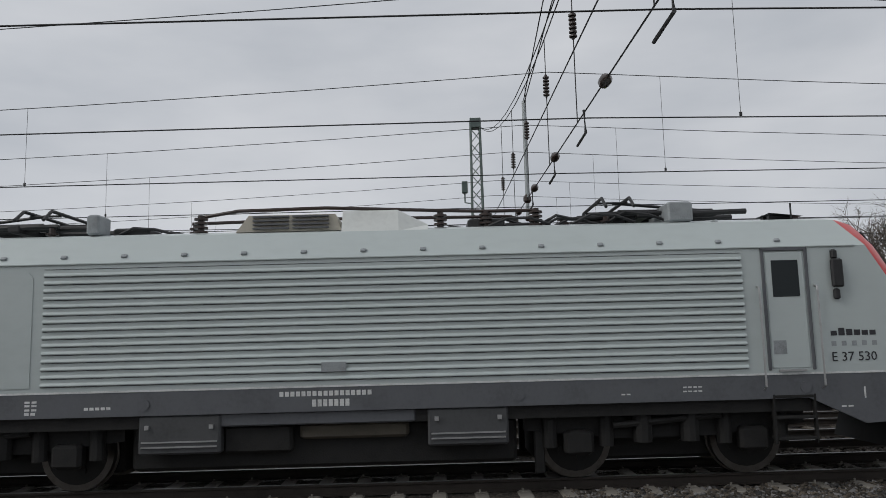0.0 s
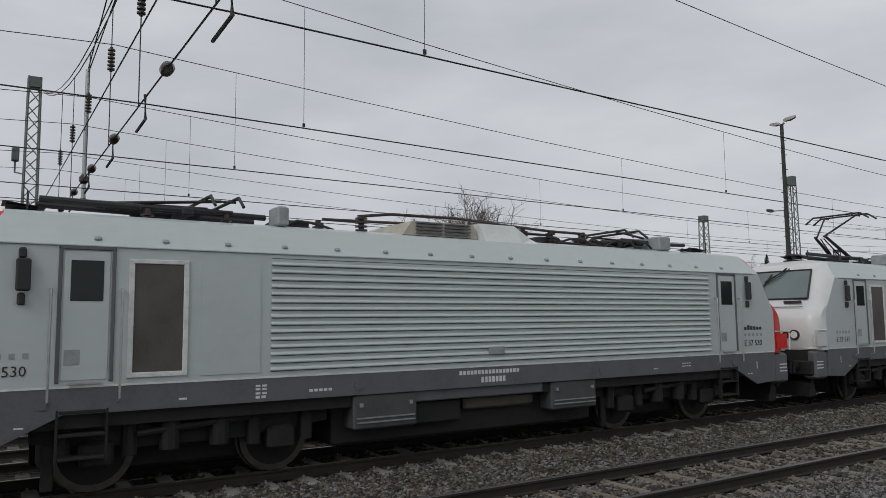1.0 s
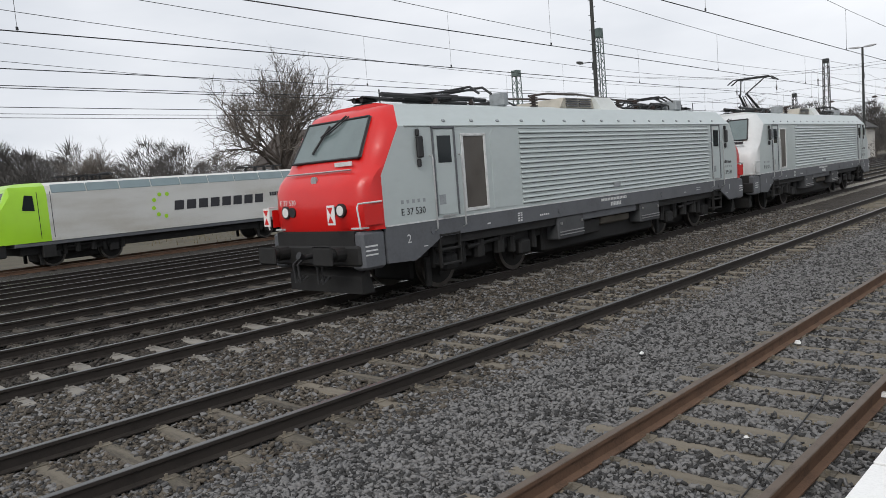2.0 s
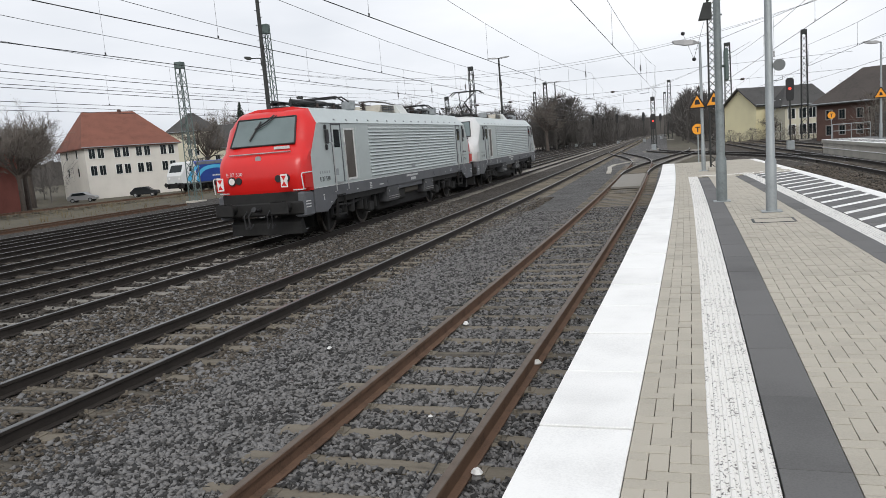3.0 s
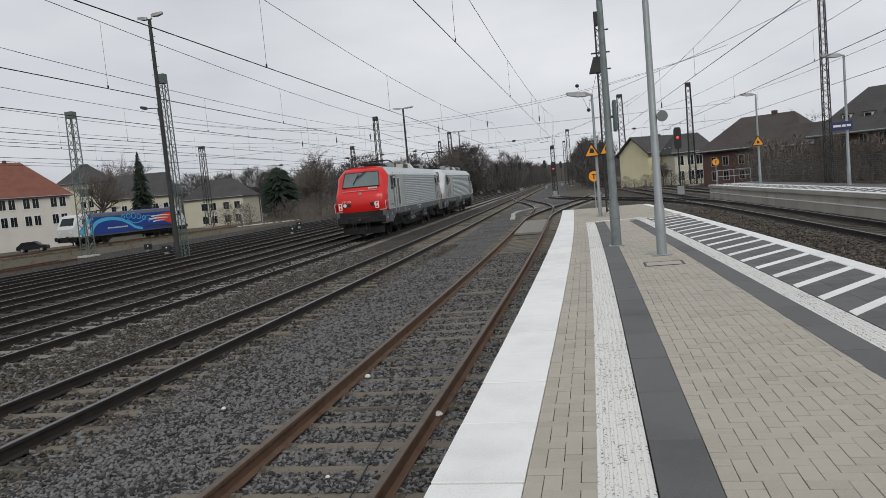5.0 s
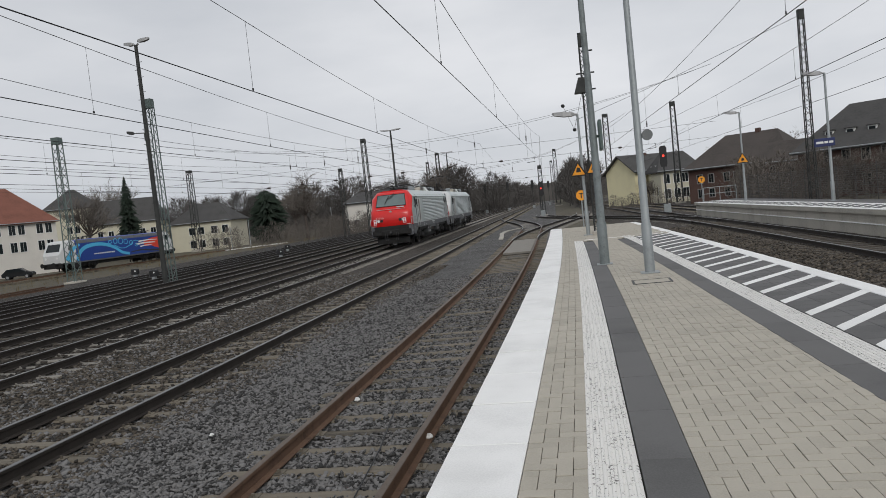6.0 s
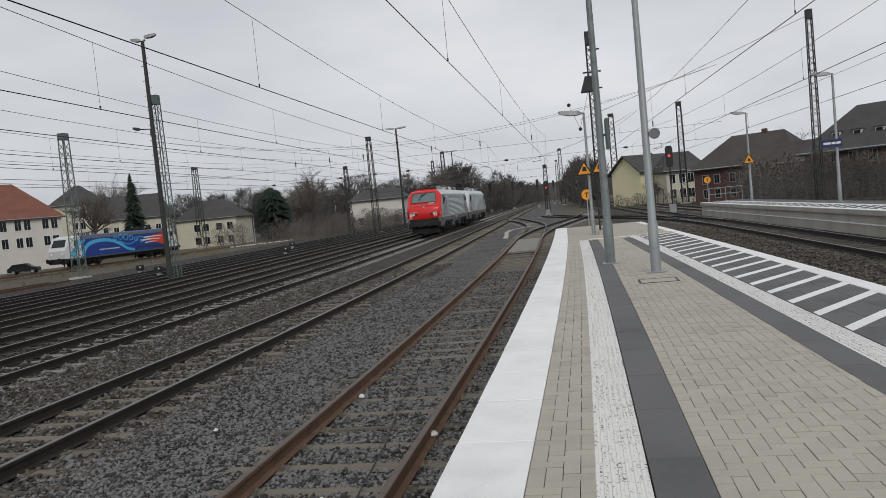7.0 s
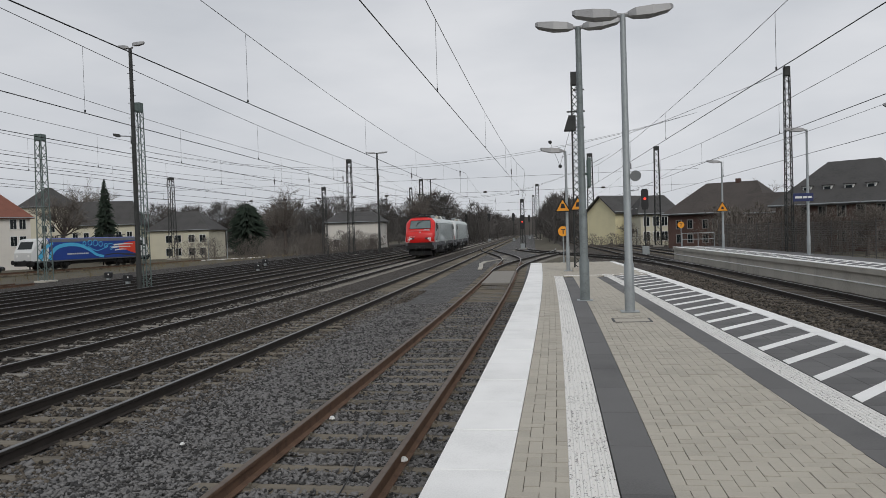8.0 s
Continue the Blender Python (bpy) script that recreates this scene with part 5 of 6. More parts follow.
def cross_span(y, u0, z0, u1, z1, low, tracks, thick):
    """A span across all tracks, with hangers, insulators and steady arms."""
    t = thing("cross_span", Matrix(), "cross span of steel ropes with dark insulators above the tracks", "overhead wire", "cross spans")
    x0, x1, bx = u0, u1, bend(y)
    def rope(u):
        k = (u - x0) / (x1 - x0)
        return z0 + (z1 - z0) * k - (min(z0, z1) - low - 2.2) * 4 * k * (1 - k)
    us = [x0 + (x1 - x0) * i / 16 for i in range(17)]
    for dz in (0, 0.22):
        part("upper_rope", strand([(u + bx, y, rope(u) + dz * math.sin(math.pi * (u - x0) / (x1 - x0))) for u in us], thick), WIRE, t)
    part("lower_rope", strand([(x0 + bx, y, low), (x1 + bx, y, low)], thick), WIRE, t)
    part("middle_rope", strand([(x0 + bx, y, low + 1.3), (x1 + bx, y, low + 1.3)], thick), WIRE, t)
    for u in tracks:
        part("hanger", strand([(u + bx, y, low), (u + bx, y, rope(u))], thick * 0.7), WIRE, t)
        for z, h in ((low + 1.5, 0.5),):
            s = Shape().tube([(u + bx, y, z), (u + bx, y, z + h)], 0.03, 8)
            for k in range(6):
                s.disc((u + bx, y, z + 0.05 + k * h / 6.5), "z", 0.07, 0.03, 10)
            part("insulator", s, INSULATOR, t, "ribbed brown insulator", True)
        for du in (-2.4,):
            s = Shape().tube([(u + du + bx - 0.2, y, low), (u + du + bx - 0.08, y, low), (u + du + bx + 0.08, y, low), (u + du + bx + 0.2, y, low)], [0.03, 0.09, 0.09, 0.03], 10)
            part("insulator", s, INSULATOR, t, "dark egg insulator", True)
        s = Shape().tube([(u + 0.55 + bx, y, low + 0.05), (u + 0.62 + bx, y, low - 0.35), (u + bx - 0.1, y, low - 0.38)], 0.025, 6)
        part("steady_arm", s, WIRE, t, "bent steady arm")


MAIN_U = (-4.63, -9.1, -12.2, -15.6, -18.9, -22.3)
cross_span(2.2, -33.77, 13.0, 8.6, 11.8, 5.75, MAIN_U, 0.014)
cross_span(66.4, -37.0, 11.5, 16.0, 12.0, 5.9, MAIN_U + (0.0, 10.4), 0.011)
cross_span(128, -33.0, 14.5, 15.0, 14.8, 5.9, MAIN_U + (0.0,), 0.014)
t = thing("drop_tube", pose(-16.4, 2.25, 5.35), "grey drop tube that hangs from the cross span", "overhead fitting")
part("tube", Shape().tube([(0, 0, 0), (0, 0, 3.2)], 0.05, 10), GALV, t)
part("tube", Shape().tube([(0.12, 0, 0.5), (0.12, 0, 3.2)], 0.02, 6), GALV, t)
part("insulator", Shape().tube([(0, 0, 0.35), (0, 0, 0.42), (0, 0, 0.52), (0, 0, 0.6)], [0.05, 0.11, 0.11, 0.05], 10), INSULATOR, t)
part("insulator", Shape().tube([(-0.05, 0, -0.12), (-0.02, 0, -0.05), (0, 0, 0.02)], [0.05, 0.1, 0.05], 10), INSULATOR, t)
part("tie", strand([(0, 0, 3.2), (4.5, 0, 4.3), (14, 0, 6.4)], 0.014), WIRE, t)
part("tie", strand([(0.1, 0, 3.1), (5.0, 0.3, 4.6), (14, 0.5, 6.9)], 0.014), WIRE, t)
# rope with two weights near the platform end
t = thing("feeder_drop", Matrix(), "pair of round weights on a thin rope between feeder wires", "overhead fitting")
part("rope", strand([(2.5, 52, 6.6), (3.4, 52, 9.6)], 0.012), WIRE, t)
for p in ((2.55, 52, 6.7), (1.9, 52, 8.4)):
    part("weight", Shape().tube([(p[0], p[1], p[2] - 0.12), (p[0], p[1], p[2] - 0.06), (p[0], p[1], p[2] + 0.06), (p[0], p[1], p[2] + 0.12)], [0.04, 0.13, 0.13, 0.04], 10), BLACK, t)
part("rope", strand([(2.55, 52, 6.7), (1.9, 52, 8.4)], 0.01), WIRE, t)
# thin lines over the far yard
for y0, z0, y1, z1, u in ((-40, 7.6, 140, 7.2, -30), (-40, 8.2, 140, 7.6, -44)):
    part("wire", strand([(u + bend(y0 + (y1 - y0) * k / 6), y0 + (y1 - y0) * k / 6, z0 + (z1 - z0) * k / 6 - 0.25 * math.sin(math.pi * (k % 3) / 3)) for k in range(7)], 0.016), WIRE, thing("yard_wire", Matrix(), "thin dark wire over the far yard", "overhead wire", "yard wires"))

# ---- parked locomotives ----
def parked(m, length, cab, side, roof, label, paint):
    """A rounded four axle freight locomotive; +y end is the detailed cab."""
    t = thing("locomotive", m, label, "locomotive", "parked locomotives")
    L = length
    prof = lambda w, zr: [(-w, 1.15), (w, 1.15), (w, 3.2), (w - 0.16, 3.55), (w - 0.55, zr), (-(w - 0.55), zr), (-(w - 0.16), 3.55), (-w, 3.2)]
    def ring(y, w, zr, zc=9):
        return [(x, y, min(z, zc)) for x, z in prof(w, zr)]
    part("body", Shape().loft([ring(2.4, 1.48, 3.7), ring(L - 2.4, 1.48, 3.7)]), side, t, "body side")
    part("skirt", Shape().box(-1.46, 1.46, 0.9, L - 0.9, 0.98, 1.15, 0.02), PAINT_GREY, t, "dark grey sole bar")
    for end in (0, 1):
        f = (lambda y: y) if end == 0 else (lambda y: L - y)
        loops = [ring(f(2.4), 1.482, 3.72), ring(f(1.35), 1.48, 3.7), [(x * 0.97, f(0.95), z) for x, z in prof(1.48, 3.5)],
                 [(x * 0.9, f(0.4), min(z, 2.35)) for x, z in prof(1.48, 3.5)], [(x * 0.85, f(0.22), min(z, 2.1)) for x, z in prof(1.48, 3.5)]]
        c = part("cab", Shape().loft(loops), cab, t, "coloured cab", True)
        part("windscreen", Shape().loft([[(-1.05, f(0.52), 2.5), (1.05, f(0.52), 2.5), (0.95, f(0.93), 3.35), (-0.95, f(0.93), 3.35)], [(-1.05, f(0.46), 2.5), (1.05, f(0.46), 2.5), (0.95, f(0.87), 3.35), (-0.95, f(0.87), 3.35)]]), GLASS, c, "dark windscreen")
        for x in (-1, 1):
            y0, y1 = sorted((f(1.35), f(1.85)))
            part("side_window", Shape().prism([(y0, 2.55), (y1, 2.5), (y1 - 0.02, 3.15), (y0 + (0.15 if end == 0 else 0.02), 3.2)], "x", *sorted((x * 1.47, x * 1.492))), GLASS, c, "dark side window")
            y0, y1 = sorted((f(2.0), f(2.55)))
            for k in (y0, y1):
                part("door_joint", Shape().box(*sorted((x * 1.475, x * 1.487)), k - 0.012, k + 0.012, 1.3, 3.3), BLACK, c)
            part("headlight", Shape().disc((x * 0.85, f(0.2), 1.75), "y", 0.13, 0.06, 12), SIGN_WHITE, c)
            part("buffer", Shape().tube([(x * 0.875, f(0.3), 1.05), (x * 0.875, f(-0.3), 1.05), (x * 0.875, f(-0.31), 1.05), (x * 0.875, f(-0.38), 1.05)], [0.13, 0.1, 0.26, 0.26], 12), GREASE, t)
            part("steps", Shape().box(*sorted((x * 1.25, x * 1.47)), *sorted((f(2.0), f(2.55))), 0.45, 1.0, 0.02), GREASE, t)
        part("beam", Shape().box(-1.3, 1.3, *sorted((f(0.15), f(0.6))), 0.6, 1.2, 0.04), GREASE, t)
    for yc in (3.9, L - 3.9):
        bogie(t, yc)
    part("underframe", Shape().box(-1.1, 1.1, 1.2, L - 1.2, 0.6, 1.0, 0.03), GREASE, t)
    for x in (-1, 1):
        for k in range(9):
            y0 = 2.6 + (L - 5.2) * k / 9
            part("roof_panel", Shape().loft([[(x * 1.49, y0 + 0.03, 3.24), (x * 1.35, y0 + 0.03, 3.6), (x * 1.28, y0 + 0.03, 3.56), (x * 1.42, y0 + 0.03, 3.2)],
                                             [(x * 1.49, y0 + (L - 5.2) / 9 - 0.03, 3.24), (x * 1.35, y0 + (L - 5.2) / 9 - 0.03, 3.6), (x * 1.28, y0 + (L - 5.2) / 9 - 0.03, 3.56), (x * 1.42, y0 + (L - 5.2) / 9 - 0.03, 3.2)]]), roof, t)
    for y, fl in ((4.6, 1), (L - 4.6, -1)):
        s = Shape()
        for x in (-0.3, 0.3):
            s.tube([(x, y - 1.3, 3.95), (x, y + 1.3, 3.98)], 0.04, 6)
        for k in (-0.6, 0, 0.6):
            insulator(s, (0.45, y + k, 3.68))
            insulator(s, (-0.45, y + k, 3.68))
        s.tube([(-0.9, y + fl, 3.9), (-0.6, y + fl, 4.05), (0.6, y + fl, 4.05), (0.9, y + fl, 3.9)], 0.035, 6)
        part("pantograph", s, BLACK, t, "folded black pantograph")
    paint(t, L)
    return t


def lime_marks(t, L):
    x = 1.484
    # eight bold strokes stand for the operator's mark
    for k in range(8):
        y0 = L - 10.7 + 0.66 * k
        part("operator_mark", Shape().prism([(y0, 2.0), (y0 + 0.5, 2.0), (y0 + 0.56, 2.46), (y0 + 0.06, 2.46)], "x", x, x + 0.008), LETTER_AND_SHADE, t, "black shape of the operator's mark")
    for k in range(9):
        part("maker_mark", Shape().box(x, x + 0.008, L - 5.1 + 0.15 * k, L - 4.98 + 0.15 * k, 2.3, 2.5), LETTER_AND_SHADE, t)
    for k in range(7):
        part("maker_mark", Shape().box(x, x + 0.008, L - 3.7 + 0.15 * k, L - 3.6 + 0.15 * k, 2.3, 2.48), LETTER_GREY, t)
    for k in range(6):
        a = 1.2 + k * 0.72
        part("dot", Shape().disc((x, L - 11.2 + 0.55 * math.cos(a), 2.3 + 0.55 * math.sin(a)), "x", 0.1, 0.02, 12), LIME, t, "lime green dot")


def ribbon(pts, x, w0, w1):
    """A painted band that follows points (y, z) on the side, w0 wide at its start and w1 at its end."""
    b = Shape()
    fine = [pts[0]]
    for i in range(len(pts) - 1):
        p0, p1, p2, p3 = (Vector(pts[max(0, min(len(pts) - 1, i + k))]) for k in (-1, 0, 1, 2))
        for k in range(1, 6):
            q = k / 5
            fine.append(tuple(0.5 * (2 * p1 + (p2 - p0) * q + (2 * p0 - 5 * p1 + 4 * p2 - p3) * q * q + (3 * p1 - p0 - 3 * p2 + p3) * q ** 3)))
    edge = []
    for i, (y, z) in enumerate(fine):
        ya, za = fine[max(i - 1, 0)]
        yb, zb = fine[min(i + 1, len(fine) - 1)]
        d = max(1e-6, math.hypot(yb - ya, zb - za))
        w = (w0 + (w1 - w0) * i / (len(fine) - 1)) / 2
        edge.append(((x, y - (zb - za) / d * w, z + (yb - ya) / d * w), (x, y + (zb - za) / d * w, z - (yb - ya) / d * w)))
    for (p, q), (p2, q2) in zip(edge, edge[1:]):
        b.add([p, p2, q2, q], [(0, 1, 2, 3)])
    return b


def wave_marks(t, L):
    x = 1.486
    part("wave", ribbon([(2.5, 1.25), (2.9, 2.1), (3.8, 2.7), (5.4, 2.92), (7.0, 2.75), (8.4, 2.2), (9.4, 1.6), (10.6, 1.32)], x + 0.004, 0.5, 0.3), SKY_BLUE, t, "sky blue painted wave")
    part("wave", ribbon([(1.15, 1.3), (1.5, 2.0), (2.1, 2.7), (3.0, 3.1)], x + 0.008, 0.75, 0.25), SKY_BLUE, t, "sky blue painted swoosh at the cab")
    for k in range(6):
        y, r = 7.6 + 0.85 * k, (0.22, 0.3, 0.36, 0.3, 0.26, 0.2)[k]
        z = 3.0 - 0.09 * k * (k - 2) * 0.5
        part("ring", Shape().tube([(x + 0.004, y + r * math.cos(k2 * math.tau / 16), z + r * math.sin(k2 * math.tau / 16)) for k2 in range(17)], 0.045, 4), SKY_BLUE, t, "sky blue painted ring")
    part("thin_wave", ribbon([(8.2, 2.6), (9.4, 2.1), (10.6, 2.3), (11.6, 2.9), (12.4, 2.7)], x + 0.006, 0.1, 0.08), SKY_BLUE, t, "thin sky blue line")
    part("red_field", ribbon([(13.2, 2.3), (14.4, 2.5), (15.4, 2.4), (16.5, 2.3)], x + 0.003, 0.6, 1.75), FLAG_RED, t, "poppy red painted field")
    part("dark_field", ribbon([(10.8, 1.45), (12.6, 1.6), (14.4, 1.45), (16.4, 1.3)], x + 0.002, 0.1, 0.3), LETTER_AND_SHADE, t, "dark painted streak")
    for z, y0, y1, w in ((2.75, 12.3, 15.6, 0.2), (2.42, 11.9, 15.2, 0.24), (2.08, 12.5, 14.6, 0.16)):
        part("pale_streak", ribbon([(y0, z - 0.05), ((y0 + y1) / 2, z + 0.04), (y1, z)], x + 0.007, w, w * 0.4), SIGN_WHITE, t, "pale painted brush stroke")
    for k in range(12):
        part("lettering_bar", Shape().box(x, x + 0.008, 5.0 + 0.27 * k, 5.2 + 0.27 * k, 1.72, 1.88), LETTER_LIGHT, t)


m_lime = pose(-33.4 + bend(18), 27.8 - 18.9, level(-33.4), 0, 0, 1.0)
parked(m_lime, 18.9, LIME, SILVER_DIRTY, TEAL_ROOF, "dusty white and lime green electric locomotive parked in the yard", lime_marks)
m_blue = pose(-57.2, 74.0, -0.6, 0, 0, -10)
blue_loco = parked(m_blue, 18.9, PAINT_PURE, DEEP_BLUE, PAINT_GREY, "blue electric locomotive with sky blue wave and red tail, parked", wave_marks)
track("short yard track beneath a blue locomotive", lambda y: (-57.2 + (y - 74) * 0.176, -0.6), 52, 104, "wood", True, (60, 80))

# ---- houses ----
def house(name, corner, turn, w, d, eave, ridge, z0, wall, roof, label, windows, hip=0.0, low=1.1, storeys=2, chimney=True, sash=(1.0, 1.35)):
    """corner: near left corner of the facade; turn: heading of the facade; hip: how far the ridge is drawn in."""
    t = thing(name, pose(corner[0], corner[1], z0, 0, 0, turn), label, "house", "houses by the railway")
    e, r = eave - z0, ridge - z0
    part("wall", Shape().prism([(0, -1), (0, e), (d / 2, e if hip else r), (d, e), (d, -1)] if not hip else [(0, -1), (0, e), (d, e), (d, -1)], "x", 0, w), wall, t, "house wall")
    h0, h1 = hip if isinstance(hip, tuple) else (hip, hip)
    o = 0.5
    s = Shape()
    th = 0.18
    if hip:
        a = [(-o, -o, e - 0.1), (w + o, -o, e - 0.1), (w + o, d + o, e - 0.1), (-o, d + o, e - 0.1)]
        b = [(h0, d / 2 - 0.02, r), (w - h1, d / 2 - 0.02, r), (w - h1, d / 2 + 0.02, r), (h0, d / 2 + 0.02, r)]
        s.loft([[(x, y, z - th) for x, y, z in a], a, b])
    else:
        for sg in (0, 1):
            y0, y1 = (-o, d / 2) if sg == 0 else (d + o, d / 2)
            zo = e - (r - e) / (d / 2) * o
            s.loft([[(-o, y0, zo), (w + o, y0, zo), (w + o, y0, zo + th), (-o, y0, zo + th)], [(-o, y1, r), (w + o, y1, r), (w + o, y1, r + th), (-o, y1, r + th)]])
    part("roof", s, roof, t, "tiled roof")
    part("gutter", Shape().tube([(-o, -o - 0.05, e - 0.12), (w + o, -o - 0.05, e - 0.12)], 0.08, 6), LETTER_GREY, t)
    if chimney:
        part("chimney", Shape().box(w * 0.55, w * 0.55 + 0.5, d / 2 - 0.3, d / 2 + 0.3, r - 0.8, r + 0.35, 0.03), BRICK, t, "brick chimney")
    def window(x, z, ww, hh, face=0):
        f = part("window", Shape().box(x - ww / 2 - 0.08, x + ww / 2 + 0.08, -0.05, 0.04, z - 0.08, z + hh + 0.08, 0.01), FRAME_DULL if wall is BRICK else FRAME_WHITE, t)
        if face == 1:
            f.matrix_basis = Matrix.Rotation(radians(-90), 4, "Z")
        for k in (0, 1):
            part("pane", Shape().box(x - ww / 2 + k * ww / 2 + 0.02, x - ww / 2 + (k + 1) * ww / 2 - 0.02, -0.062, -0.052, z, z + hh), GLASS, f)
        return f
    for (x, z) in windows:
        window(x * w, z, *sash)
    for k in range(storeys):
        if d > 6:
            for q in (0.3, 0.7):
                window(-q * d, low + 2.9 * k, sash[0] * 0.8, sash[1] * 0.9, 1)
    return t


# windows come in storey rows: fractions of the facade and sill heights
house("house", (-89.2, 93.6), 59, 15.0, 15.5, 6.9, 12.9, -1.4, RENDER_WHITE, TILE_RED, "white two storey house with a hipped red tile roof",
      [(f, z) for z in (3.7, 6.4) for f in (0.07, 0.16, 0.33, 0.42, 0.56, 0.65, 0.83, 0.92)], hip=(2.4, 4.2), low=3.7, sash=(0.95, 1.5))
house("house", (-106, 134.5), 9, 8.0, 8, 10.2, 14.2, -1.4, RENDER_CREAM, TILE_DARK, "cream villa tower with a dark slate hipped roof",
      [(f, z) for z in (6.3, 8.6) for f in (0.62, 0.82)], hip=3.4, chimney=False)
house("house", (-98, 137), 20, 14, 9, 6.2, 11.2, -1.4, RENDER_CREAM, TILE_DARK, "cream villa wing with a dark slate roof",
      [(f, 4.6) for f in (0.15, 0.3, 0.45, 0.6, 0.75, 0.9)], hip=1.5, chimney=False)
house("house", (-85.0, 146), 6, 13.4, 10, 4.7, 8.7, -1.6, RENDER_CREAM, TILE_DARK, "cream two storey house with a dark hipped roof",
      [(f, z) for z in (0.8, 3.6) for f in (0.35, 0.5, 0.72, 0.9)], hip=4.0, chimney=False, sash=(1.3, 1.5))
house("house", (-41.6, 134.5), 5, 10.4, 9, 5.0, 6.9, -1.2, RENDER_WHITE, TILE_DARK, "low white building with a shallow roof beside the line",
      [(f, 1.5) for f in (0.2, 0.5, 0.85)], hip=2.0, chimney=False)
house("house", (-86.5, 55.5), 3, 14.5, 10, 5.2, 10.0, -1.4, BRICK_RED, TILE_BROWN, "red brick shop building with a dark roof behind bare trees",
      [(f, 1.3) for f in (0.55, 0.75, 0.92)], hip=0.0)
t = thing("yellow_sign", pose(-76, 54.2, 8.6), "small yellow square sign in front of a dark roof", "sign")
part("panel", Shape().box(-0.5, 0.5, -0.05, 0.05, 0, 0.9, 0.02), SIGN_ORANGE, t)
part("post", Shape().tube([(0, 0.05, -10), (0, 0.05, 0.3)], 0.06, 6), MAST_DARK, t)
# right of the line
house("house", (10.25, 110.0), 40.5, 8.9, 5.9, 4.7, 6.95, -0.2, RENDER_YELLOW, TILE_DARK, "pale yellow house with a steep gable and dark roof",
      [(0.5, 1.2)], hip=0.0, storeys=1)
house("house", (13.2, 104.0), 8, 5.2, 7, 4.2, 6.7, -0.2, RENDER_CREAM, TILE_DARK, "cream house with white bay windows and a dark roof",
      [(f, z) for z in (0.6, 2.6) for f in (0.15, 0.4, 0.62, 0.85)], hip=1.0, chimney=False, sash=(0.8, 1.2))
house("house", (14.6, 88.0), -31, 10.8, 11, 3.75, 7.2, -0.2, BRICK, TILE_BROWN, "dark red brick building with a large brown hipped roof",
      [(f, z) for z in (0.6, 2.2) for f in (0.12, 0.24, 0.4, 0.5, 0.68, 0.8, 0.92)], hip=2.5, sash=(0.55, 0.9))
house("house", (21.6, 70.5), -40, 9.6, 10, 3.95, 7.75, -0.2, BRICK, TILE_DARK, "dark red brick building with white dormers in its slate roof",
      [(f, z) for z in (0.8, 2.9) for f in (0.1, 0.26, 0.42, 0.58, 0.74, 0.9)], hip=2.6, chimney=False, sash=(0.6, 0.9))

house("house", (20.6, 80.2), -36, 6.0, 6, 3.5, 5.3, -0.2, BRICK, TILE_BROWN, "low dark red brick link between two larger buildings",
      [(f, z) for z in (0.7, 2.3) for f in (0.2, 0.5, 0.8)], hip=0.0, storeys=0, chimney=False, sash=(0.55, 0.9))


def dormer(x, y, z, turn):
    t = thing("dormer", pose(x, y, z, 0, 0, turn), "small white dormer window in a dark roof", "dormer window", "dormers")
    part("cheek", Shape().prism([(0, 0), (0, 0.75), (1.1, 0.75)], "x", -0.35, 0.35), FRAME_WHITE, t)
    part("pane", Shape().box(-0.25, 0.25, -0.03, -0.01, 0.1, 0.65), GLASS, t)
    part("cap", Shape().box(-0.45, 0.45, -0.15, 1.1, 0.75, 0.83, 0.01), TILE_DARK, t)


for k in range(4):
    a = radians(-40)
    dx, dy = 2.2 + 1.75 * k, 1.3
    dormer(21.6 + dx * math.cos(a) - dy * math.sin(a), 70.5 + dx * math.sin(a) + dy * math.cos(a), 4.7, -40)


# ---- cars ----
def car(x, y, z, turn, paint, label):
    t = thing("car", pose(x, y, z, 0, 0, turn), label, "car", "parked cars")
    body = [(-2.0, 0.35), (-2.05, 0.75), (-1.9, 0.95), (-1.75, 1.0), (-1.3, 1.45), (0.4, 1.5), (1.1, 1.0), (1.9, 0.85), (2.05, 0.6), (2.0, 0.35)]
    loops = []
    for yy, sc in ((-0.85, 0.97), (-0.8, 1.0), (0.8, 1.0), (0.85, 0.97)):
        loops.append([(px * sc, yy, pz if pz < 1.0 else 1.0 + (pz - 1.0) * (0.9 if abs(yy) > 0.82 else 1.0)) for px, pz in body])
    part("body", Shape().loft(loops), paint, t, "", True)
    for sg in (-1, 1):
        part("side_glass", Shape().prism([(-1.45, 1.0), (-1.15, 1.38), (0.35, 1.42), (0.85, 1.02)], "y", *sorted((sg * 0.85, sg * 0.862))), GLASS, t)
        for wx in (-1.25, 1.25):
            w = part("wheel", Shape().disc((wx, sg * 0.8, 0.31), "y", 0.31, 0.2, 16), BLACK, t)
            part("rim", Shape().disc((wx, sg * 0.91, 0.31), "y", 0.19, 0.02, 12), CAR_SILVER, w)
    part("rear_glass", Shape().loft([[(-1.76, -0.7, 1.02), (-1.76, 0.7, 1.02), (-1.34, 0.6, 1.4), (-1.34, -0.6, 1.4)], [(-1.8, -0.7, 1.02), (-1.8, 0.7, 1.02), (-1.38, 0.6, 1.4), (-1.38, -0.6, 1.4)]]), GLASS, t)


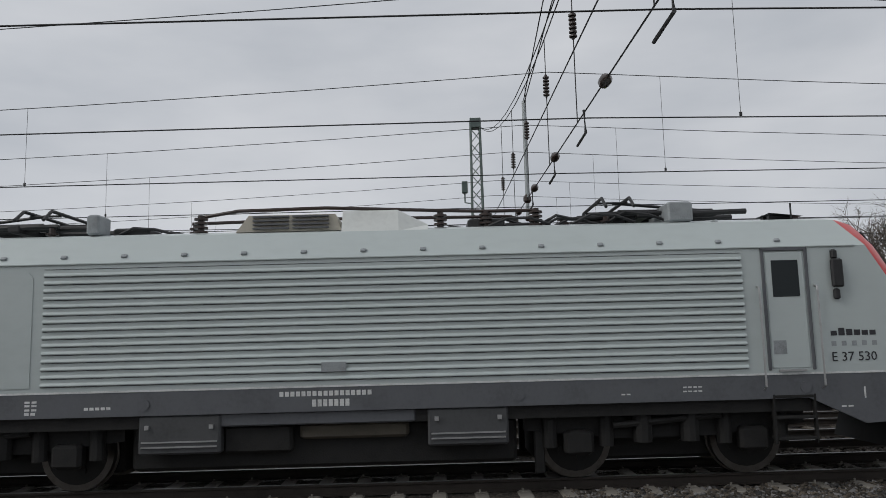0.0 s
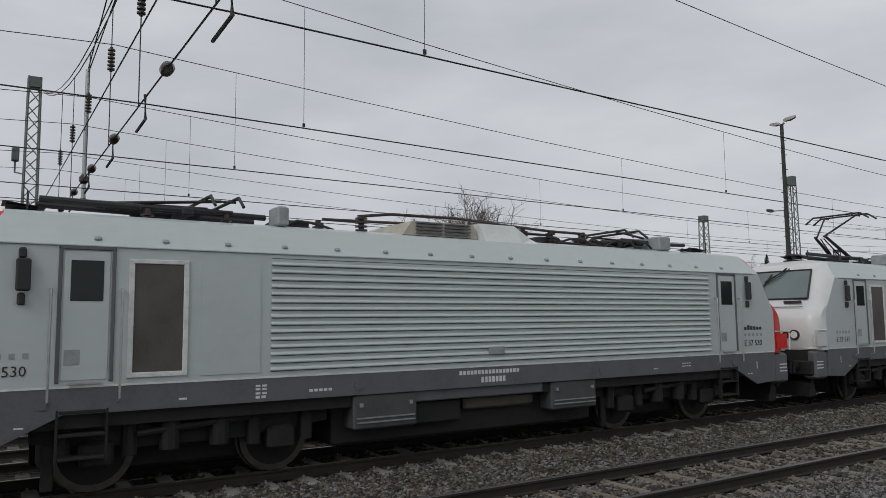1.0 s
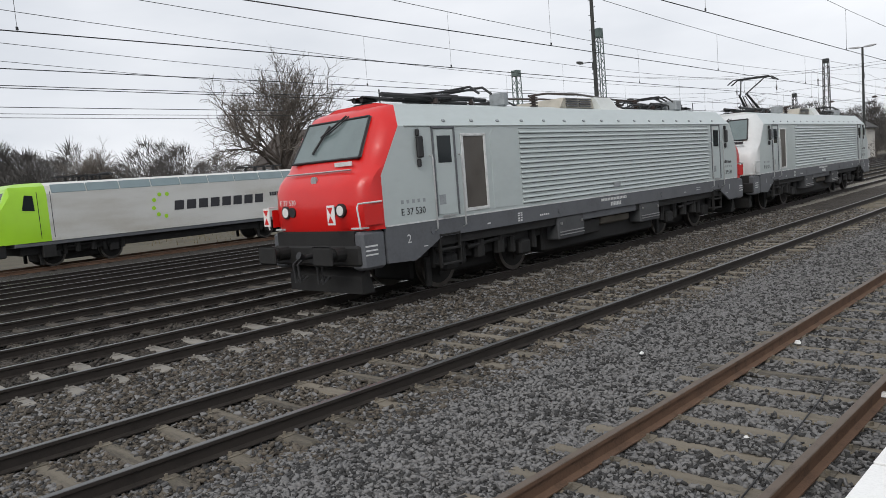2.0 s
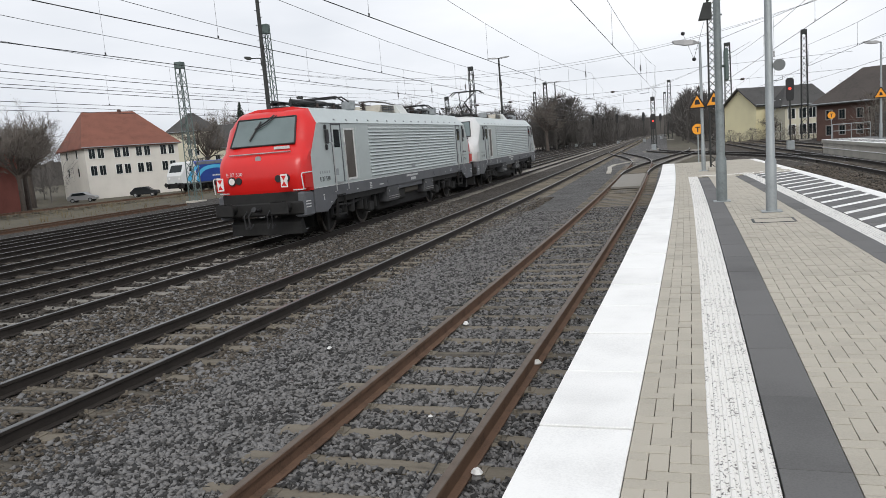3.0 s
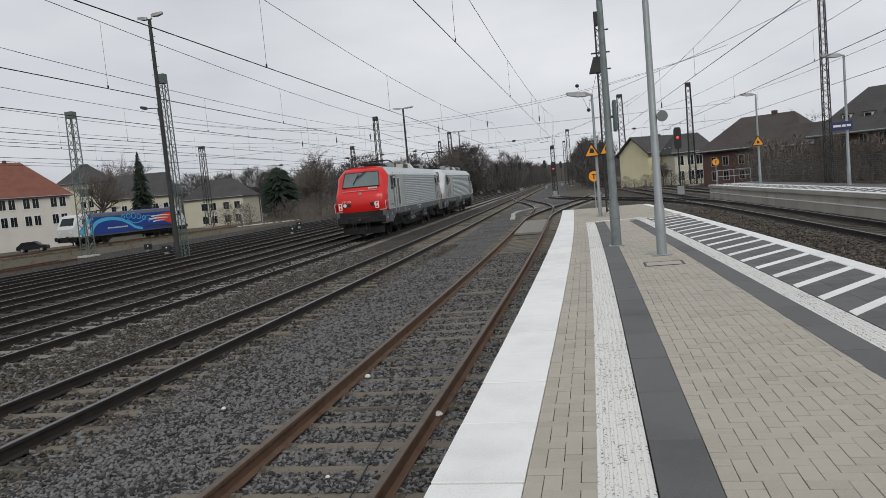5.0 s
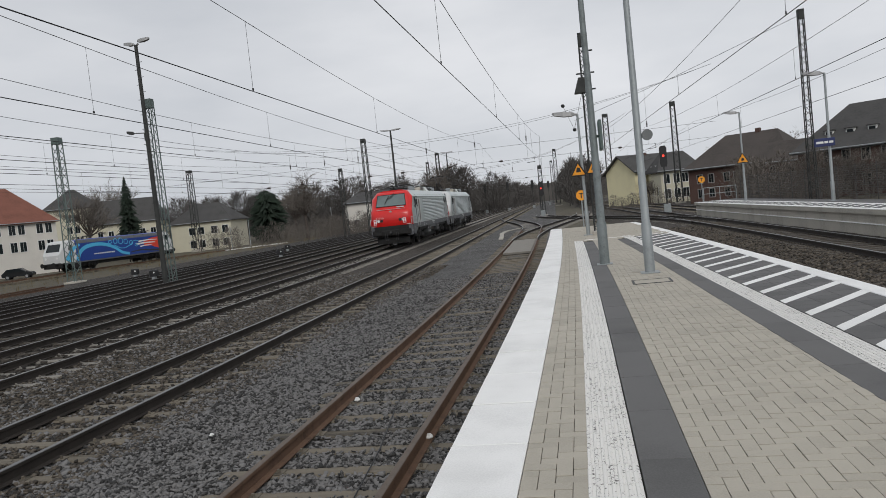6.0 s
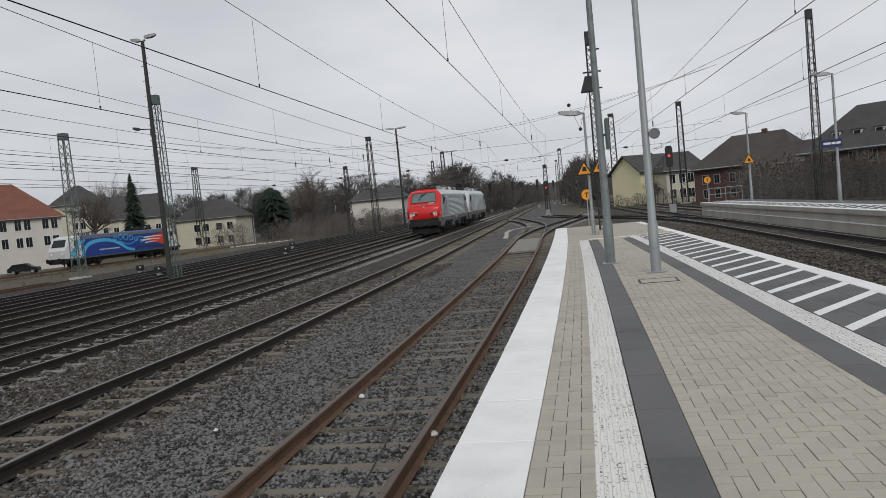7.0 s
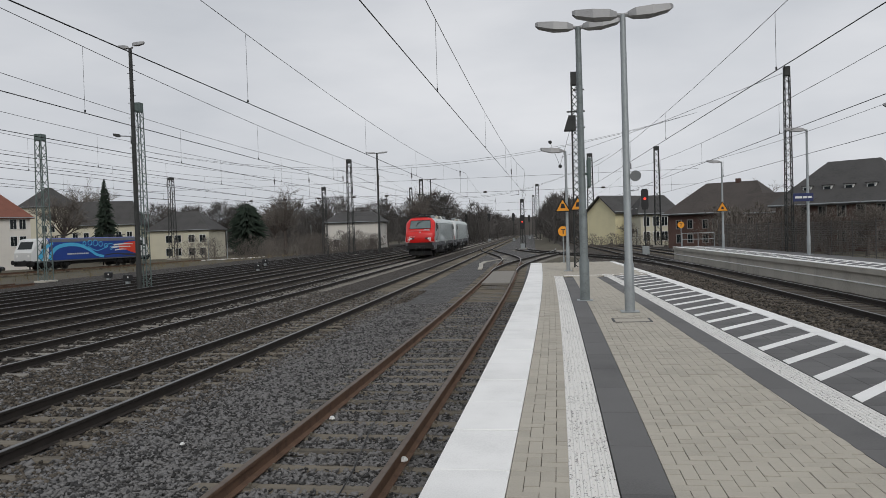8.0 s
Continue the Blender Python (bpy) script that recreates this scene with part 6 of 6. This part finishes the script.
car(-84.0, 86.8, -1.47, 25, CAR_SILVER, "small silver hatchback parked before the white house")
car(-77.5, 92.5, -1.47, 25, CAR_BLACK, "black estate car parked before the white house")
car(-73.6, 60.5, -1.47, 30, CAR_SILVER, "silver estate car parked near the shop building")

# ---- trees ----
def tree_shape(height, spread, seed, limbs=7, fine=1.0):
    """A bare winter tree: trunk, limbs, branches and twigs as tapering bars."""
    r = random.Random(seed)
    trunk, twigs = Shape(), Shape()
    top = height * 0.36
    lean = Vector((r.uniform(-0.04, 0.04), r.uniform(-0.04, 0.04), 1))
    trunk.tube([(0, 0, -0.6), tuple(lean * top * 0.5), tuple(lean * top)], [height * 0.026, height * 0.02, height * 0.017], 9)

    def grow(s, p, d, length, rad, depth):
        n = (3, 3, 2, 1, 1)[depth]
        pts, rs = [p], [rad]
        q, dd = p.copy(), d.copy()
        for i in range(n):
            dd = (dd + Vector((r.uniform(-0.16, 0.16), r.uniform(-0.16, 0.16), r.uniform(-0.02, 0.14)))).normalized()
            q = q + dd * length / n
            pts.append(q.copy())
            rs.append(rad * (1 - 0.8 * (i + 1) / n))
        s.tube(pts, rs, 6 if depth == 0 else 4 if depth == 1 else 3, caps=False)
        if depth >= 4:
            return
        kids = (int(6 * fine), int(5 * fine), int(5 * fine), 3)[depth]
        for k in range(kids):
            t = 0.3 + 0.7 * (k + r.random()) / kids
            i = min(n - 1, int(t * n))
            o = pts[i].lerp(pts[i + 1], t * n - i)
            a = r.uniform(0, math.tau)
            side = dd.orthogonal().normalized()
            side = (Matrix.Rotation(a, 3, dd) @ side)
            nd = (dd * r.uniform(0.5, 0.95) + side * r.uniform(0.5, 0.9) + Vector((0, 0, 0.12))).normalized()
            grow(twigs if depth >= 1 else s, o, nd, length * r.uniform(0.45, 0.68), max(0.013, rad * (0.5 if depth < 2 else 0.55)), depth + 1)

    for k in range(limbs):
        a = k * 2.4 + r.uniform(-0.3, 0.3)
        up = 0.2 + 1.9 * ((k * 0.618) % 1.0) if k else 4
        d = Vector((math.cos(a), math.sin(a), up)).normalized()
        o = lean * top * r.uniform(0.72, 1.0)
        # reach of a rounded crown in this direction
        cz, ra, rb = height * 0.56, spread * 0.95, height * 0.46
        m = Vector((o.x / ra, o.y / ra, (o.z - cz) / rb))
        e = Vector((d.x / ra, d.y / ra, d.z / rb))
        reach = (-m.dot(e) + math.sqrt(max(0.0, m.dot(e) ** 2 - e.dot(e) * (m.dot(m) - 1)))) / e.dot(e)
        grow(trunk, o, d, reach * r.uniform(0.44, 0.52), height * 0.011, 0)
    return trunk, twigs


def bare_tree(x, y, z, height, spread, seed, label, turn=0, fine=1.0, limbs=9):
    a, b = tree_shape(height, spread, seed, limbs, fine)
    t = thing("tree", pose(x, y, z, 0, 0, turn), label, "tree", "bare trees")
    part("trunk", a, BARK, t)
    part("crown", b, TWIG, t, "bare twigs")
    return t


big = bare_tree(-58.5, 41.5, -1.2, 18.0, 10.5, 11, "large bare winter tree with a wide rounded crown", fine=1.05, limbs=12)
mid = bare_tree(-76, 70, -1.4, 14, 6, 12, "bare winter tree between the houses")
slim = bare_tree(-41.8, 114.5, -0.6, 13.5, 4.5, 13, "bare winter tree beside the tracks")
for src, x, y, z, turn, k in ((mid, -84, 78, -1.4, 40, 1.15), (mid, -66, 12, -1.4, 80, 1.1), (mid, -70, 64, -1.4, 140, 0.9), (slim, -26, 150, -0.6, 30, 1.1), (mid, -104, 154, -1.4, 200, 1.5),
                              (mid, -87, 122, -1.4, 90, 1.15), (mid, -58, 150, -1.4, 10, 1.0), (slim, 20, 97, -0.3, 160, 0.62), (slim, 27, 96, -0.3, 50, 0.7), 
                              (mid, 31, 92, -0.3, 120, 0.62), (slim, 34, 80, -0.3, 10, 0.6), (slim, 20.5, 62, -0.3, 40, 0.42), (slim, 22.5, 60, -0.3, 100, 0.36), (mid, 24.5, 58, -0.3, 200, 0.34), (slim, 17.5, 72, -0.3, 250, 0.4), (mid, 11.5, 103, -0.3, 70, 0.3), (mid, -112, 92, -1.4, 30, 1.2), (slim, -96, 72, -1.4, 220, 1.0), (mid, -120, 110, -1.4, 100, 1.3), (mid, -100, 40, -1.4, 170, 1.0), (mid, -70, 52, -1.3, 60, 0.8), (slim, -66, 56, -1.3, 10, 0.85), (mid, -75, 60, -1.3, 250, 0.95), (slim, -79, 66, -1.3, 190, 1.0)):
    copy_thing(src, pose(x, y, z, 0, 0, turn) @ Matrix.Scale(k, 4))


def conifer(x, y, z, h, r0, label, seed, rounded=False):
    r = random.Random(seed)
    t = thing("conifer", pose(x, y, z), label, "tree", "conifers")
    part("trunk", Shape().tube([(0, 0, -0.5), (0, 0, h * 0.95)], [0.25, 0.04], 7), BARK, t)
    s = Shape()
    for i in range(26):
        f = i / 26
        zz, rr = h * (0.1 + 0.88 * f), r0 * ((max(0.0, math.sin(math.pi * (0.12 + 0.84 * f))) ** 0.6) if rounded else (1 - f) ** 0.85) + 0.12
        for k in range(34):
            a = r.uniform(0, math.tau)
            ln = rr * r.uniform(0.45, 1.12)
            c, sn = math.cos(a), math.sin(a)
            tip = (c * ln, sn * ln, zz - ln * r.uniform(0.15, 0.4))
            w = 0.1 * ln + 0.07
            zz = h * (0.1 + 0.88 * (f + r.uniform(-0.03, 0.03)))
            s.add([(0, 0, zz + 0.15), (c * ln * 0.5 - sn * w, sn * ln * 0.5 + c * w, zz - 0.12 * ln), tip, (c * ln * 0.5 + sn * w, sn * ln * 0.5 - c * w, zz - 0.12 * ln), (c * ln * 0.5, sn * ln * 0.5, zz + 0.1)],
                  [(0, 1, 4), (1, 2, 4), (2, 3, 4), (3, 0, 4)])
    part("needles", s, CONIFER, t, "dark green needles")


conifer(-83, 128.5, -1.4, 16.3, 3.4, "tall dark conifer behind the villas", 1)
conifer(-52.2, 123, -0.9, 9.6, 3.6, "broad dark evergreen at the yard's edge", 3, True)
conifer(-64, 13, -1.4, 11.5, 3.2, "dark ivy covered tree beside the yard", 5)

# distant woods: one mass of thin bare crowns
def wood(name, spots, seed, label, mat=TWIG, twig=0.05, count=330):
    r = np.random.RandomState(seed)
    vs, fs = [], []
    for x, y, z, h, w in spots:
        n = count
        a, q, hh = r.uniform(0, math.tau, n), np.sqrt(r.uniform(0, 1, n)), r.uniform(0, 1, n)
        env = np.sin(np.clip(hh, 0, 1) * math.pi * 0.85 + 0.35)
        px, py, pz = x + np.cos(a) * q * w * env, y + np.sin(a) * q * w * env, z + h * (0.12 + 0.82 * hh)
        dx, dy, dz = np.cos(a) * q * 0.7 + r.normal(0, 0.3, n), np.sin(a) * q * 0.7 + r.normal(0, 0.3, n), r.uniform(0.3, 1.0, n)
        ln = h * r.uniform(0.06, 0.17, n) / np.sqrt(dx * dx + dy * dy + dz * dz)
        t = twig * r.uniform(0.5, 1.5, n) * h / 12
        o = len(vs) * 4
        b = np.stack([np.stack([px - t, py, pz], 1), np.stack([px + t, py - t, pz], 1), np.stack([px + dx * ln, py + dy * ln, pz + dz * ln], 1), np.stack([px, py + t, pz + t], 1)], 1)
        base = sum(len(k) for k in vs)
        vs.append(b.reshape(-1, 3))
        for i in range(n):
            k = base + 4 * i
            fs += [(k, k + 1, k + 2), (k + 1, k + 3, k + 2), (k + 3, k, k + 2)]
        base = sum(len(k) for k in vs)
        tr = np.array([[x - 0.15, y, z - 1], [x + 0.15, y, z - 1], [x, y + 0.15, z - 1], [x, y, z + h * 0.8]])
        vs.append(tr)
        fs += [(base, base + 1, base + 3), (base + 1, base + 2, base + 3), (base + 2, base, base + 3)]
    me = bpy.data.meshes.new(name)
    me.from_pydata(np.concatenate(vs).tolist(), [], fs)
    me.materials.append(mat)
    tagged(new(name, me), label, "woodland", kind="stuff")


r = random.Random(21)
left = [(r.uniform(-150, -40), 162 + r.uniform(0, 45), -1.4, r.uniform(9, 13.5), r.uniform(3.5, 6)) for i in range(150)]
left += [(r.uniform(-40, -23), 158 + r.uniform(0, 25), -0.9, r.uniform(9.5, 13), r.uniform(3, 4.5)) for i in range(22)]
left += [(-18 - 0.05 * k + r.uniform(-14, 3), 170 + 3.2 * k, -0.8, r.uniform(7, 10.5), r.uniform(2.5, 4.5)) for k in range(70)]
left += [(r.uniform(-190, -95), r.uniform(-20, 120), -1.4, r.uniform(9, 14), r.uniform(3.5, 6)) for i in range(160)]
wood("winter_woods", left, 4, "far bare winter woods beyond the yard", WOOD_FAR, 0.06, 560)
right = [(bend(132 + 3.0 * k) + r.uniform(5, 10), 132 + 3.0 * k, -0.4, r.uniform(8, 11), r.uniform(2, 4)) for k in range(60)]
right += [(60 + r.uniform(0, 60), r.uniform(20, 120), -0.4, r.uniform(6, 9), r.uniform(3, 5)) for k in range(30)]
wood("winter_woods", right, 5, "far dark winter woods beside the line", WOOD_FAR, 0.06, 480)
scrub = [(-30 - r.uniform(0, 26), 104 + r.uniform(0, 32), -1.2, r.uniform(2.0, 4.6), r.uniform(1.2, 2.4)) for k in range(95)]
scrub += [(-72 - r.uniform(0, 30), 30 + r.uniform(0, 30), -1.4, r.uniform(2, 5), r.uniform(1.5, 3)) for k in range(36)]
scrub += [(6 + r.uniform(0, 14), 96 + r.uniform(0, 6), -0.4, r.uniform(1.2, 2.2), r.uniform(1, 2)) for k in range(26)]
scrub += [(15.5 + r.uniform(0, 12), 60 + r.uniform(0, 12), -0.4, r.uniform(1.8, 4.6), r.uniform(1, 2)) for k in range(54)]
scrub += [(-29 - r.uniform(0, 15), 126 + r.uniform(0, 7), -1.2, r.uniform(2.2, 4.0), r.uniform(1.2, 2.2)) for k in range(40)]
grass = []
for k in range(420):
    gx = -36.5 - r.uniform(0, 24)
    grass.append((gx, r.uniform(22, 108), level(gx) - 0.27, r.uniform(0.25, 0.8), r.uniform(0.5, 1.6)))
wood("dead_grass", grass, 8, "tufts of dead winter grass and weeds beside the yard", DEAD_GRASS, 0.4, 40)
wood("scrub", scrub, 6, "brown leafless scrub along the yard's edge", TWIG, 0.07, 260)
# closing tree line all round at the horizon
s = Shape()
rr = random.Random(9)
n = 900
ring = []
for i in range(n + 1):
    a = i * math.tau / n
    d = 420 + 30 * math.sin(a * 5)
    ring.append((d * math.sin(a), d * math.cos(a), 10.5 + 1.5 * math.sin(a * 23) + rr.uniform(-1.2, 1.2)))
for (xa, ya, ha), (xb, yb, hb) in zip(ring, ring[1:]):
    s.add([(xa, ya, -2), (xb, yb, -2), (xb, yb, hb), (xa, ya, ha)], [(0, 1, 2, 3)])
solid("backdrop", s, WOOD_FAR, "distant dark tree line at the horizon", "woodland", kind="structure")

# pale ramp and rubble at the yard's far edge
solid("pale_ramp", Shape().prism([(-57, -1.45), (-57, -0.9), (-44, -0.55), (-44, -1.45)], "y", 108, 111), PALE_SLAB, "low pale concrete ramp beside the yard", "ramp", kind="structure")
for x, y, h in ((-45.1, 136.4, 6.0), (-48.6, 107.5, 5.0), (-53, 110, 4.2)):
    t = thing("yard_post", pose(x, y, -1.4), "thin pale yard post", "post", "yard posts")
    part("post", Shape().tube([(0, 0, 0), (0, 0, h)], [0.07, 0.05], 6), GALV, t)

# ---- loose ballast ----
def stones(name, spots, mat, label):
    """Angular stones: each a jittered, squashed block of its own."""
    n = len(spots)
    r = np.random.RandomState(len(spots))
    base = np.array([(x, y, z) for z in (-1, 1) for y in (-1, 1) for x in (-1, 1)], float)
    faces = np.array([(0, 2, 3, 1), (4, 5, 7, 6), (0, 1, 5, 4), (2, 6, 7, 3), (0, 4, 6, 2), (1, 3, 7, 5)])
    v = base[None] * r.uniform(0.55, 1.25, (n, 8, 3))
    v *= (np.stack([r.uniform(0.8, 1.9, n), r.uniform(0.6, 1.1, n), r.uniform(0.4, 0.75, n)], 1) * spots[:, 3:4])[:, None, :]
    ang = r.uniform(0, math.tau, (n, 3)) * np.array([0.09, 0.09, 1.0])
    for k, (i, j) in enumerate(((1, 2), (0, 2), (0, 1))):
        c, s_ = np.cos(ang[:, k])[:, None], np.sin(ang[:, k])[:, None]
        a, b = v[:, :, i].copy(), v[:, :, j].copy()
        v[:, :, i], v[:, :, j] = c * a - s_ * b, s_ * a + c * b
    v += spots[:, None, :3]
    f = (faces[None] + (np.arange(n) * 8)[:, None, None]).reshape(-1, 4)
    me = bpy.data.meshes.new(name)
    me.vertices.add(n * 8)
    me.vertices.foreach_set("co", v.ravel())
    me.loops.add(f.size)
    me.loops.foreach_set("vertex_index", f.ravel())
    me.polygons.add(len(f))
    me.polygons.foreach_set("loop_start", np.arange(len(f)) * 4)
    me.update(calc_edges=True)
    me.materials.append(mat)
    tagged(new(name, me), label, "ballast stones", kind="stuff")


def bed(u, y):
    """Unevenness of the ballast beds, which have a vertex every half metre."""
    iu, iy = np.arange(-30, 26), np.arange(0, 100)
    g = np.array([[0.035 * noise.noise((i * 0.5 * 1.7, j * 0.5 * 1.3, 0.5)) for j in iy] for i in iu])
    a, b = np.clip(u / 0.5 + 30, 0, len(iu) - 1.01), np.clip(y / 0.5, 0, len(iy) - 1.01)
    i, j = a.astype(int), b.astype(int)
    p, q = a - i, b - j
    return g[i, j] * (1 - p) * (1 - q) + g[i + 1, j] * p * (1 - q) + g[i, j + 1] * (1 - p) * q + g[i + 1, j + 1] * p * q


def scatter(n, u0, u1, y0, y1, seed, size, lift=0.0):
    r = np.random.RandomState(seed)
    k = r.uniform(0, 1, n)
    y = y0 + (y1 - y0) * k ** 1.5
    u = r.uniform(u0, u1, n)
    z = -0.198 + bed(u, y) + r.uniform(-0.004, 0.018, n) + lift
    # keep the rails and most of the sleepers clear
    keep = np.ones(n, bool)
    for c in (0.0, -4.63, -9.1):
        for q in (-0.753, 0.753):
            keep &= np.abs(u - c - q) > 0.1
        phase = ((y + {0.0: 20, -4.63: 30, -9.1: 40}[c]) / 0.63) % 1.0
        near = np.abs(u - c) < 1.22
        onto = near & ((phase < 0.135) | (phase > 0.865))
        z += np.where(near & ~onto & ((phase < 0.2) | (phase > 0.8)), 0.016, 0.0)
        keep &= ~(onto & (r.uniform(0, 1, n) > 0.05))
    b = np.array([bend(k) for k in y])
    return np.stack([u + b, y, z, size * r.uniform(0.6, 1.35, n)], 1)[keep]


stones("ballast_stones", scatter(105000, -3.3, 1.62, 2.5, 26, 1, 0.0185), STONE, "grey angular ballast stones between the tracks")
stones("ballast_stones", scatter(16000, -8.2, -3.3, 1.5, 32, 2, 0.024), STONE, "grey angular ballast stones around a main track")
stones("ballast_stones", scatter(42000, -8.6, -2.9, 1.5, 32, 3, 0.022), STONE_BROWN, "brown ballast stones around a main track")
stones("ballast_stones", scatter(14000, -14, -8.2, 3, 44, 4, 0.032), STONE_DARK, "dark brown ballast stones in the yard")
stones("ballast_stones", scatter(16000, 6.2, 10.9, 7, 44, 5, 0.032), STONE_BROWN, "brown ballast stones beside the platform track")
# thin cable laid slantwise over the siding's sleepers
solid("cable", Shape().tube([on(u, y, -0.15) for u, y in ((0.55, 4.6), (0.42, 6.2), (0.3, 7.6), (0.05, 9.4), (-0.1, 11.5), (-0.3, 14), (-0.42, 18))], 0.008, 5), BLACK, "thin black cable lying over the sleepers of the siding", "cable")
# pale litter on the siding
for u, y, s_ in ((-0.59, 9.7, 0.045), (0.78, 7.93, 0.05), (0.87, 5.1, 0.045), (0.1, 6.2, 0.02), (-2.1, 8.4, 0.03), (8.9, 14.4, 0.06)):
    b = Shape().loft([[(s_ * 0.7 * math.cos(k), s_ * 0.6 * math.sin(k), -0.3 * s_) for k in range(6)], [(s_ * 1.3 * math.cos(k), s_ * math.sin(k), 0.1 * s_) for k in range(6)], [(s_ * 0.6 * math.cos(k), s_ * 0.6 * math.sin(k), 0.8 * s_) for k in range(6)]])
    solid("pale_stone", b, SIGN_WHITE, "small pale white stone lying on the ballast", "stone", "pale stones", m=pose(u + bend(y), y, -0.145, 0, 0, 30 * y))


# ---- motion of the train ----
def motions():
    for loco, axles, ahead in ((LOCO_RED, AXLES_RED, 0.0), (LOCO_WHITE, AXLES_WHITE, LEN + 2.3)):
        walk(loco, [(t, run_pose(y, ahead)) for t, y in zip(RUN_TIMES, RUN_PLACES)])
        for ax in axles:
            y = ax.matrix_basis.translation.y
            walk(ax, [(i / 15, pose(0, y, 0.55, -math.degrees((run_place(i / 15) - RUN_PLACES[0]) / 0.55), 0, 0)) for i in range(121)])


motions()
